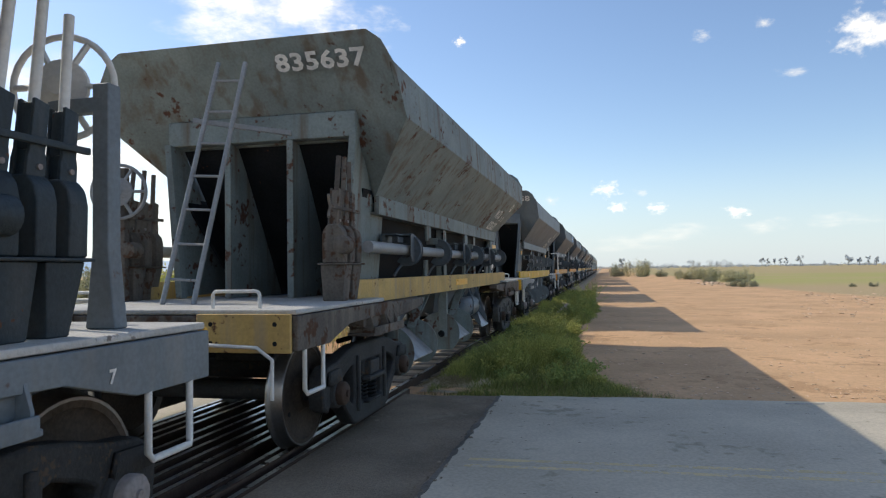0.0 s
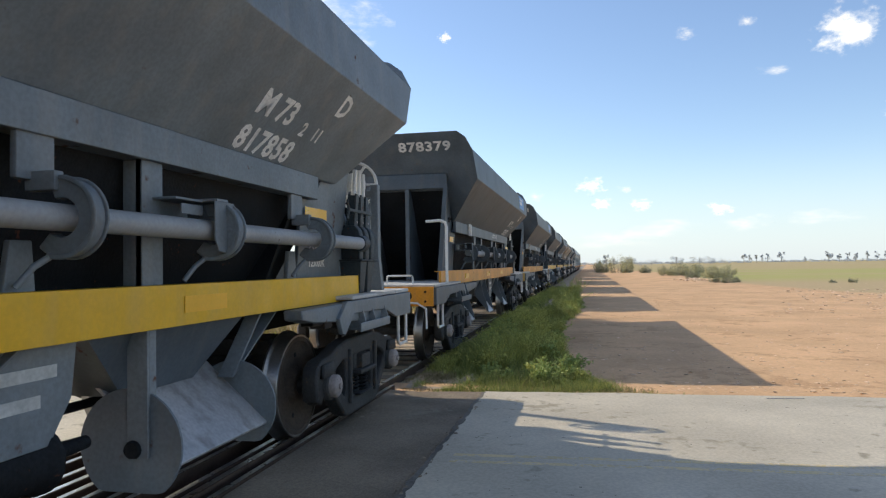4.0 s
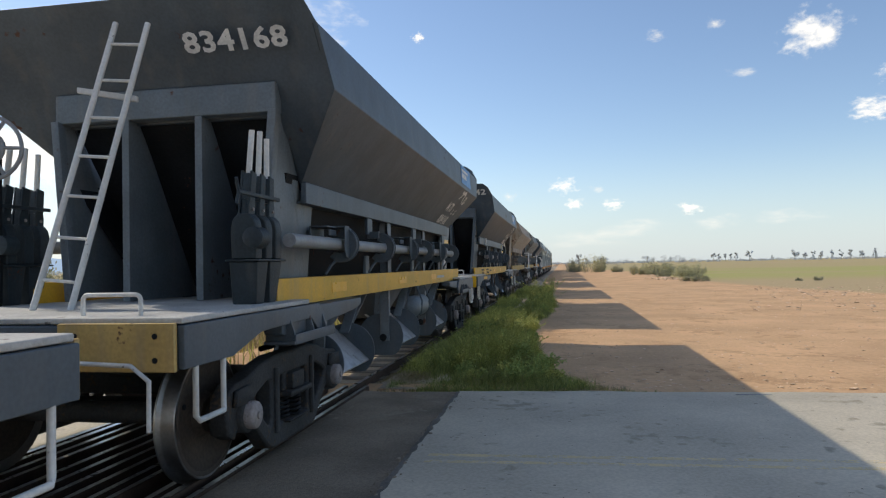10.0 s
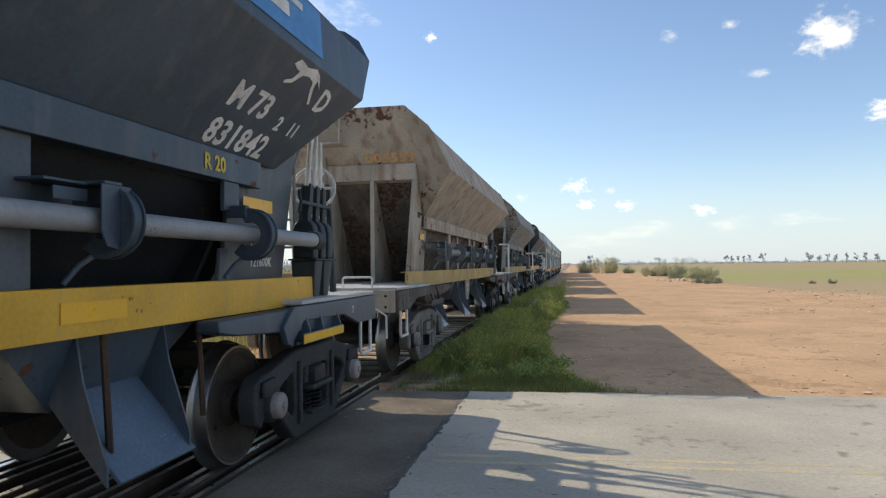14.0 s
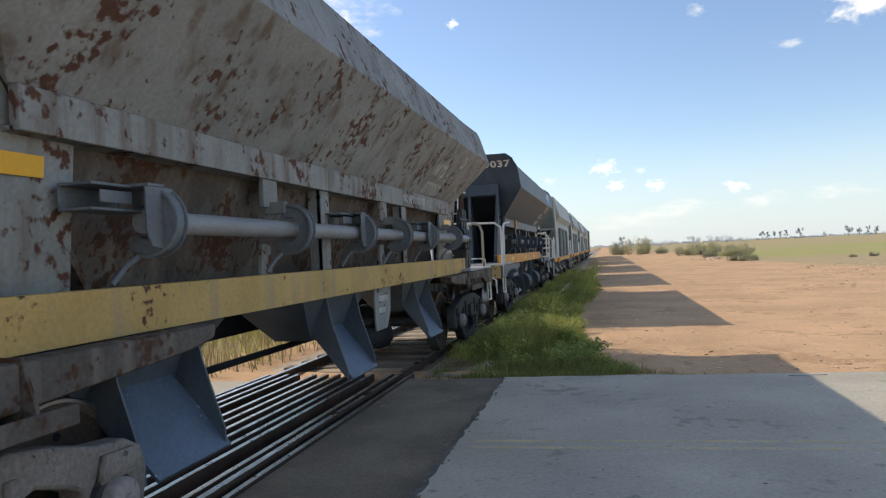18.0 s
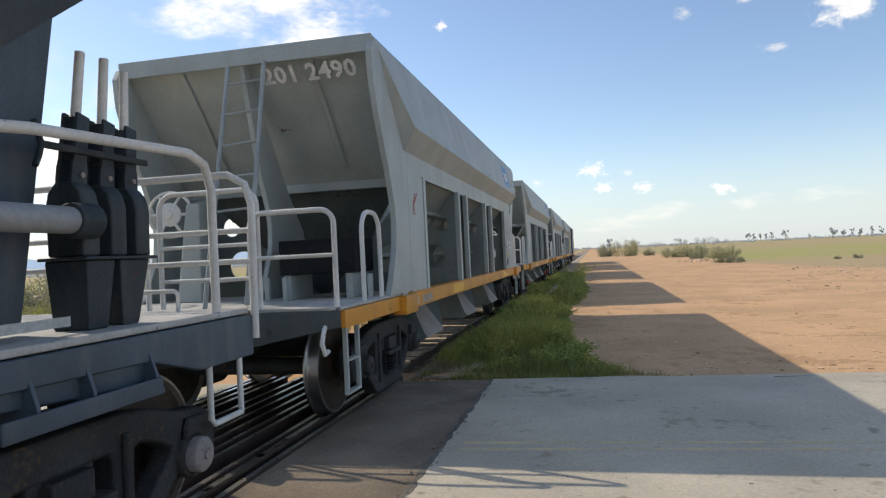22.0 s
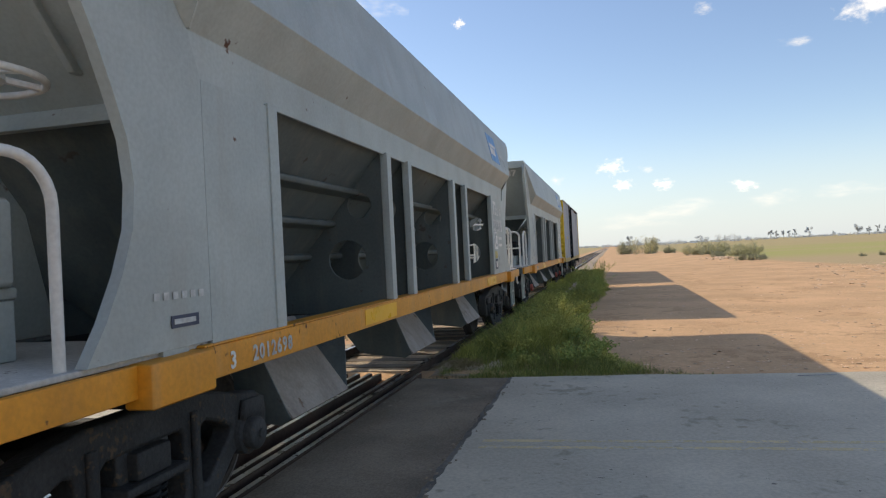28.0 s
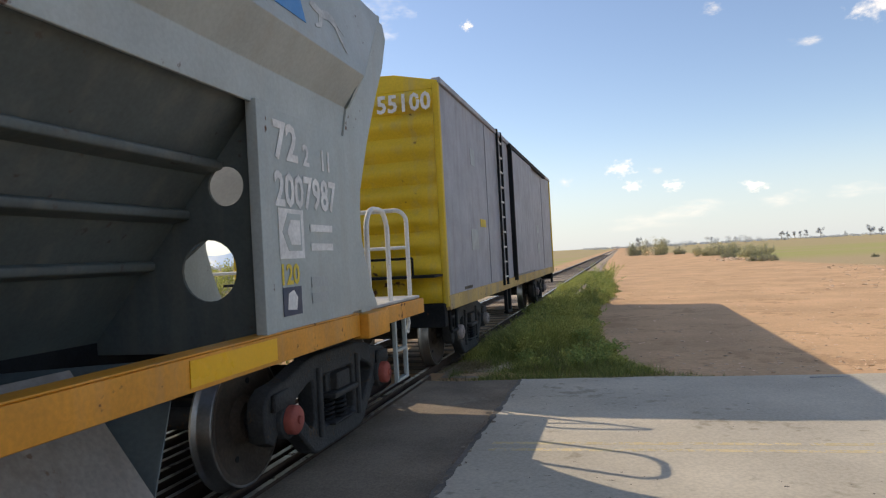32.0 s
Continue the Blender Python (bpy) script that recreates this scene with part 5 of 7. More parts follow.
    if opt.get("side_text", 1):
        words(opt.get("code", "M 73"), 0.27, side(6.45 + dy, 0.38), (0, 1, 0), SLOPE_UP, opt.get("code_ink", "letter"), wg)
        words("2   11", 0.17, side(7.2 + dy, 0.34), (0, 1, 0), SLOPE_UP, opt.get("code_ink", "letter"), wg)
        words(num, 0.27, side(6.45 + dy, 0.05), (0, 1, 0), SLOPE_UP, opt.get("code_ink", "letter"), wg, spacing=1.05)
        words("D", 0.28, side(7.55 + dy, 0.66), (0, 1, 0), SLOPE_UP, opt.get("code_ink", "letter"), wg)
    if opt.get("panel"):
        plate(1.32, 0.36, (1.657, 6.85, 3.12), (0, 1, 0), (-0.03, 0, 0.47), "cyan", wg, "blue_panel", "bright blue painted panel")
        for k in range(2):
            plate(0.85 - 0.25 * k, 0.05 + 0.05 * k, (1.657 - 0.0638 * (0.24 - 0.13 * k) + 0.004, 6.95, 3.36 - 0.13 * k), (0, 1, 0), (-0.03, 0, 0.47), "letter", wg, "panel_writing")
    if opt.get("salto"):
        words("SALTO DE 800", 0.13, (1.132, 4.86, 2.21), (0, 1, 0), (0, 0, 1), "letter", wg)
    if opt.get("sinter"):
        words(opt["sinter"], 0.135, (1.132, 5.7, 2.2), (0, 1, 0), (0, 0, 1), "letter_faded", wg)
    if opt.get("r20"):
        words("R 20", 0.15, (1.134, 6.5 + dy, 2.19) if opt["r20"] == 1 else (1.12, 7.55, 1.95), (0, 1, 0), (0, 0, 1), "letter_yellow", wg)
    if opt.get("tare"):
        for k, tx in enumerate(opt["tare"]):
            words(tx, 0.105, (1.02 + 0.08 * (opt.get("tare_z", 1.66) - 2.0) - 0.011 * k, opt.get("tare_y", 8.28), opt.get("tare_z", 1.66) - 0.13 * k), (0, 1, 0), (0.082, 0, 1), "letter", wg)
    if opt.get("paper"):
        plate(0.24, 0.16, (0.992, 8.4, 1.48), (0, 1, 0), (0.082, 0, 1), "letter", wg, "torn_paper", "torn white paper sheet")
    if opt.get("sill_text"):
        for tx, y in opt["sill_text"]:
            words(tx, 0.085, (1.182, y, 1.235), (0, 1, 0), (0, 0, 1), opt.get("sill_ink", "letter_dark"), wg)
    for y, w, z in opt.get("bars", ()):
        plate(w, 0.045, (1.182, y, z), (0, 1, 0), (0, 0, 1), opt.get("bar_ink", opt.get("sill_ink", "letter_dark")), wg, "small_writing")
    if opt.get("beast"):
        part("running_mark", shared("running_mark", lambda: Mesh().prism(BEAST, "z", 0, 0.003)), "letter", wg, "white running-animal mark", at=basis(side(6.9 + dy, 0.66), (0, 1, 0), SLOPE_UP))
    if opt.get("radio"):
        dot = part("round_mark", shared("round_mark", lambda: Mesh().lathe([(0, 0.03), (0.003, 0.03)], 16, "z")), "letter", wg, "white dot between curved strokes", at=basis((1.03, 8.63, 2.08), (0, 1, 0), (0.082, 0, 1)))
        for k in (0, 1):
            for r in (0.07, 0.11):
                part("curved_stroke", shared("curved_stroke/%.2f" % r, lambda: Mesh().prism(arc(0, 0, r + 0.009, -50, 50, 9) + arc(0, 0, r - 0.009, 50, -50, 9), "z", 0, 0.003)), "letter", dot, at=pose(0, 0, 0, 0, 0, 180 * k))
    for tx, y, z in opt.get("deck_text", ()):
        words(tx, 0.2 if tx == "A" else 0.09, (1.362, y, z), (0, 1, 0), (0, 0, 1), "letter_yellow" if tx == "A" else "letter", wg, squash=0.75 if tx == "A" else 1.0)
    for y in opt.get("patches", (0.55, 3.5, 6.0)):
        plate(0.48, 0.1, (1.181, y, 1.262), (0, 1, 0), (0, 0, 1), "reflector", wg, "reflector_mark")
    if opt.get("strips"):
        for y in (-1.15,):
            plate(0.85, 0.075, (1.362, y, 1.1), (0, 1, 0), (0, 0, 1), "lemon", wg, "yellow_strip")
    if opt.get("marks"):
        for y in (1.27, 1.43) if opt["marks"] == "white" else (1.9, 2.06):
            plate(0.1, 0.24, (1.135, y, 2.12), (0, 1, 0), (0, 0, 1), opt["marks"], wg, "tag_plate", t=0.03)
    return wg


# ---- the newer grey hoppers ----
GL = 10.3           # twice the distance from the front jacking lug to the middle


def gm(y, rear):
    return GL - y if rear else y


def grey_body_mesh(s):
    """Side sheet: upper panel, sloping cove and long rail."""
    m = Mesh()
    prof = [(1.46, 3.79), (1.635, 2.99), (1.465, 2.745), (1.465, 2.50), (1.44, 2.50), (1.44, 2.735), (1.585, 2.985), (1.42, 3.79)]
    ya = {0: -0.95, 1: -0.03, 2: 0.0, 3: 0.1, 4: 0.1, 5: 0.0, 6: -0.03, 7: -0.95}
    a = [(s * x, ya[i], z) for i, (x, z) in enumerate(prof)]
    b = [(s * x, GL - ya[i], z) for i, (x, z) in enumerate(prof)]
    n = len(prof)
    return m.add(a + b, [tuple(range(n)), tuple(range(n, 2 * n))] + [(i, (i + 1) % n, n + (i + 1) % n, n + i) for i in range(n)])


def grey_lip_mesh():
    return Mesh().hull([(-1.46, -0.97, 3.8), (1.46, -0.97, 3.8), (1.46, -0.93, 3.8), (-1.46, -0.93, 3.8)], [(-1.46, -0.97, 3.62), (1.46, -0.97, 3.62), (1.46, -0.93, 3.62), (-1.46, -0.93, 3.62)])


def grey_end_mesh():
    """Sloping end sheet."""
    return Mesh().hull([(-1.46, -0.9, 3.7), (1.46, -0.9, 3.7), (1.46, -0.86, 3.7), (-1.46, -0.86, 3.7)], [(-1.46, 0.25, 2.42), (1.46, 0.25, 2.42), (1.46, 0.29, 2.42), (-1.46, 0.29, 2.42)])


def grey_flange_mesh():
    return Mesh().hull([(-1.44, 0.23, 2.52), (1.44, 0.23, 2.52), (1.44, 0.3, 2.52), (-1.44, 0.3, 2.52)], [(-1.44, 0.17, 2.36), (1.44, 0.17, 2.36), (1.44, 0.24, 2.36), (-1.44, 0.24, 2.36)])


def grey_bin_end_mesh():
    """Cross wall under the end sheet; its deep shade is put into the bin paint."""
    return Mesh().hull([(-1.38, 0.28, 2.5), (1.38, 0.28, 2.5), (1.38, 0.32, 2.5), (-1.38, 0.32, 2.5)], [(-0.14, 1.3, 1.05), (0.14, 1.3, 1.05), (0.14, 1.34, 1.05), (-0.14, 1.34, 1.05)])


def grey_bin_side_mesh():
    return Mesh().hull([(1.43, 0.84, 2.55), (1.43, GL - 1.31, 2.55), (1.40, GL - 1.31, 2.55), (1.40, 0.84, 2.55)], [(0.13, 0.84, 1.02), (0.13, GL - 1.31, 1.02), (0.1, GL - 1.31, 1.02), (0.1, 0.84, 1.02)])


def curve_in(rear):
    """The concave edge of the end column: y against z."""
    zs = (1.13, 1.3, 1.5, 1.7, 1.9, 2.1, 2.3, 2.5, 2.7, 3.0, 3.3, 3.6)
    back = (-0.47, -0.35, -0.25, -0.18, -0.17, -0.2, -0.3, -0.4, -0.52, -0.71, -0.92, -1.05)
    front = (-0.78, -0.66, -0.55, -0.47, -0.45, -0.48, -0.56, -0.65, -0.76, -0.91, -1.02, -1.05)
    return list(zip(back if rear else front, zs))


def column_mesh(rear):
    """End column: a curved plate from the deck to the top lip."""
    out = curve_in(rear) + [(-0.98, 3.72), (-0.86, 3.72), (-0.02, 2.96), (0.0, 2.74), (0.1, 2.5), (0.1, 1.13)]
    return Mesh().prism(out, "x", -0.031, 0.031)


def divider_mesh():
    """Cross wall of a bay, with its two round holes."""
    m = cast_plate([(0.1, 1.0), (1.45, 1.0), (1.45, 2.53), (1.41, 2.53)], [arc(1.185, 2.03, 0.125, 0, 345, 24), arc(1.04, 1.51, 0.195, 0, 345, 24)], 0.008, 0.003)
    m.v = [(y, x, z) for x, y, z in m.v]
    return m


def grey_chute_mesh():
    """Outlet under the sill: two side walls with a slanting back between them."""
    m = Mesh()
    for y0, y1, flare in ((-0.51, -0.5, -0.12), (0.5, 0.51, 0.5)):
        a = [(0.3, 0, 1.04), (1.14, flare, 1.04), (1.345, 0, 0.445), (1.27, 0, 0.40), (0.75, 0, 0.46)]
        m.hull([(x, y0 + f, z) for x, f, z in a], [(x, y1 + f, z) for x, f, z in a])
    return m.hull([(0.3, -0.5, 1.04), (0.3, 0.5, 1.04), (0.75, 0.5, 0.46), (0.75, -0.5, 0.46)], [(0.33, -0.5, 1.04), (0.33, 0.5, 1.04), (0.78, 0.5, 0.48), (0.78, -0.5, 0.48)])


def grey_chute_lip_mesh():
    """Sloping tray that throws the load outwards."""
    return Mesh().hull([(0.89, -0.498, 1.06), (0.905, -0.498, 1.07), (0.905, 0.498, 1.07), (0.89, 0.498, 1.06)], [(1.35, -0.498, 0.44), (1.365, -0.498, 0.45), (1.365, 0.498, 0.45), (1.35, 0.498, 0.44)])


def grey_hopper(u, label, opt):
    wg = thing("hopper_wagon", label, "hopper wagon", "wagons of the train", pose(TRACK, u, 0))
    for s in (-1, 1):
        part("side_sheet", shared("side_sheet/%d" % s, lambda: grey_body_mesh(s), 0.006), "grey", wg)
    for turn in (pose(0, 0, 0), pose(0, GL, 0, 0, 0, 180)):
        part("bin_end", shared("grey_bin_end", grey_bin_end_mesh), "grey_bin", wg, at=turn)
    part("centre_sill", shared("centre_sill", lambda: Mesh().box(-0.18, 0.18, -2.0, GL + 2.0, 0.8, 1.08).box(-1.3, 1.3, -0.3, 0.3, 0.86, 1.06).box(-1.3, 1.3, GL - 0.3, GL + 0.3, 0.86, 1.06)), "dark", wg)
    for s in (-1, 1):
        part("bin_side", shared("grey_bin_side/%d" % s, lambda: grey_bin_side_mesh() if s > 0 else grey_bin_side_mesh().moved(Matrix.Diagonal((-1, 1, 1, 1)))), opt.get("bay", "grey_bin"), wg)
        part("side_sill", shared("grey_sill", lambda: Mesh().box(-0.03, 0.02, 0.0, GL, 0.93, 1.1).box(-0.12, 0.02, 0.0, GL, 1.1, 1.115), 0.005), "orange", wg, at=pose(s * 1.48, 0, 0))
        for y in (0.86, 3.17, 3.87, 5.95, 6.74, 8.92):
            part("side_post", shared("side_post", lambda: Mesh().box(-0.05, 0.025, -0.06, 0.06, 1.11, 2.52), 0.006), "grey", wg, at=pose(s * 1.47, y, 0))
        for y in (0.82, 3.13, 3.91, 5.91, 6.78, 9.0):
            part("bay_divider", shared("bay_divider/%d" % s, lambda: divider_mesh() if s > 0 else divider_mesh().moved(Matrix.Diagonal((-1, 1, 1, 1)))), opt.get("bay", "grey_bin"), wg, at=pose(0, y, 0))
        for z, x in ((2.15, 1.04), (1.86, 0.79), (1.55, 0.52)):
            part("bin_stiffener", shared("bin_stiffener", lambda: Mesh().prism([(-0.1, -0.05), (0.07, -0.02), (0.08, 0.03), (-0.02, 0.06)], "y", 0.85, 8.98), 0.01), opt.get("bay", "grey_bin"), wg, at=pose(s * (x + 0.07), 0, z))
        for rear in (0, 1):
            part("side_panel", shared("side_panel/%d" % rear, lambda: Mesh().box(-0.02, 0.012, gm(0.1, rear) if not rear else 8.92, 0.9 if not rear else gm(0.1, rear), 1.11, 2.5)), "grey", wg, at=pose(s * 1.47, 0, 0))
        for i, y in enumerate((1.7, 4.6, 7.5)):
            if s > 0:
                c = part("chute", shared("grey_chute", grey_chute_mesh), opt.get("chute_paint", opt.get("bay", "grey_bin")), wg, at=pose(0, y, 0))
                part("chute_lip", shared("grey_chute_lip", grey_chute_lip_mesh, 0.004), opt.get("tray", "tray"), c, "worn streaked chute plate")
            else:
                part("chute", shared("grey_chute_far", lambda: grey_chute_mesh().moved(Matrix.Diagonal((-1, 1, 1, 1)))), "grey", wg, at=pose(0, y, 0))
    for rear in (0, 1):
        turn = pose(0, GL, 0, 0, 0, 180) if rear else pose(0, 0, 0)
        dturn = pose(0, GL - 0.33, 0, 0, 0, 180) if rear else pose(0, 0, 0)
        part("end_sheet", shared("end_sheet", grey_end_mesh, 0.006), "grey", wg, at=turn)
        part("top_lip", shared("top_lip", grey_lip_mesh, 0.006), "grey", wg, at=turn)
        part("sheet_flange", shared("sheet_flange", grey_flange_mesh, 0.006), "grey", wg, at=turn)
        for x in (-0.75, 0.75):
            part("end_stiffener", shared("end_stiffener", lambda: Mesh().hull([(-0.025, -0.9, 3.66), (0.025, -0.9, 3.66), (0.025, -0.84, 3.66), (-0.025, -0.84, 3.66)], [(-0.025, 0.02, 2.6), (0.025, 0.02, 2.6), (0.025, 0.1, 2.6), (-0.025, 0.1, 2.6)]), 0.006), "grey", wg, at=turn @ pose(x, 0, 0))
        part("centre_column", shared("centre_column/%d" % rear, lambda: Mesh().prism([(q, z) for q, z in curve_in(rear)[:8]] + [(-0.95, 3.66), (-0.8, 3.62), (-0.1, 2.5), (0.4, 1.9), (0.6, 1.13)], "x", -0.03, 0.03), 0.006), "grey", wg, at=turn)
        for x in (-1.45, 1.45):
            part("end_column", shared("end_column/%d" % rear, lambda: column_mesh(rear), 0.002), "grey", wg, at=turn @ pose(x, 0, 0))
            part("shoulder_plate", shared("shoulder_plate/%d" % (x > 0), lambda: Mesh().hull([(x * 0.985, -0.94, 3.76), (x * 1.007, -0.95, 3.79), (x * 1.127, -0.035, 2.99), (x * 1.034, -0.005, 2.74), (x * 0.985, -0.01, 2.74)], [(x * 0.985, -0.92, 3.76), (x * 1.0, -0.92, 3.79), (x * 1.117, -0.01, 2.99), (x * 1.03, 0.015, 2.74), (x * 0.985, 0.01, 2.74)])), "grey", wg, at=turn)
            part("jacking_lug", shared("jacking_lug", lambda: Mesh().box(-0.08, 0.075, -0.5, -0.01, 0.9, 1.105), 0.012), "orange", wg, at=turn @ pose(x * 1.03, 0, 0))
            part("lifting_eye", shared("lifting_eye", lambda: Mesh().prism(arc(-0.2, 1.2, 0.1, 0, 180, 9) + [(-0.3, 1.1), (-0.1, 1.1)], "x", -0.015, 0.015), 0.004), "grey", wg, at=turn @ pose(x * 1.01, 0, 0))
            part("deck_edge", shared("deck_edge", lambda: Mesh().box(-0.025, 0.02, -2.14, -0.42, 0.95, 1.1), 0.005), "orange", wg, at=dturn @ pose(x * 1.015, 0, 0))
        part("deck", shared("grey_deck", lambda: Mesh().box(-1.45, 1.45, -2.15, 0.2, 1.1, 1.13), 0.006), "deck", wg, "dusty pale steel deck", at=dturn)
        # shaded bin grey paints the dimness under the deck edge
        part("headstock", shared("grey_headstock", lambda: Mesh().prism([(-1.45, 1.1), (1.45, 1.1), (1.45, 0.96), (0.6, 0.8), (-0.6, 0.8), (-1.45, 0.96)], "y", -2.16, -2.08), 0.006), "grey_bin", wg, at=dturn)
        for x in (-1.4, 1.4):
            part("grab_loop", shared("grab_loop", lambda: Mesh().tube(loop3("x", 0, -0.27, 0.27, 0, 0.86, 0.2), 0.024, 8)), "white", wg, "white pipe grab loop", at=dturn @ pose(x, -1.1, 1.12))
            lad = part("side_step", shared("side_step", lambda: Mesh().box(-0.02, 0.02, -0.17, -0.13, -0.62, 0).box(-0.02, 0.02, 0.13, 0.17, -0.62, 0), 0.004), "grey", wg, at=dturn @ pose(x, -1.78 if not rear else -1.58, 0.97))
            for z in (-0.6, -0.32):
                part("rung", shared("step_rung", lambda: Mesh().box(-0.025, 0.025, -0.14, 0.14, -0.012, 0.012)), "grey", lad, at=pose(0, 0, z))
            part("hose_hook", shared("hose_hook", lambda: Mesh().tube([(0, -2.1, 0.98), (0.02, -2.2, 0.95), (0.02, -2.26, 0.84), (0.02, -2.2, 0.74), (0.02, -2.13, 0.76)], 0.02, 8)), "white", wg, at=dturn @ pose(x * 0.93, 0, 0))
        # pipe rails of the platform
        if rear:
            part("guard_rail", shared("grey_rail_d", lambda: Mesh().tube(loop3("y", 0, 0.56, 1.34, 0, 0.92, 0.13), 0.024, 8).tube([(0.56, 0, 0.52), (1.34, 0, 0.52)], 0.018, 8)), "white", wg, "white bent-pipe guard rail", at=pose(0, GL + 1.84, 1.12))
            part("guard_rail", shared("grey_rail_e", lambda: Mesh().tube(loop3("y", 0, -1.36, 0.5, 0, 0.8, 0.12), 0.024, 8).tube([(-1.36, 0, 0.34), (0.5, 0, 0.34)], 0.018, 8)), "white", wg, "white bent-pipe guard rail", at=pose(0, GL + 1.84, 1.12))
            coupler(wg, GL + 1.75, 1)
            bogie(wg, GL + 0.13, opt.get("cap", "frame"))
            continue
        part("guard_rail", shared("grey_rail_a", lambda: Mesh().tube(loop3("y", 0, 0.62, 1.40, 0, 0.84, 0.12), 0.024, 8).tube([(0.62, 0, 0.45), (1.40, 0, 0.45)], 0.018, 8)), "white", wg, "white bent-pipe guard rail", at=turn @ pose(0, -2.08, 1.12))
        part("guard_rail", shared("grey_rail_b", lambda: Mesh().tube(loop3("y", 0, -0.28, 0.68, 0, 1.06, 0.14), 0.024, 8).tube([(-0.28, 0, 0.58), (0.68, 0, 0.58)], 0.018, 8).tube([(-0.28, 0, 0.28), (0.68, 0, 0.28)], 0.018, 8)), "white", wg, "white bent-pipe guard rail", at=turn @ pose(0, -2.05, 1.12))
        part("guard_rail", shared("grey_rail_c", lambda: Mesh().tube(loop3("y", 0, -1.4, -0.4, 0, 0.84, 0.12), 0.024, 8).tube([(-1.4, 0, 0.45), (-0.4, 0, 0.45)], 0.018, 8)), "white", wg, "white bent-pipe guard rail", at=turn @ pose(0, -2.08, 1.12))
        coupler(wg, gm(-2.05, rear), 1 if rear else -1)
        bogie(wg, gm(-0.13, rear), opt.get("cap", "frame"))
    ladder(wg, -0.02, -1.8, -0.97, 1.13, 3.62, 0.43, 7, "grey_top", skew=-0.12)
    if opt.get("gearbox", 1):
        gb = part("gear_stand", shared("gear_stand", lambda: Mesh().box(-0.28, 0.28, -0.22, 0.22, 0.28, 0.34), 0.012), "grey", wg, "grey gear box on a stand", at=pose(0.6, -0.72, 1.13))
        for lx in (-0.28, 0.16):
            part("stand_leg", shared("gear_leg", lambda: Mesh().box(0, 0.12, -0.2, 0.2, 0, 0.28), 0.01), "grey", gb, at=pose(lx, 0, 0))
        part("gear_case", shared("gear_case", lambda: Mesh().box(-0.26, 0.14, -0.2, 0.18, 0.34, 0.62), 0.025), "grey", gb)
        part("gear_column", shared("gear_column", lambda: Mesh().box(0.14, 0.34, -0.16, 0.16, 0.34, 0.74), 0.025), "grey", gb)
        part("gear_cover", shared("gear_cover", lambda: Mesh().lathe([(-0.03, 0.07), (-0.025, 0.1), (0.0, 0.1)], 18, "y")), "grey", gb, at=pose(-0.06, -0.2, 0.48))
        for x in (-0.12, 0.08):
            part("gear_cover", shared("gear_cover", lambda: Mesh().lathe([(0, 0.09), (-0.02, 0.09), (-0.03, 0.06)], 16, "y")), "grey", gb, at=pose(x, -0.2, 0.48))
        part("wheel_stem", shared("wheel_stem", lambda: Mesh().tube([(0, 0, 0.6), (0, 0, 1.25)], 0.022, 8)), "grey", gb, at=pose(0.24, 0, 0))
        handbrake(wg, 0.84, -0.72, 2.38, 0.33)
        handbrake(wg, -0.7, -0.75, 2.3, 0.32)
    else:
        tb = part("air_tank_box", shared("air_tank_box", lambda: Mesh().box(-0.42, 0.42, -0.3, 0.3, 0.26, 0.62), 0.012), "dark", wg, "dark steel box on legs", at=pose(0.74, -0.62, 1.13))
        for lx in (-0.34, 0.34):
            part("box_leg", shared("box_leg", lambda: Mesh().box(-0.04, 0.04, -0.28, 0.28, 0, 0.26), 0.008), "grey", tb, at=pose(lx, 0, 0))
        for lx, ly in ((-0.5, -0.42), (-0.3, -0.42), (0.54, -0.2)):
            part("deck_stub", shared("deck_stub", lambda: Mesh().box(-0.025, 0.025, -0.025, 0.025, 0, 0.24), 0.005), "grey", tb, at=pose(lx, ly, 0))
        part("brake_post", shared("brake_post_b", lambda: Mesh().prism([(-0.09, 0), (0.05, 0), (0.06, 1.1), (-0.02, 1.1)], "y", -0.04, 0.04), 0.01), "grey", wg, at=pose(-0.82, -0.66, 1.13) @ Matrix.Diagonal((2.2, 2.0, 1, 1)))
        handbrake(wg, -1.05, -0.74, 2.12, 0.25, (90, 0, 8))
    num = opt["num"]
    words(num[:3] + " " + num[3:], 0.265, (0.2, -0.8, 3.44), (1, 0, 0), (0, -1.15, 1.28), "letter", wg, spacing=1.05)
    x = 1.484
    words("72", 0.33, (x, 9.06, 2.2), (0, 1, 0), (0, 0, 1), opt.get("ink", "letter"), wg)
    words("2   11", 0.2, (x, 9.46, 2.19), (0, 1, 0), (0, 0, 1), opt.get("ink", "letter"), wg)
    words(num, 0.3, (x, 9.05, 1.9), (0, 1, 0), (0, 0, 1), opt.get("ink", "letter"), wg, squash=0.88)
    # a framed mark with a blunt arrow
    fr = plate(0.34, 0.32, (x - 0.002, 9.08, 1.56), (0, 1, 0), (0, 0, 1), opt.get("ink", "letter"), wg, "framed_mark")
    part("mark_field", shared("mark_field", lambda: Mesh().prism([(0.04, 0.17), (0.12, 0.29), (0.3, 0.29), (0.3, 0.05), (0.12, 0.05)], "z", 0.003, 0.005)), "grey", fr)
    part("mark_core", shared("mark_core", lambda: Mesh().prism([(0.1, 0.17), (0.15, 0.25), (0.28, 0.25), (0.28, 0.09), (0.15, 0.09)], "z", 0.005, 0.007)), "letter", fr)
    for k in range(2):
        plate(0.36, 0.05, (x, 9.52, 1.74 - 0.13 * k), (0, 1, 0), (0, 0, 1), "letter", wg, "small_writing")
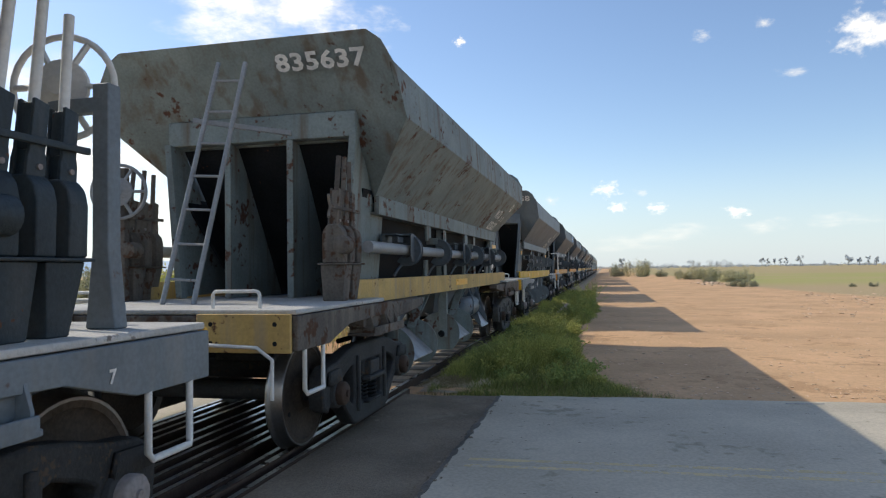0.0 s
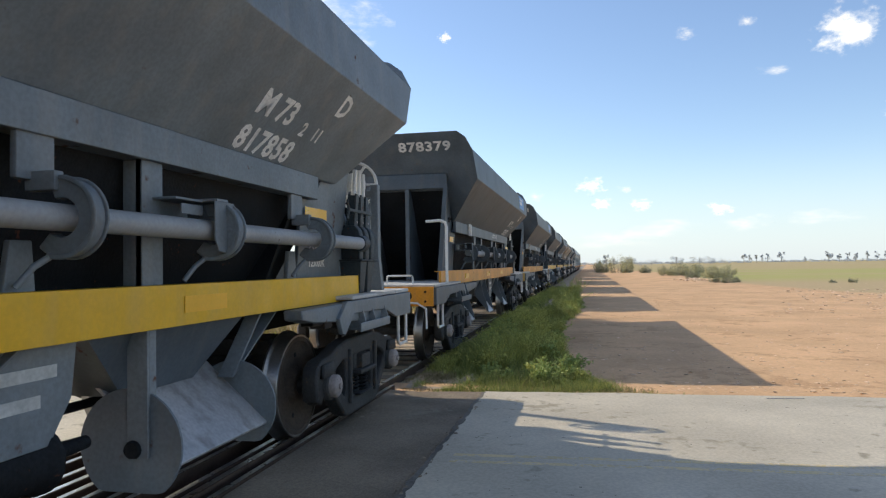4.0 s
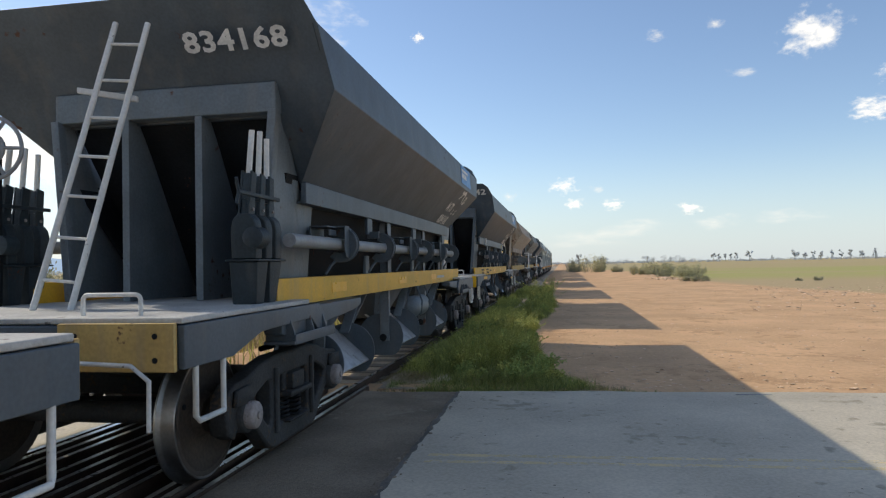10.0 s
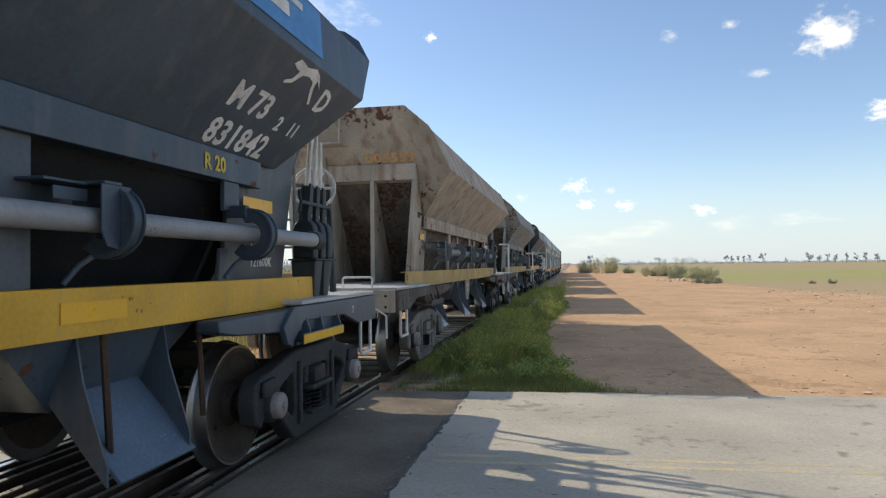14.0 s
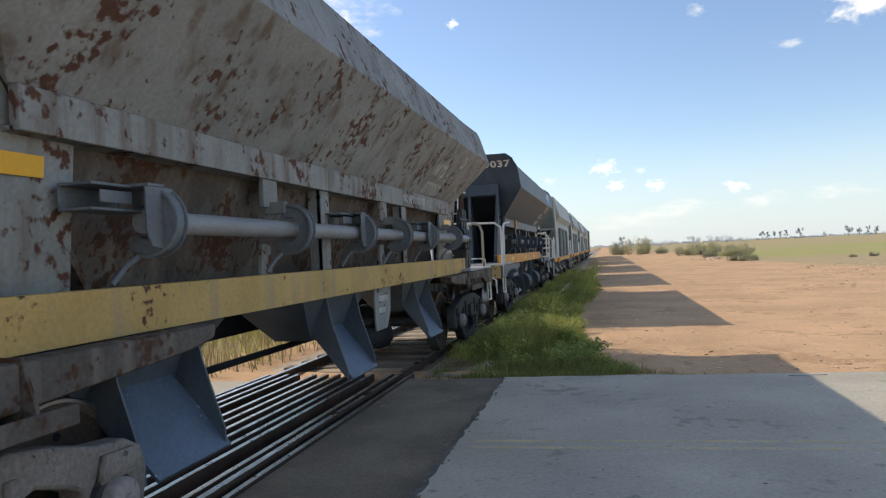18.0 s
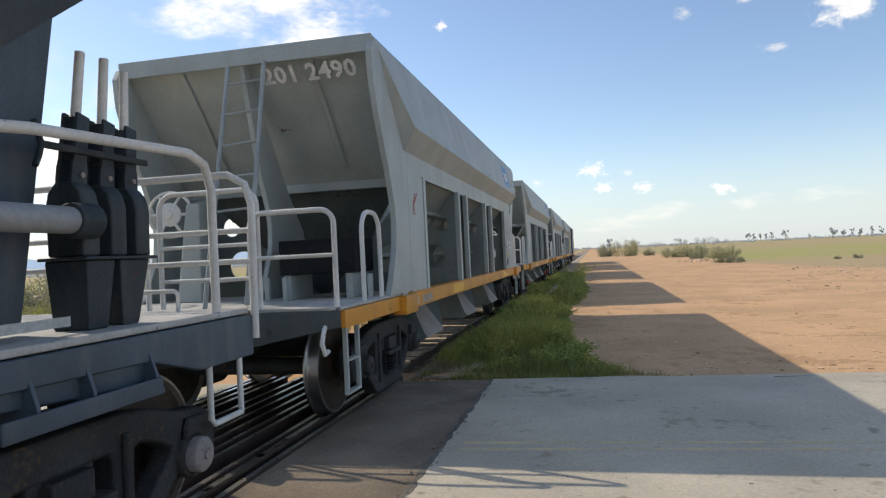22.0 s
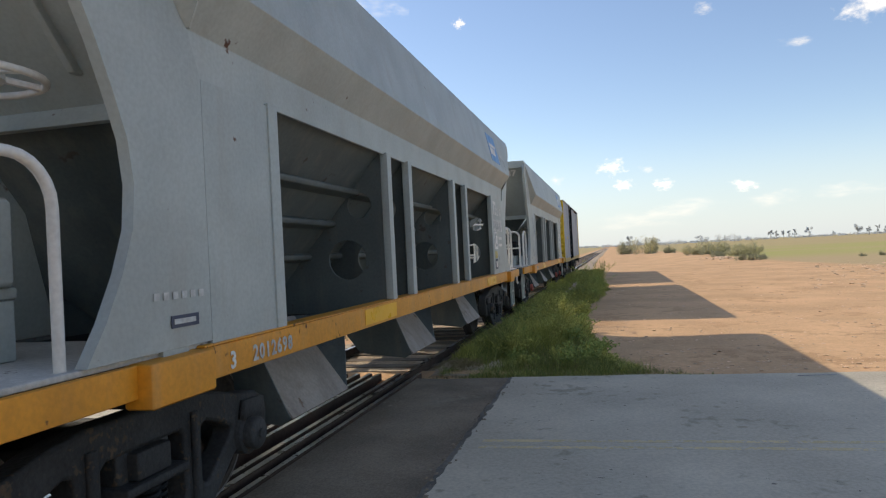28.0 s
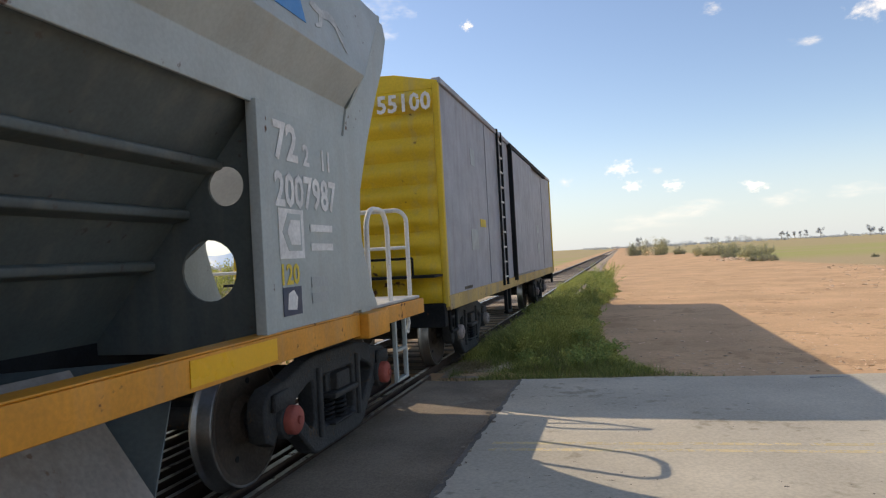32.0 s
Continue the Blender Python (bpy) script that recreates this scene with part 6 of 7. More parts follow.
    words("120", 0.18, (x, 9.06, 1.4), (0, 1, 0), (0, 0, 1), "letter_yellow", wg)
    lb = plate(0.25, 0.18, (x, 9.09, 1.2), (0, 1, 0), (0, 0, 1), "navy_label", wg, "label_plate")
    if opt.get("torn"):
        part("torn_paper", shared("torn_paper", lambda: Mesh().prism([(0.05, 0.04), (0.17, 0.03), (0.19, 0.11), (0.14, 0.16), (0.07, 0.14)], "z", 0.003, 0.005)), "letter", lb)
    for k in range(2):
        plate(0.26, 0.07, (x, 9.5, 1.36 - 0.11 * k), (0, 1, 0), (0, 0, 1), "grey_top", wg, "small_writing")
    words(num, 0.125, (1.503, 0.46, 0.965), (0, 1, 0), (0, 0, 1), opt.get("ink", "letter_faded"), wg, spacing=1.15)
    words("3", 0.13, (1.503, 0.22, 0.96), (0, 1, 0), (0, 0, 1), "letter", wg)
    for y in (2.3, 8.1):
        plate(0.85, 0.13, (1.5, y, 0.955), (0, 1, 0), (0, 0, 1), "reflector", wg, "reflector_mark")
    part("running_mark", shared("running_mark", lambda: Mesh().prism(BEAST, "z", 0, 0.003)), "letter_faded", wg, "white running-animal mark", at=basis((1.618, 9.5, 3.07), (0, 1, 0), (-0.175, 0, 0.80)))
    plate(0.85, 0.5, (1.6115, 8.5, 3.1), (0, 1, 0), (-0.175, 0, 0.80), "cyan", wg, "blue_panel", "bright blue painted panel")
    for k in range(2):
        plate(0.62 - 0.15 * k, 0.06 + 0.06 * k, (1.6165 - 0.21875 * (0.26 - 0.14 * k), 8.58, 3.36 - 0.14 * k), (0, 1, 0), (-0.175, 0, 0.80), "letter", wg, "panel_writing")
    if opt.get("column_label"):
        for k in range(6):
            plate(0.04, 0.035, (1.4825, -0.36 + 0.07 * k, 1.37), (0, 1, 0), (0, 0, 1), "letter_faded", wg, "small_writing")
        lb = plate(0.22, 0.06, (1.4825, -0.24, 1.23), (0, 1, 0), (0, 0, 1), "navy_label", wg, "label_plate")
        plate(0.17, 0.025, (0.02, 0.018, 0.001), (1, 0, 0), (0, 1, 0), "letter_faded", lb, "small_writing")
    if opt.get("scrawl"):
        sc = opt["scrawl"]
        for k, (cy, cz, r, a, b) in enumerate(((0.25, 1.55, 0.2, 60, 330), (0.62, 1.5, 0.19, -40, 260), (0.45, 2.02, 0.16, -30, 250), (0.78, 1.95, 0.12, 20, 330), (0.3, 2.3, 0.09, 0, 360), (0.7, 1.25, 0.15, 180, 380))):
            part("spray_line", shared("spray_line/%d" % k, lambda: Mesh().tube([(0, y, z) for y, z in arc(cy, cz, r, a, b, 18)], 0.0065, 5).moved(Matrix.Diagonal((0.3, 1, 1, 1)))), sc, wg, "blue spray-painted scrawl", at=pose(1.4835, 0, 0))
    if opt.get("redmark"):
        for k in range(2):
            part("spray_line", shared("red_line/%d" % k, lambda: Mesh().tube([(0, 0.02 + 0.1 * k, 2.02), (0, 0.05 + 0.02 * k, 2.14), (0, 0.14 + 0.1 * k, 2.28)], 0.016, 5).moved(Matrix.Diagonal((0.2, 1, 1, 1)))), "red", wg, "red sprayed stroke", at=pose(1.4835, 0.25, 0))
    return wg


# ---- the boxcar at the tail ----
BL = 13.2


def box_end_mesh():
    """Corrugated end: horizontal ribs that swell out of the sheet."""
    m = Mesh()
    xs = [-1.42 + 2.84 * i / 16 for i in range(17)]
    zs = [0.95 + (3.62 - 0.95) * i / 72 for i in range(73)]
    v, f = [], []
    for z in zs:
        ph = (z - 0.95) / 2.67 * 9.0
        for x in xs:
            ed = min(1.0, (1.42 - abs(x)) / 0.12)
            w = max(0.0, math.sin(math.pi * (ph % 1.0))) ** 1.4 * (1 - 0.25 * math.sin(x * 2 + int(ph)))
            v.append((x, -0.085 * w * ed, z))
    w = len(xs)
    f = [(j * w + i, j * w + i + 1, (j + 1) * w + i + 1, (j + 1) * w + i) for j in range(len(zs) - 1) for i in range(w - 1)]
    return m.add(v, f)


def boxcar(u):
    wg = thing("boxcar", "grey boxcar with a yellow corrugated end and closed sliding door", "boxcar", "wagons of the train", pose(TRACK, u, 0))
    for rear in (0, 1):
        turn = pose(0, BL, 0, 0, 0, 180) if rear else pose(0, 0, 0)
        part("corrugated_end", shared("corrugated_end", box_end_mesh), "end_yellow", wg, "yellow corrugated steel end", at=turn)
        part("end_gable", shared("end_gable", lambda: Mesh().prism([(-1.45, 3.6), (1.45, 3.6), (1.45, 3.70), (0.9, 3.82), (0, 3.87), (-0.9, 3.82), (-1.45, 3.70)], "y", -0.02, 0.05), 0.008), "end_yellow", wg, at=turn)
        for x in (-1.43, 1.43):
            part("corner_post", shared("corner_post", lambda: Mesh().box(-0.05, 0.03, -0.03, 0.06, 0.9, 3.68), 0.012), "end_yellow", wg, at=turn @ pose(x, 0, 0))
        part("headstock", shared("box_headstock", lambda: Mesh().box(-1.42, 1.42, -0.1, 0.05, 0.66, 0.95).box(-0.4, 0.4, -0.35, -0.1, 0.7, 0.95), 0.012), "dark", wg, at=turn)
        part("end_platform", shared("end_platform", lambda: Mesh().box(-1.4, 1.4, -0.42, -0.02, 1.28, 1.31), 0.004), "dark", wg, at=turn)
        part("end_ladder_rail", shared("end_ladder_rail", lambda: Mesh().tube([(-1.1, -0.3, 1.52), (1.1, -0.3, 1.52)], 0.016, 8).tube([(-1.1, -0.3, 1.3), (-1.1, -0.3, 1.52)], 0.016, 8).tube([(1.1, -0.3, 1.3), (1.1, -0.3, 1.52)], 0.016, 8)), "dark", wg, at=turn)
        coupler(wg, BL + 0.2 if rear else -0.2, 1 if rear else -1)
        bogie(wg, BL - 2.1 if rear else 2.1, "cap")
        for x in (-1.42, 1.42):
            stirrup(wg, x, 0.12 if not rear else BL - 0.46, 1, "dark", 0.34, 0.34, 0.92)
    for s in (-1, 1):
        part("side_wall", shared("box_side", lambda: Mesh().box(-0.03, 0.02, 0.0, BL, 1.0, 3.68), 0.008), "lilac", wg, at=pose(s * 1.43, 0, 0))
        part("side_sill", shared("box_sill", lambda: Mesh().box(-0.03, 0.03, 0.0, BL, 0.86, 1.04), 0.006), "ochre", wg, at=pose(s * 1.44, 0, 0))
        part("eave", shared("eave", lambda: Mesh().box(-0.06, 0.06, 0.0, BL, 3.66, 3.74), 0.012), "lilac", wg, at=pose(s * 1.43, 0, 0))
        for y in (2.9, 4.4, 8.6, 10.9):
            part("side_seam", shared("side_seam", lambda: Mesh().box(0, 0.012, -0.035, 0.035, 1.05, 3.66), 0.003), "lilac", wg, at=pose(s * 1.45 if s > 0 else -1.462, y, 0))
        door = part("sliding_door", shared("sliding_door", lambda: Mesh().box(-0.01, 0.05, 5.35, 8.45, 1.08, 3.6), 0.012), "lilac", wg, "closed grey sliding door", at=pose(s * 1.46, 0, 0))
        part("door_edge", shared("door_edge", lambda: Mesh().box(-0.02, 0.075, 5.27, 5.35, 0.98, 3.68), 0.006), "dark", wg, at=pose(s * 1.46, 0, 0))
        part("door_track", shared("door_track", lambda: Mesh().box(0, 0.08, 5.2, 11.6, 3.6, 3.68), 0.006), "dark", wg, at=pose(s * 1.45, 0, 0))
        part("side_platform", shared("side_step_box", lambda: Mesh().box(-0.04, 0.02, 4.5, 4.6, 0.4, 0.9).box(-0.04, 0.02, 4.9, 5.0, 0.4, 0.9).box(-0.05, 0.03, 4.5, 5.0, 0.4, 0.44)), "dark", wg, at=pose(s * 1.4, 0, 0))
    lad = part("side_ladder", shared("side_ladder", lambda: Mesh().box(0, 0.04, -0.02, 0.02, 0.95, 3.75).box(0, 0.04, 0.38, 0.42, 0.95, 3.75), 0.004), "dark", wg, "dark steel side ladder", at=pose(1.47, 3.9, 0))
    for i in range(10):
        part("rung", shared("ladder_rung", lambda: Mesh().box(0.01, 0.035, 0, 0.4, -0.014, 0.014)), "white", lad, at=pose(0, 0, 1.1 + 0.27 * i))
    part("roof", shared("box_roof", lambda: Mesh().prism([(-1.46, 3.70), (1.46, 3.70), (1.0, 3.80), (0, 3.86), (-1.0, 3.80)], "y", 0.02, BL - 0.02), 0.01), "lilac", wg)
    part("roof_walk", shared("roof_walk", lambda: Mesh().box(-0.3, 0.3, 0.0, BL, 3.9, 3.93).box(-0.03, 0.03, 0.3, 0.36, 3.8, 3.9).box(-0.03, 0.03, BL / 2, BL / 2 + 0.06, 3.8, 3.9), 0.004), "dark", wg)
    for i in range(12):
        part("roof_rib", shared("roof_rib", lambda: Mesh().hull([(0, -0.03, 3.86), (0, 0.03, 3.86), (0, 0.03, 3.89), (0, -0.03, 3.89)], [(1.47, -0.03, 3.69), (1.47, 0.03, 3.69), (1.47, 0.03, 3.735), (1.47, -0.03, 3.735)])), "lilac", wg, at=pose(0, 0.6 + i * 1.09, 0))
    words("55100", 0.3, (0.68, -0.098, 3.34), (1, 0, 0), (0, 0, 1), "letter", wg, spacing=1.05, squash=0.9)
    plate(0.42, 0.12, (1.453, 2.2, 1.95), (0, 1, 0), (0, 0, 1), "letter_yellow", wg, "yellow_mark")
    for k, (y, z, w, h) in enumerate(((1.7, 2.85, 0.3, 0.25), (1.5, 1.6, 0.5, 0.3), (9.4, 2.0, 0.5, 0.2), (9.5, 1.45, 0.5, 0.3))):
        plate(w, h, (1.4525, y, z), (0, 1, 0), (0, 0, 1), "grey_top", wg, "faded_mark")
    plate(0.5, 0.04, (1.452, 0.9, 1.06), (0, 1, 0), (0, 0, 1), "letter_dark", wg, "faded_mark")
    return wg


# ---- the train ----
SPEED = 5.88        # metres a second, towards the camera's side
TRAIN = []          # each wagon with its place along the train


def couple(u, wg):
    TRAIN.append((u, wg))


couple(-7.12, old_hopper(-7.12, "slate_light", "slate-grey steel hopper wagon with white brake levers", {"num": "835601", "deck_text": (("7", 9.75, 1.03),), "slack_chain": 1, "stand_y": 0.2, "lever": "white", "handwheel": 1}))
couple(7.12, old_hopper(7.12, "faded", "faded grey steel hopper wagon blotched with rust", {"num": "835637", "stay": 0.95, "patches": (3.7, 4.15), "far_wheel_z": 2.35, "front_mark": 0, "chutes": (1.2, 3.79, 6.1), "discs": 2, "tank": 1, "text_y": 0.5, "paper": 1, "sides": "grimy", "back": 0.0, "cap": "rail", "num_x": -0.12, "rear_stand": 0, "sill": "ochre", "plate": "ochre", "ladder": -0.34, "skew": 0.16, "ladder_paint": "shaft", "front_stand": 1, "stand": "grimy", "lever": "grimy", "bins": "dark", "cast_rear": "worn_frame", "chute": "chute", "lever_len": 0.7, "tare": ("C59160K", "T20030K")}))
couple(21.15, old_hopper(21.15, "slate_light", "slate-grey steel hopper wagon with a white ladder", {"num": "817858", "text_y": 0.18, "chutes": (1.13, 3.77, 6.27), "back": 0.28, "num_x": -0.02, "sill": "lemon", "plate": "lemon", "ladder": -0.12, "discs": 3, "handwheel": 1, "lever_len": 0.6, "tare": ("C58000K", "T23000K")}))
couple(35.95, old_hopper(35.95, "slate", "dark slate steel hopper wagon with a white grab pole", {"num": "878379", "back": -0.06, "num_x": -0.2, "lever_post": 1, "stand_y": -0.05, "panel": 1, "salto": 1, "plate": "orange", "hole": 1, "fwd": 0.2, "sill": "orange", "hook": 1, "marks": "white"}))
couple(50.53, old_hopper(50.53, "slate", "dark slate steel hopper wagon with a blue panel", {"num": "065201", "mark_y": -0.58, "mark_w": 0.46, "aft": 0.5, "chutes": (1.2, 3.75, 6.3), "text_y": 0.5, "num_x": -0.06, "panel": 1, "salto": 1, "sill": "orange", "plate": "ochre", "hole": 1, "fwd": 0.27, "lever": "rail", "marks": "white", "beam": "slate_light"}))
couple(65.0, old_hopper(65.0, "slate", "dark slate steel hopper wagon with ladder and levers", {"num": "834168", "bar_ink": "letter_faded", "num_z": -0.13, "front_mark": 0, "text_y": 0.45, "tare_z": 1.84, "paper": 1, "chutes": (1.01, 3.65, 6.24), "tank": 1, "beast": 1, "bars": ((6.6, 0.75, 1.28),), "panel": 1, "sill": "yellow", "plate": "ochre", "ladder": -0.34, "skew": 0.22, "num_x": -0.13, "front_stand": 1, "rear_stand": 0, "sill_ink": "letter", "discs": 3, "beam": "slate_light", "tare": ("C60310K", "T19690K"), "lever_len": 0.75}))
couple(79.1, old_hopper(79.1, "navy", "dark navy steel hopper wagon with yellow sill lettering", {"num": "831842", "rods": 1, "front_mark": 0, "text_y": 0.85, "beast": 1, "back": 0.1, "funnel": "navy", "bars": ((-0.15, 0.6, 1.335), (1.19, 0.6, 1.335), (2.2, 0.5, 1.3)), "deck_text": (("7", 9.72, 1.06),), "panel": 1, "sill": "yellow", "plate": "lemon", "chute": "chute_blue", "r20": 1, "sill_text": (("TALLER JUNIN", -0.09), ("CAPITAL HUMANO", 1.19)), "marks": "white", "beam": "slate", "handwheel": "braced", "rear_ladder": "shaft", "strips": 1, "tare": ("C58400K", "T21600K")}))
couple(93.5, old_hopper(93.5, "rusty", "pale hopper wagon almost wholly covered with rust", {"num": "005559", "rear_ladder": "rail", "tilt": 24.0, "patches": (), "aft": 0.27, "cast": "dusty_frame", "deck_text": (("A", 10.36, 1.0), ("7", 9.95, 1.0)), "stand_y": 0.2, "sides": "grimy", "num_x": -0.08, "upright": 1, "ladder_paint": "rusty", "num_paint": "letter_orange", "sill": "ochre", "plate": "rusty", "hole": 1, "arched": 1, "fwd": 0.27, "toprails": 1, "ladder": -0.77, "bins": "grimy", "rear_beam": "slate", "tube": "shaft", "side_text": 0, "rear_stand": 1, "lever": "shaft", "beam": "rusty"}))
couple(108.25, old_hopper(108.25, "faded_two", "peeling grey hopper wagon streaked with rust", {"num": "877860", "patches": (), "aft": 0.28, "text_y": 0.05, "tare_y": 8.5, "sides": "grimy", "cast": "dusty_frame", "back": 0.22, "num_x": -0.19, "side_rails": 1, "rear_loop": 1, "code": "M 72", "code_ink": "letter_faded", "chute": "chute_blue", "sill": "ochre", "plate": "faded_two", "hole": 1, "arched": 1, "fwd": 0.27, "sinter": "NO APTO SINTER  R 20", "lever": "rail", "bins": "grimy", "hook": 1, "tare": ("C 55000K", "T 23300K"), "lever_len": 0.7}))
couple(122.85, old_hopper(122.85, "navy", "dark navy steel hopper wagon with white pipe rails", {"num": "819037", "bar_ink": "letter_faded", "fwd": -0.2, "chutes": (1.24, 3.9, 6.5), "discs": 3, "shut": (1, 2), "sill_end": 8.75, "funnel": "stand", "front_mark": 0, "text_y": 0.4, "back": 0.32, "beast": 1, "radio": 1, "bars": ((8.3, 0.3, 1.28), (8.68, 0.5, 1.28)), "stand_y": 0.15, "panel": 1, "sill": "orange", "plate": "ochre", "ladder": -0.05, "skew": -0.04, "rails": 1, "r20": 2, "marks": "orange", "sill_text": (("565000K", 5.0),), "sill_ink": "letter", "lever_len": 0.7}))
couple(136.87, grey_hopper(136.87, "pale grey-green steel hopper wagon with open side bays", {"num": "2012490", "bay": "grey_bay", "ink": "letter_faded", "gearbox": 0, "redmark": 1}))
couple(152.15, grey_hopper(152.15, "pale grey-green steel hopper wagon with horizontal brake wheels", {"num": "2006773", "bay": "grey_bay", "gearbox": 1, "cap": "red"}))
couple(167.7, grey_hopper(167.7, "pale grey-green steel hopper wagon with an orange sill", {"num": "2012698", "column_label": 1, "gearbox": 1, "torn": 1}))
couple(182.9, grey_hopper(182.9, "pale grey-green steel hopper wagon with blue scrawl", {"num": "2007987", "gearbox": 0, "scrawl": "graffiti", "torn": 1, "cap": "red"}))
couple(196.25, boxcar(196.25))


# ---- plants ----
rng = np.random.default_rng(5)


def blades(name, pts, h0, h1, width, bend, material, label, segs=2):
    """Many grass blades as thin bent strips, in one mesh."""
    n = len(pts)
    ang = rng.uniform(0, 6.283, n)
    hh = rng.uniform(h0, h1, n) * pts[:, 3]
    lean = rng.uniform(0.1, bend, n)
    la = rng.uniform(0, 6.283, n)
    wx, wy = np.cos(ang) * width, np.sin(ang) * width
    lx, ly = np.cos(la) * lean * hh, np.sin(la) * lean * hh
    base = pts[:, :3]
    a = base + np.stack([-wx, -wy, 0 * wx], 1)
    b = base + np.stack([wx, wy, 0 * wx], 1)
    c = base + np.stack([0.75 * wx + 0.35 * lx, 0.75 * wy + 0.35 * ly, 0.6 * hh], 1)
    d = base + np.stack([-0.75 * wx + 0.35 * lx, -0.75 * wy + 0.35 * ly, 0.6 * hh], 1)
    e = base + np.stack([lx, ly, hh], 1)
    v = np.stack([a, b, c, d, e], 1).reshape(-1, 3)
    k = np.arange(n)[:, None] * 5
    q = (k + np.array([[0, 1, 2, 3]])).tolist()
    t = (k + np.array([[3, 2, 4]])).tolist()
    me = bpy.data.meshes.new(name)
    me.from_pydata(v.tolist(), [], q + t)
    me.shade_smooth()
    return solo(name, me, material, label, "grass", kind="stuff")


def scatter(n, x0, x1, y0, y1, keep, lift=0.0):
    out = []
    while len(out) < n:
        x, y = rng.uniform(x0, x1), y0 + (y1 - y0) * rng.random() ** 1.5
        s = keep(x, y)
        if s > 0.02 and rng.random() < min(1, s * 1.4):
            out.append((x, y, max(height(x, y) - 0.02, -0.12 if TRACK + 0.9 < x < TRACK + 1.8 and y > 8.7 else -9) + lift, min(s, 1.2)))
    return np.array(out)


VERGE_Y = (8.6, 9.5, 10.1, 12.4, 14.8, 20, 22, 28, 36, 46)
VERGE_X = (0.5, 0.38, 0.1, -0.3, -0.55, -0.7, -0.2, -0.1, -0.45, -0.45)


def verge(x, y):
    """Thickness of the grass between the rail and the dirt path."""
    right = float(np.interp(y, VERGE_Y, VERGE_X)) + 0.3 * noise.noise(Vector((y * 0.7, 1, 0)))
    left = TRACK + 0.98 + 0.08 * noise.noise(Vector((y * 0.6, 5, 0)))
    foot = road_edge(x) + 0.4 + (0 if x > -1.6 else 1.3 * min(1, (-1.6 - x) / 0.8))
    if x < left or x > right or y < foot:
        return 0
    e = min((x - left) / 0.2, (right - x) / 0.4, (y - foot + 0.12) / 0.8, 1.0)
    k = 0.62 + 0.75 * noise.noise(Vector((x * 0.9, y * 0.55, 2)))
    if x < -1.9:
        k *= 0.8
    low = 1.0 if x < -0.9 else max(0.5, 1.0 - 0.45 * (x + 0.9))
    fade = 1.0 if y < 40 else max(0.25, 1 - (y - 40) / 60)
    return max(0.0, e) * max(0.2, k) * low * fade


blades("grass", scatter(115000, -2.6, 1.4, 8.5, 46, verge), 0.12, 0.5, 0.004, 1.1, "grass", "tall green grass between the track and the dirt path")
blades("grass", scatter(20000, -2.5, 1.0, 8.6, 36, lambda x, y: verge(x, y) * (1 if noise.noise(Vector((x * 0.6, y * 0.35, 9))) > 0.02 else 0)), 0.25, 0.66, 0.005, 0.8, "weed", "yellow-green weeds standing above the grass")
blades("grass", scatter(5000, -2.2, 1.2, 8.6, 30, lambda x, y: verge(x, y) * (1 if noise.noise(Vector((x * 0.8, y * 0.5, 31))) > 0.0 else 0)), 0.1, 0.5, 0.004, 0.9, "dry", "dry straw among the green grass")
blades("grass", scatter(3600, -2.3, 1.5, 8.4, 10.4, lambda x, y: (0.75 if x < 0.5 else 0.75 - 0.6 * (x - 0.5)) * max(0, 0.5 + noise.noise(Vector((x * 1.7, y * 2.2, 17)))) if road_edge(x) + 0.2 < y < road_edge(x) + 1.0 - 0.5 * max(x, 0) else 0), 0.08, 0.3, 0.004, 1.2, "grass", "low green tufts along the road edge")
blades("grass", scatter(1300, -2.4, 1.9, 8.5, 10.2, lambda x, y: (0.5 if x < 0.8 else 0.2) if road_edge(x) + 0.12 < y < road_edge(x) + 0.5 + 0.5 * noise.noise(Vector((x, 0, 3))) else 0), 0.05, 0.18, 0.004, 1.2, "dry", "dry tufts along the road edge")
blades("grass", scatter(5200, -2.8, -1.2, 8.6, 11.0, lambda x, y: max(0, 1 - math.hypot((x + 2.15) / 0.55, (y - 9.7) / 1.0))), 0.03, 0.12, 0.006, 2.2, "dry", "trodden brown straw beside the rail")
blades("grass", scatter(26000, -26, TRACK - 1.9, 3, 60, lambda x, y: (0.55 + 0.6 * noise.noise(Vector((x * 0.3, y * 0.3, 2)))) if y > road_edge(x) + 0.6 else 0), 0.4, 1.1, 0.012, 0.6, "dry", "dry yellow grass across the track")
blades("grass", scatter(16000, -26, TRACK - 2.1, 3, 60, lambda x, y: (0.3 + 0.9 * noise.noise(Vector((x * 0.25, y * 0.25, 12)))) if y > road_edge(x) + 0.6 else 0), 0.5, 1.3, 0.014, 0.6, "weed", "green weeds across the track")


def leaf_cloud(m, c, r, n, size, flat=0.7):
    """Leaves as small folded quads on and in a lumpy crown."""
    for _ in range(n):
        d = Vector((random.gauss(0, 1), random.gauss(0, 1), random.gauss(0, 1))).normalized()
        k = 0.45 + 0.55 * random.random() ** 0.5
        k *= 0.8 + 0.45 * noise.noise(d * 2.1 + Vector(c))
        p = Vector(c) + Vector((d.x * r, d.y * r, d.z * r * flat)) * k
        a = Vector((random.gauss(0, 1), random.gauss(0, 1), random.gauss(0, 1))).normalized() * size * (0.6 + 0.8 * random.random())
        b = a.orthogonal().normalized() * size * 0.45
        m.add([p - a, p + b, p + a, p - b], [(0, 1, 2, 3)])


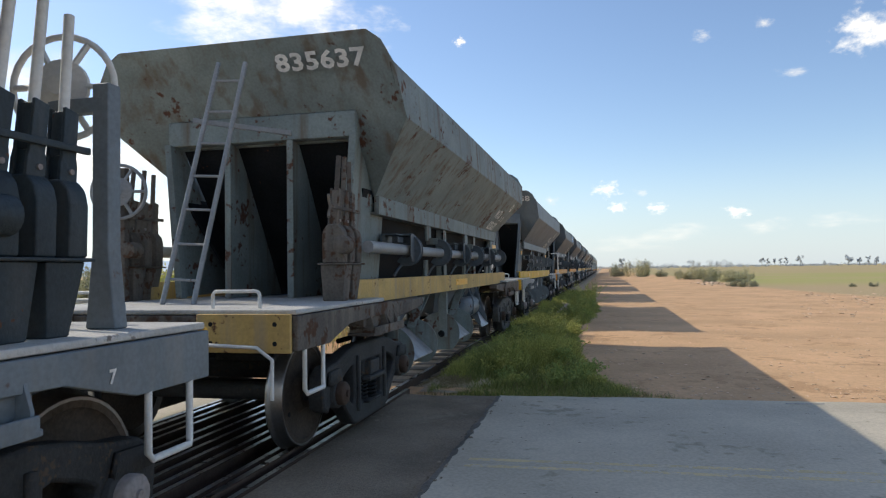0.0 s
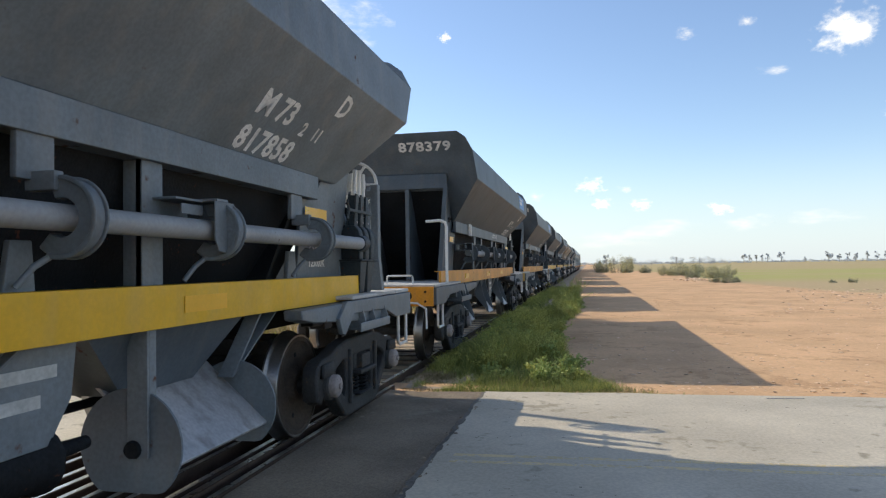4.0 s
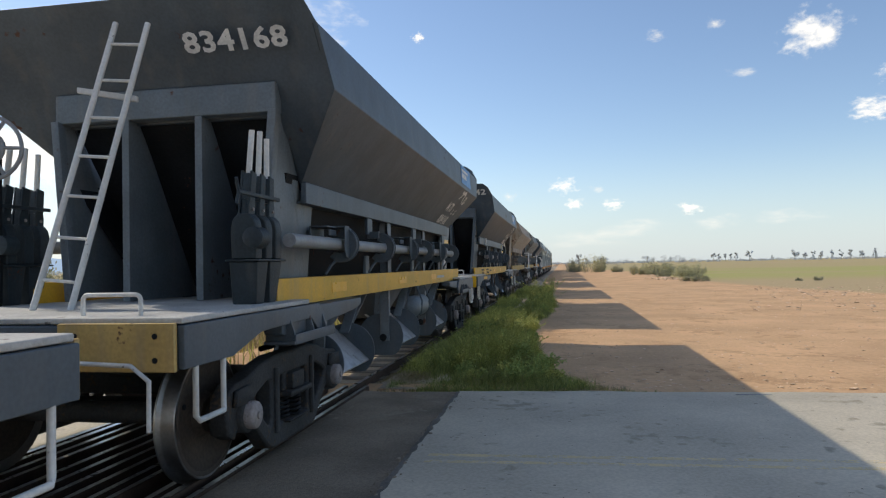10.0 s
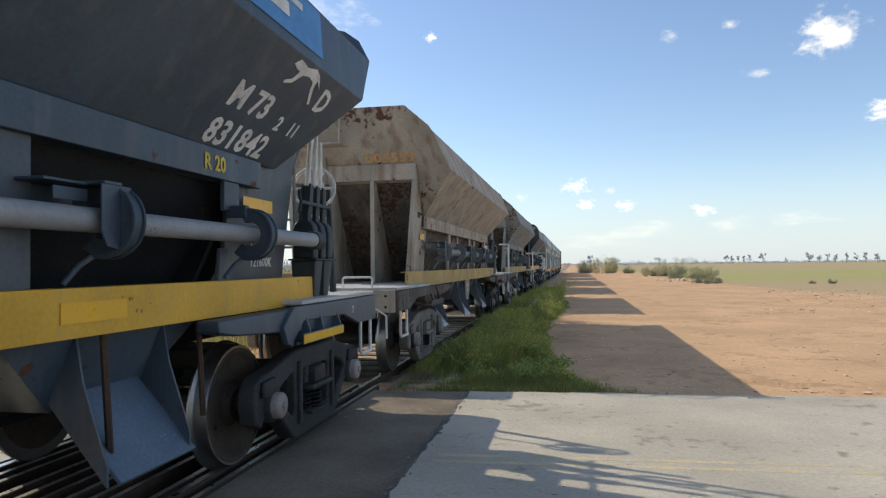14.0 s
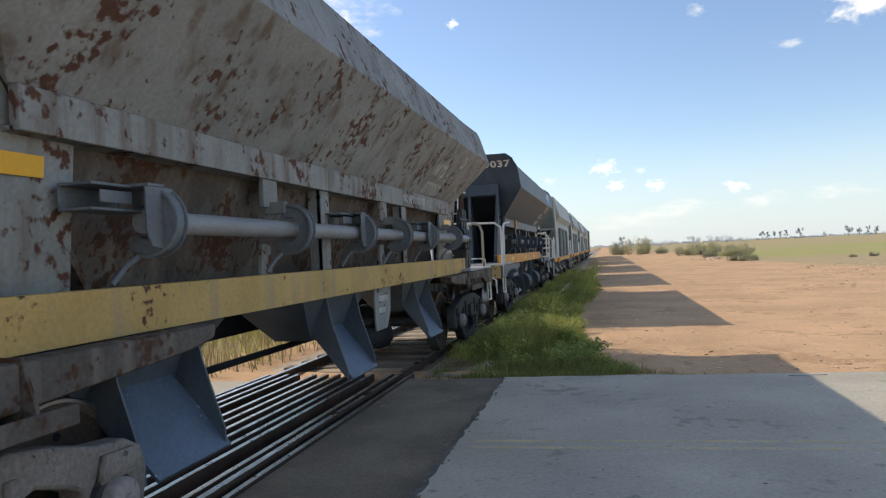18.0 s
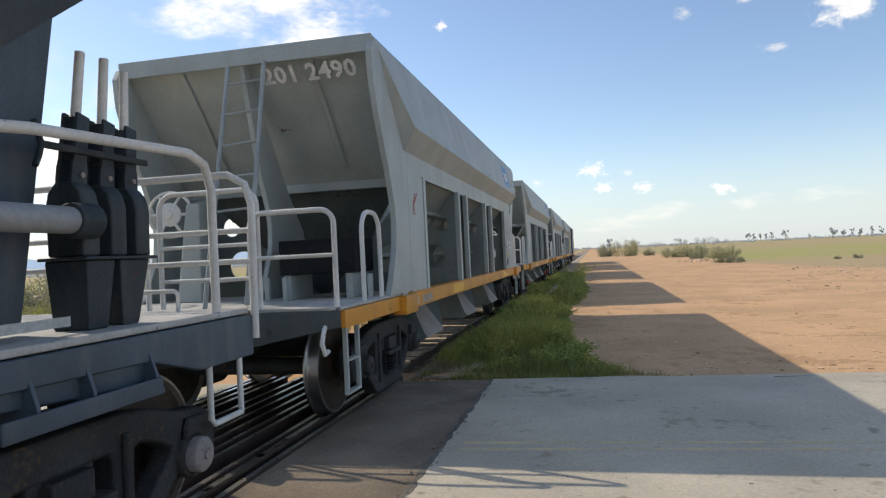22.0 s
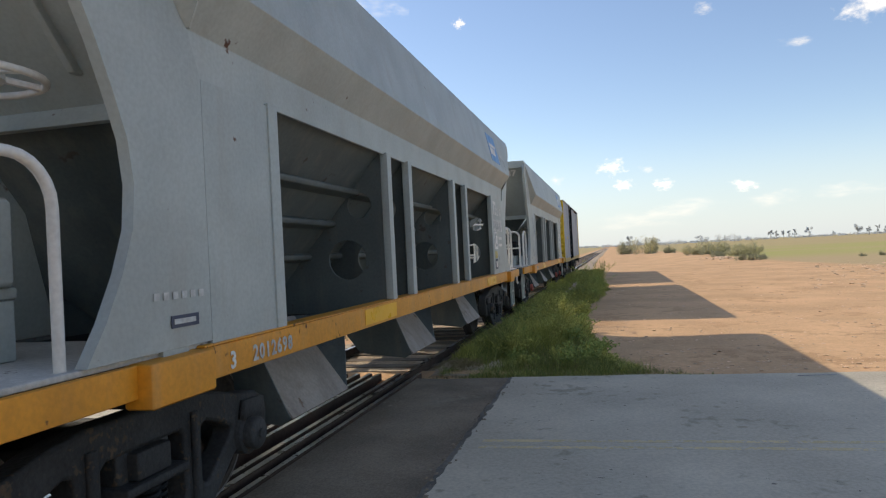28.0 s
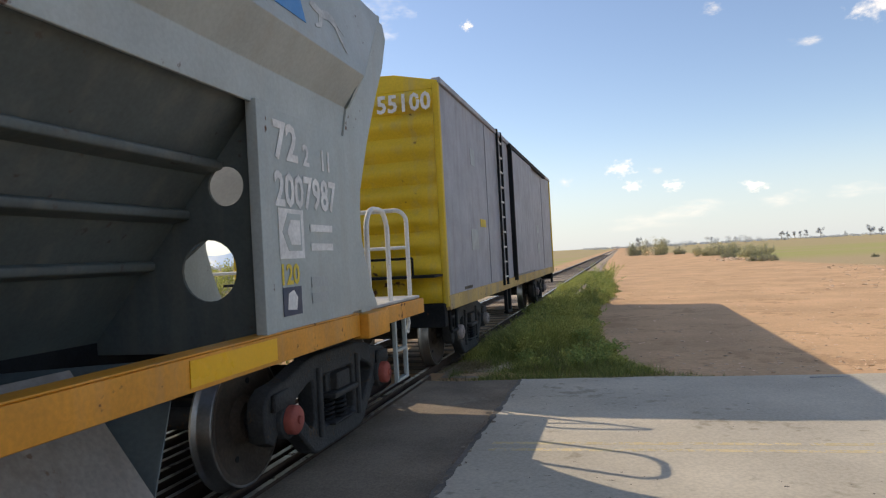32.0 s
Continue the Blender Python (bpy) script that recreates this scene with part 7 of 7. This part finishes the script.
def weed_mesh(seed, h):
    """A branching weed: thin stems with small leaves all along them."""
    random.seed(seed)
    st, lf = Mesh(), Mesh()
    for i in range(26):
        a, ln = random.uniform(0, 6.283), random.uniform(0.5, 1.0) * h
        lean = random.uniform(0.1, 0.9)
        tip = Vector((math.cos(a) * lean * ln, math.sin(a) * lean * ln, ln * (1 - 0.35 * lean)))
        mid = tip * 0.5 + Vector((0, 0, 0.12 * ln))
        st.tube([(0, 0, 0), mid, tip], 0.005, 4)
        for k in range(26):
            f = 0.2 + 0.8 * k / 25
            p = (mid * (2 * f) if f < 0.5 else mid.lerp(tip, 2 * f - 1)) + Vector((random.gauss(0, 0.02), random.gauss(0, 0.02), random.gauss(0, 0.02)))
            d = Vector((random.gauss(0, 1), random.gauss(0, 1), random.gauss(0.3, 0.6))).normalized() * random.uniform(0.025, 0.06)
            s = d.orthogonal().normalized() * 0.014
            lf.add([p, p + d * 0.5 + s, p + d, p + d * 0.5 - s], [(0, 1, 2, 3)])
    return st, lf


random.seed(63)
WEEDS = [(-0.95, 11.3, 0.6), (-0.7, 12.0, 0.55), (-1.4, 12.4, 0.7), (-0.25, 10.1, 0.34), (-1.5, 10.9, 0.55), (-1.1, 14.6, 0.8), (-1.4, 17.5, 0.85), (-0.9, 20.8, 0.95), (-0.75, 23.0, 1.15), (-0.6, 27.0, 1.1), (-1.0, 31.0, 1.4), (-0.5, 34.0, 1.2)]
while len(WEEDS) < 74:
    y = 9.2 + 14 * random.random() ** 1.4
    x = random.uniform(-2.1, float(np.interp(y, VERGE_Y, VERGE_X)) - 0.1)
    if y > road_edge(x) + 0.5 + (0 if x > -1.6 else 0.9):
        WEEDS.append((x, y, (0.28 + 0.34 * random.random()) * (1.0 if y > 10.3 else 0.7)))
for i, (x, y, h) in enumerate(WEEDS):
    st, lf = weed_mesh(40 + i, h)
    w = thing("weed_plant", "bushy yellow-green weed beside the track", "weed", "weeds", pose(x, y, height(x, y) - 0.01))
    tagged(part("stalk_tuft", st.data("stalk_tuft"), "weed", w), kind="stuff")
    tagged(part("foliage", lf.data("foliage", 0, False), ("weed", "weed", "grass", "herb", "herb")[i % 5], w), kind="stuff")


def shrub(x, y, r, material, seed, label, n=3600):
    """A feathery shrub: many thin sprays that rise from one foot, with fine leaves towards their tips."""
    random.seed(seed)
    t = thing("shrub", label, "shrub", "shrubs", pose(x, y, height(x, y) - 0.05))
    st, lf = Mesh(), Mesh()
    lumps = [(random.uniform(0, 6.283), random.uniform(0.1, 1.1) * r, random.uniform(0.4, 1.1) * r) for _ in range(11)]
    for i in range(90):
        a, rr, h = random.choice(lumps)
        a += random.gauss(0, 0.35)
        tip = Vector((math.cos(a) * rr, math.sin(a) * rr, h * random.uniform(0.55, 1.1)))
        foot = Vector((math.cos(a) * rr * 0.85, math.sin(a) * rr * 0.85, 0))
        mid = foot.lerp(tip, 0.5) + Vector((0, 0, 0.08 * h))
        st.tube([foot, mid, tip], 0.007 * r, 4)
        for k in range(n // 90):
            f = 0.02 + 1.03 * random.random() ** 0.85
            p = foot.lerp(tip, f) + Vector((random.gauss(0, 0.13), random.gauss(0, 0.13), random.gauss(0, 0.09))) * r * (0.5 + 0.5 * f)
            p.z = max(p.z, 0.02)
            d = Vector((random.gauss(0, 0.6), random.gauss(0, 0.6), random.gauss(0.8, 0.5))).normalized() * random.uniform(0.05, 0.12) * r
            q = d.orthogonal().normalized() * 0.02 * r
            lf.add([p, p + d * 0.5 + q, p + d, p + d * 0.5 - q], [(0, 1, 2, 3)])
    tagged(part("branch_work", st.data("branch_work"), "bark", t), kind="stuff")
    tagged(part("foliage", lf.data("foliage", 0, False), material, t), kind="stuff")
    return t


SHRUBS = ((5.2, 104, 3.0, "scrub_pale"), (2.2, 118, 2.6, "scrub"), (7.2, 92, 1.3, "scrub"), (7.9, 71, 1.3, "scrub_pale"), (9.4, 74, 1.7, "scrub_pale"), (10.6, 76, 1.8, "scrub_pale"), (9.0, 64, 1.0, "scrub"), (11.2, 66, 1.5, "scrub_pale"), (12.4, 70, 1.6, "scrub_pale"), (10.1, 54, 0.75, "scrub"), (9.4, 54.5, 0.7, "scrub"), (11.0, 55.5, 0.6, "scrub"), (14.0, 80, 1.6, "scrub_pale"), (16.5, 88, 1.4, "scrub_pale"), (8.4, 80, 1.2, "scrub"), (13.1, 90, 1.7, "scrub"), (18.6, 54, 0.5, "scrub"), (17.2, 54, 0.4, "scrub"), (16.6, 31.5, 0.62, "scrub_pale"), (17.6, 32.4, 0.5, "scrub_pale"),
          (-14, 20, 1.3, "scrub"), (-18, 26, 1.6, "weed"), (-11, 27, 1.0, "scrub"), (-22, 22, 1.7, "scrub"), (-26, 30, 2.0, "scrub"), (-17, 38, 1.9, "scrub"), (-30, 44, 2.4, "weed"), (-9, 17.5, 0.7, "weed"), (-12.5, 15.2, 1.0, "scrub"))
for i, (x, y, r, mt) in enumerate(SHRUBS):
    shrub(x, y, r * (0.72 if x > 0 else 1.0), mt, 100 + i, "olive-green roadside shrub on bare earth" if x > 0 else "olive scrub bush beyond the track")


def tree(x, y, h, seed, spread, label, tall=True):
    random.seed(seed)
    t = thing("tree", label, "tree", "trees on the horizon", pose(x, y, height(x, y) - 0.1))
    tk, lf = Mesh(), Mesh()
    lean = random.uniform(-0.05, 0.05) * h
    tk.tube([(0, 0, 0), (lean * 0.5, 0, h * 0.45), (lean, 0, h * 0.85)], 0.02 * h, 6)
    for i in range(7):
        a = random.uniform(0, 6.283)
        z = h * (random.uniform(0.38, 0.95) if tall else random.uniform(0.25, 0.85))
        c = (lean + math.cos(a) * spread * random.uniform(0.2, 0.8), math.sin(a) * spread * 0.6, z)
        tk.tube([(lean * 0.6, 0, z - 0.18 * h), c], 0.006 * h, 4)
        leaf_cloud(lf, c, spread * random.uniform(0.3, 0.5), 90, 0.04 * h, 1.25 if tall else 0.7)
    part("trunk", tk.data("trunk"), "bark", t)
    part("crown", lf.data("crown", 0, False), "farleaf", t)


def polar(az, d):
    return (-math.sin(radians(az)) * d, math.cos(radians(az)) * d)


for i, (az, d, h, sp) in enumerate(((-1.4, 420, 8.5, 2.6), (-2.1, 430, 5, 3), (-11.8, 640, 9.5, 3.2), (-12.25, 650, 8.5, 2), (-12.7, 650, 8.5, 2), (-13.1, 655, 8.5, 2), (-13.45, 640, 9.0, 2.4), (-14.4, 620, 9.5, 4), (-17.5, 610, 10.5, 5), (-18.2, 620, 9, 2.4), (-18.7, 615, 8.5, 2), (-19.2, 620, 8.5, 2.2), (-19.9, 620, 9, 2.2), (-20.5, 615, 9, 2.2), (-21.1, 620, 9, 2.6), (-21.8, 610, 9.5, 3), (-22.6, 610, 9, 3), (-23.4, 620, 9.5, 4), (-16.0, 630, 5, 2.5), (-24.5, 600, 10, 5))):
    tree(*polar(az, d), h * 0.88, 300 + i, sp * 0.8, "distant slender tree on the horizon", True)
for i, (az, d, h, sp) in enumerate(((-6.9, 380, 5.2, 4), (-8.6, 400, 5.0, 5), (-9.3, 410, 4.6, 4.5), (-3.4, 330, 4.6, 3.5), (-5.0, 360, 3.5, 4), (-10.5, 420, 3.2, 4), (-4.2, 340, 3.4, 4.5))):
    tree(*polar(az, d), h, 400 + i, sp, "distant rounded tree on the horizon", False)
# low dark tree belts far off, on both sides
for name, a0, a1, d, h in (("woods", -34, 3, 760, 3.2), ("woods", 20, 62, 520, 4.5)):
    random.seed(9)
    m = Mesh()
    for i in range(420):
        az = random.uniform(a0, a1)
        x, y = polar(az, d * random.uniform(0.95, 1.1))
        leaf_cloud(m, (x, y, h * random.uniform(0.1, 0.5)), h * random.uniform(0.5, 1.0), 12, 0.9, 0.6)
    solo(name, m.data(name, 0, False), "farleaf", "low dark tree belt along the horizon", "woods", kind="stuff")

# clods and stones on the earth
random.seed(21)
m = Mesh()
ICO = [(0, 0, 1), (0.89, 0, 0.45), (0.28, 0.85, 0.45), (-0.72, 0.53, 0.45), (-0.72, -0.53, 0.45), (0.28, -0.85, 0.45), (0.72, 0.53, -0.45), (-0.28, 0.85, -0.45), (-0.89, 0, -0.45), (-0.28, -0.85, -0.45), (0.72, -0.53, -0.45), (0, 0, -1)]
ICF = [(0, 1, 2), (0, 2, 3), (0, 3, 4), (0, 4, 5), (0, 5, 1), (1, 6, 2), (2, 7, 3), (3, 8, 4), (4, 9, 5), (5, 10, 1), (2, 6, 7), (3, 7, 8), (4, 8, 9), (5, 9, 10), (1, 10, 6), (11, 7, 6), (11, 8, 7), (11, 9, 8), (11, 10, 9), (11, 6, 10)]


def clod(m, x, y, r):
    z = height(x, y)
    k = [random.uniform(0.65, 1.25) for _ in ICO]
    m.add([(x + a * r * q * 1.3, y + b * r * q, z + c * r * q * 0.42 + r * 0.12) for (a, b, c), q in zip(ICO, k)], ICF)


for i in range(4200):
    y = 9.0 + 42 * random.random() ** 1.7
    x = random.uniform(-0.3, 2.0 + y * 0.75)
    clod(m, x, y, 0.007 + 0.026 * random.random() ** 4)
for i in range(420):
    az, d = random.uniform(-27, -14.0), random.uniform(24, 46)
    x, y = polar(az + random.gauss(0, 0.6), d)
    clod(m, x, y, 0.02 + 0.075 * random.random() ** 3)
for i in range(70):
    clod(m, random.gauss(8.6, 0.8), random.gauss(59, 2), 0.05 + 0.16 * random.random() ** 2)
solo("stones", m.data("stones"), "stone", "pale stones and clods strewn over the earth", "stones", kind="stuff")

# ---- distance: hills and clouds ----
v, f = [], []
for i in range(121):
    az = 20 + 60 * i / 120
    x, y = polar(az, 4000)
    z = 75 + 62 * noise.noise(Vector((az * 0.12, 0, 2))) + 22 * noise.noise(Vector((az * 0.5, 0, 5)))
    z *= min(1, (az - 20) / 12)
    v += [(x, y, -20), (x, y, max(z, 0) + 4)]
f = [(2 * i, 2 * i + 2, 2 * i + 3, 2 * i + 1) for i in range(120)]
# hills: haze of the distance painted by blue colour and a glow
hm = bpy.data.materials.new("haze_glow_hills")
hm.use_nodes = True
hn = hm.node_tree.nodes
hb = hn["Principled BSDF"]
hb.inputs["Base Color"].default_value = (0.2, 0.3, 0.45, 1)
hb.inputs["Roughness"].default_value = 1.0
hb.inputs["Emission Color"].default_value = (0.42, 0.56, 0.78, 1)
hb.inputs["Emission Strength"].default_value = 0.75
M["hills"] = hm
solo("backdrop", Mesh().add(v, f).data("backdrop"), "hills", "blue mountains on the horizon, glowing to paint haze", "mountains", kind="structure")


def cloud_mat(name, seed, cut, soft, strength):
    """Ragged white vapour that glows: an uneven mask of noise that thins towards the rim."""
    m = bpy.data.materials.new(name)
    m.use_nodes = True
    nt = m.node_tree
    n, link = nt.nodes, nt.links.new
    for x in list(n):
        if x.type == "BSDF_PRINCIPLED":
            n.remove(x)
    coord = n.new("ShaderNodeTexCoord")
    info = n.new("ShaderNodeObjectInfo")
    off = n.new("ShaderNodeVectorMath")
    off.operation = "ADD"
    link(coord.outputs["Object"], off.inputs[0])
    sc = n.new("ShaderNodeVectorMath")
    sc.operation = "SCALE"
    sc.inputs[0].default_value = (13, 29, 7)
    link(info.outputs["Random"], sc.inputs["Scale"])
    link(sc.outputs[0], off.inputs[1])
    tx = n.new("ShaderNodeTexNoise")
    tx.inputs["Scale"].default_value, tx.inputs["Detail"].default_value, tx.inputs["Roughness"].default_value = seed, 9, 0.62
    link(off.outputs[0], tx.inputs["Vector"])
    ln = n.new("ShaderNodeVectorMath")
    ln.operation = "LENGTH"
    link(coord.outputs["Object"], ln.inputs[0])
    sub = n.new("ShaderNodeMath")
    sub.operation = "MULTIPLY_ADD"
    link(ln.outputs["Value"], sub.inputs[0])
    sub.inputs[1].default_value = -0.42
    link(tx.outputs["Fac"], sub.inputs[2])
    r = n.new("ShaderNodeMapRange")
    r.interpolation_type = "SMOOTHSTEP"
    r.inputs["From Min"].default_value, r.inputs["From Max"].default_value = cut, cut + soft
    link(sub.outputs[0], r.inputs["Value"])
    em = n.new("ShaderNodeEmission")
    em.inputs[0].default_value = (1, 1, 1, 1)
    em.inputs[1].default_value = strength
    tr = n.new("ShaderNodeBsdfTransparent")
    mx = n.new("ShaderNodeMixShader")
    link(r.outputs[0], mx.inputs[0])
    link(tr.outputs[0], mx.inputs[1])
    link(em.outputs[0], mx.inputs[2])
    link(mx.outputs[0], n["Material Output"].inputs["Surface"])
    return m


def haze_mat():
    """Glowing pale blue veil that paints haze over the horizon, thinning upwards."""
    m = bpy.data.materials.new("painted_horizon_haze")
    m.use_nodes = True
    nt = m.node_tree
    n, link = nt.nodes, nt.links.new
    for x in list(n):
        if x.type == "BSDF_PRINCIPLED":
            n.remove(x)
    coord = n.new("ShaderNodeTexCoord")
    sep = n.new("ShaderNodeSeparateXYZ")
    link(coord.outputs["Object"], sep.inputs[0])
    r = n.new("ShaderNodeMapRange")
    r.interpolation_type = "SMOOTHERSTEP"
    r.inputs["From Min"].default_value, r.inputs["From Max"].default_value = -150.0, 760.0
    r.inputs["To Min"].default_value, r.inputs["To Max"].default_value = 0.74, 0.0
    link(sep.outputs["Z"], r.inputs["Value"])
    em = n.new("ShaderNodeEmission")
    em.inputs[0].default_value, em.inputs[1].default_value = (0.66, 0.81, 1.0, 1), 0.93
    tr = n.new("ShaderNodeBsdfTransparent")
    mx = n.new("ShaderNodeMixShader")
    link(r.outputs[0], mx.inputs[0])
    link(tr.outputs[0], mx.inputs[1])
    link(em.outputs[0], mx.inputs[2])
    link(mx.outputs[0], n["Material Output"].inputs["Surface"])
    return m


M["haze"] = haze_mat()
# emissive ring added to whiten the low sky like haze
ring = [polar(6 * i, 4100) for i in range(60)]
solo("backdrop", Mesh().add([(x, y, z) for x, y in ring for z in (-25, 920)], [(2 * i, 2 * ((i + 1) % 60), 2 * ((i + 1) % 60) + 1, 2 * i + 1) for i in range(60)]).data("backdrop", 0, True), "haze", "glowing ring that paints pale haze low over the horizon", "haze", kind="structure")
M["cloud"] = cloud_mat("white_cloud", 1.9, 0.16, 0.38, 1.22)
M["wisp"] = cloud_mat("thin_cloud", 1.3, 0.16, 0.75, 1.08)
CLOUD = Mesh().add([(-1, -1, 0), (1, -1, 0), (1, 1, 0), (-1, 1, 0)], [(0, 1, 2, 3)]).data("cloud")
random.seed(77)
# glowing clouds added out of view as white fill light
FILL_CLOUDS = tuple((random.uniform(62, 322), 8 + 52 * random.random() ** 1.3, random.uniform(12, 24), random.uniform(6, 13), "cloud" if i % 3 else "wisp") for i in range(34))
for az, el, w, h, mt in FILL_CLOUDS + ((26.5, 20.5, 15, 7, "cloud"), (22, 18, 7, 3.4, "cloud"), (31, 23, 10, 4.5, "wisp"), (33, 5.5, 16, 8, "cloud"), (11.6, 18.7, 1.0, 0.8, "cloud"), (-19.2, 16.4, 4.2, 2.8, "cloud"), (-14.2, 14.2, 2.2, 0.7, "wisp"), (-8, 17.7, 1.5, 0.8, "wisp"), (-12.4, 18.0, 1.4, 0.8, "wisp"),
                         (-0.4, 6.4, 2.2, 1.2, "cloud"), (-1.2, 4.9, 1.5, 0.9, "cloud"), (-4.3, 4.7, 1.7, 0.9, "cloud"), (-3, 6.0, 1.2, 0.6, "wisp"), (-10.2, 4.2, 2.0, 0.9, "cloud"), (-12, 3.0, 3.5, 1.2, "wisp"), (-6, 2.6, 5, 1.4, "wisp"), (-17, 3.2, 4.5, 1.2, "wisp"), (-2, 2.0, 7, 1.6, "wisp"), (4.2, 5.6, 1.3, 0.8, "wisp"), (-23, 10.5, 3.5, 1.6, "cloud"), (-24.6, 12.8, 2.6, 1.6, "cloud"), (-26, 7, 4, 1.4, "wisp"),
                         (41, 8.5, 11, 5.5, "cloud"), (36, 4.5, 11, 3.6, "wisp"), (45, 14, 9, 4.5, "wisp"), (38, 13.0, 5, 2.2, "wisp"), (33, 25, 6, 3, "wisp")):
    d = 3300.0
    c = Vector((*polar(az, d * math.cos(radians(el))), d * math.sin(radians(el))))
    ob = solo("cloud", CLOUD, mt, "glowing card of ragged white cumulus cloud in a blue sky" if mt == "cloud" else "glowing card of thin white cloud veil", "cloud", "clouds", "structure", at=look(c, (0, 0, 1.5)) @ Matrix.Diagonal((d * math.tan(radians(w / 2)) * 1.35, d * math.tan(radians(h / 2)) * 1.5, d * 0.03, 1)))


# ---- what moves ----
def motions():
    times = [2.0 * i for i in range(17)]
    for u, wg in TRAIN:
        walk(wg, [(t, pose(TRACK, u - SPEED * t, 0)) for t in times])
    turn = math.degrees(SPEED / WHEEL_R)
    spins = [0.1 * i for i in range(321)]
    for ax, y in WHEELSETS:
        walk(ax, [(t, pose(0, y, WHEEL_R, turn * t, 0, 0)) for t in spins])


motions()
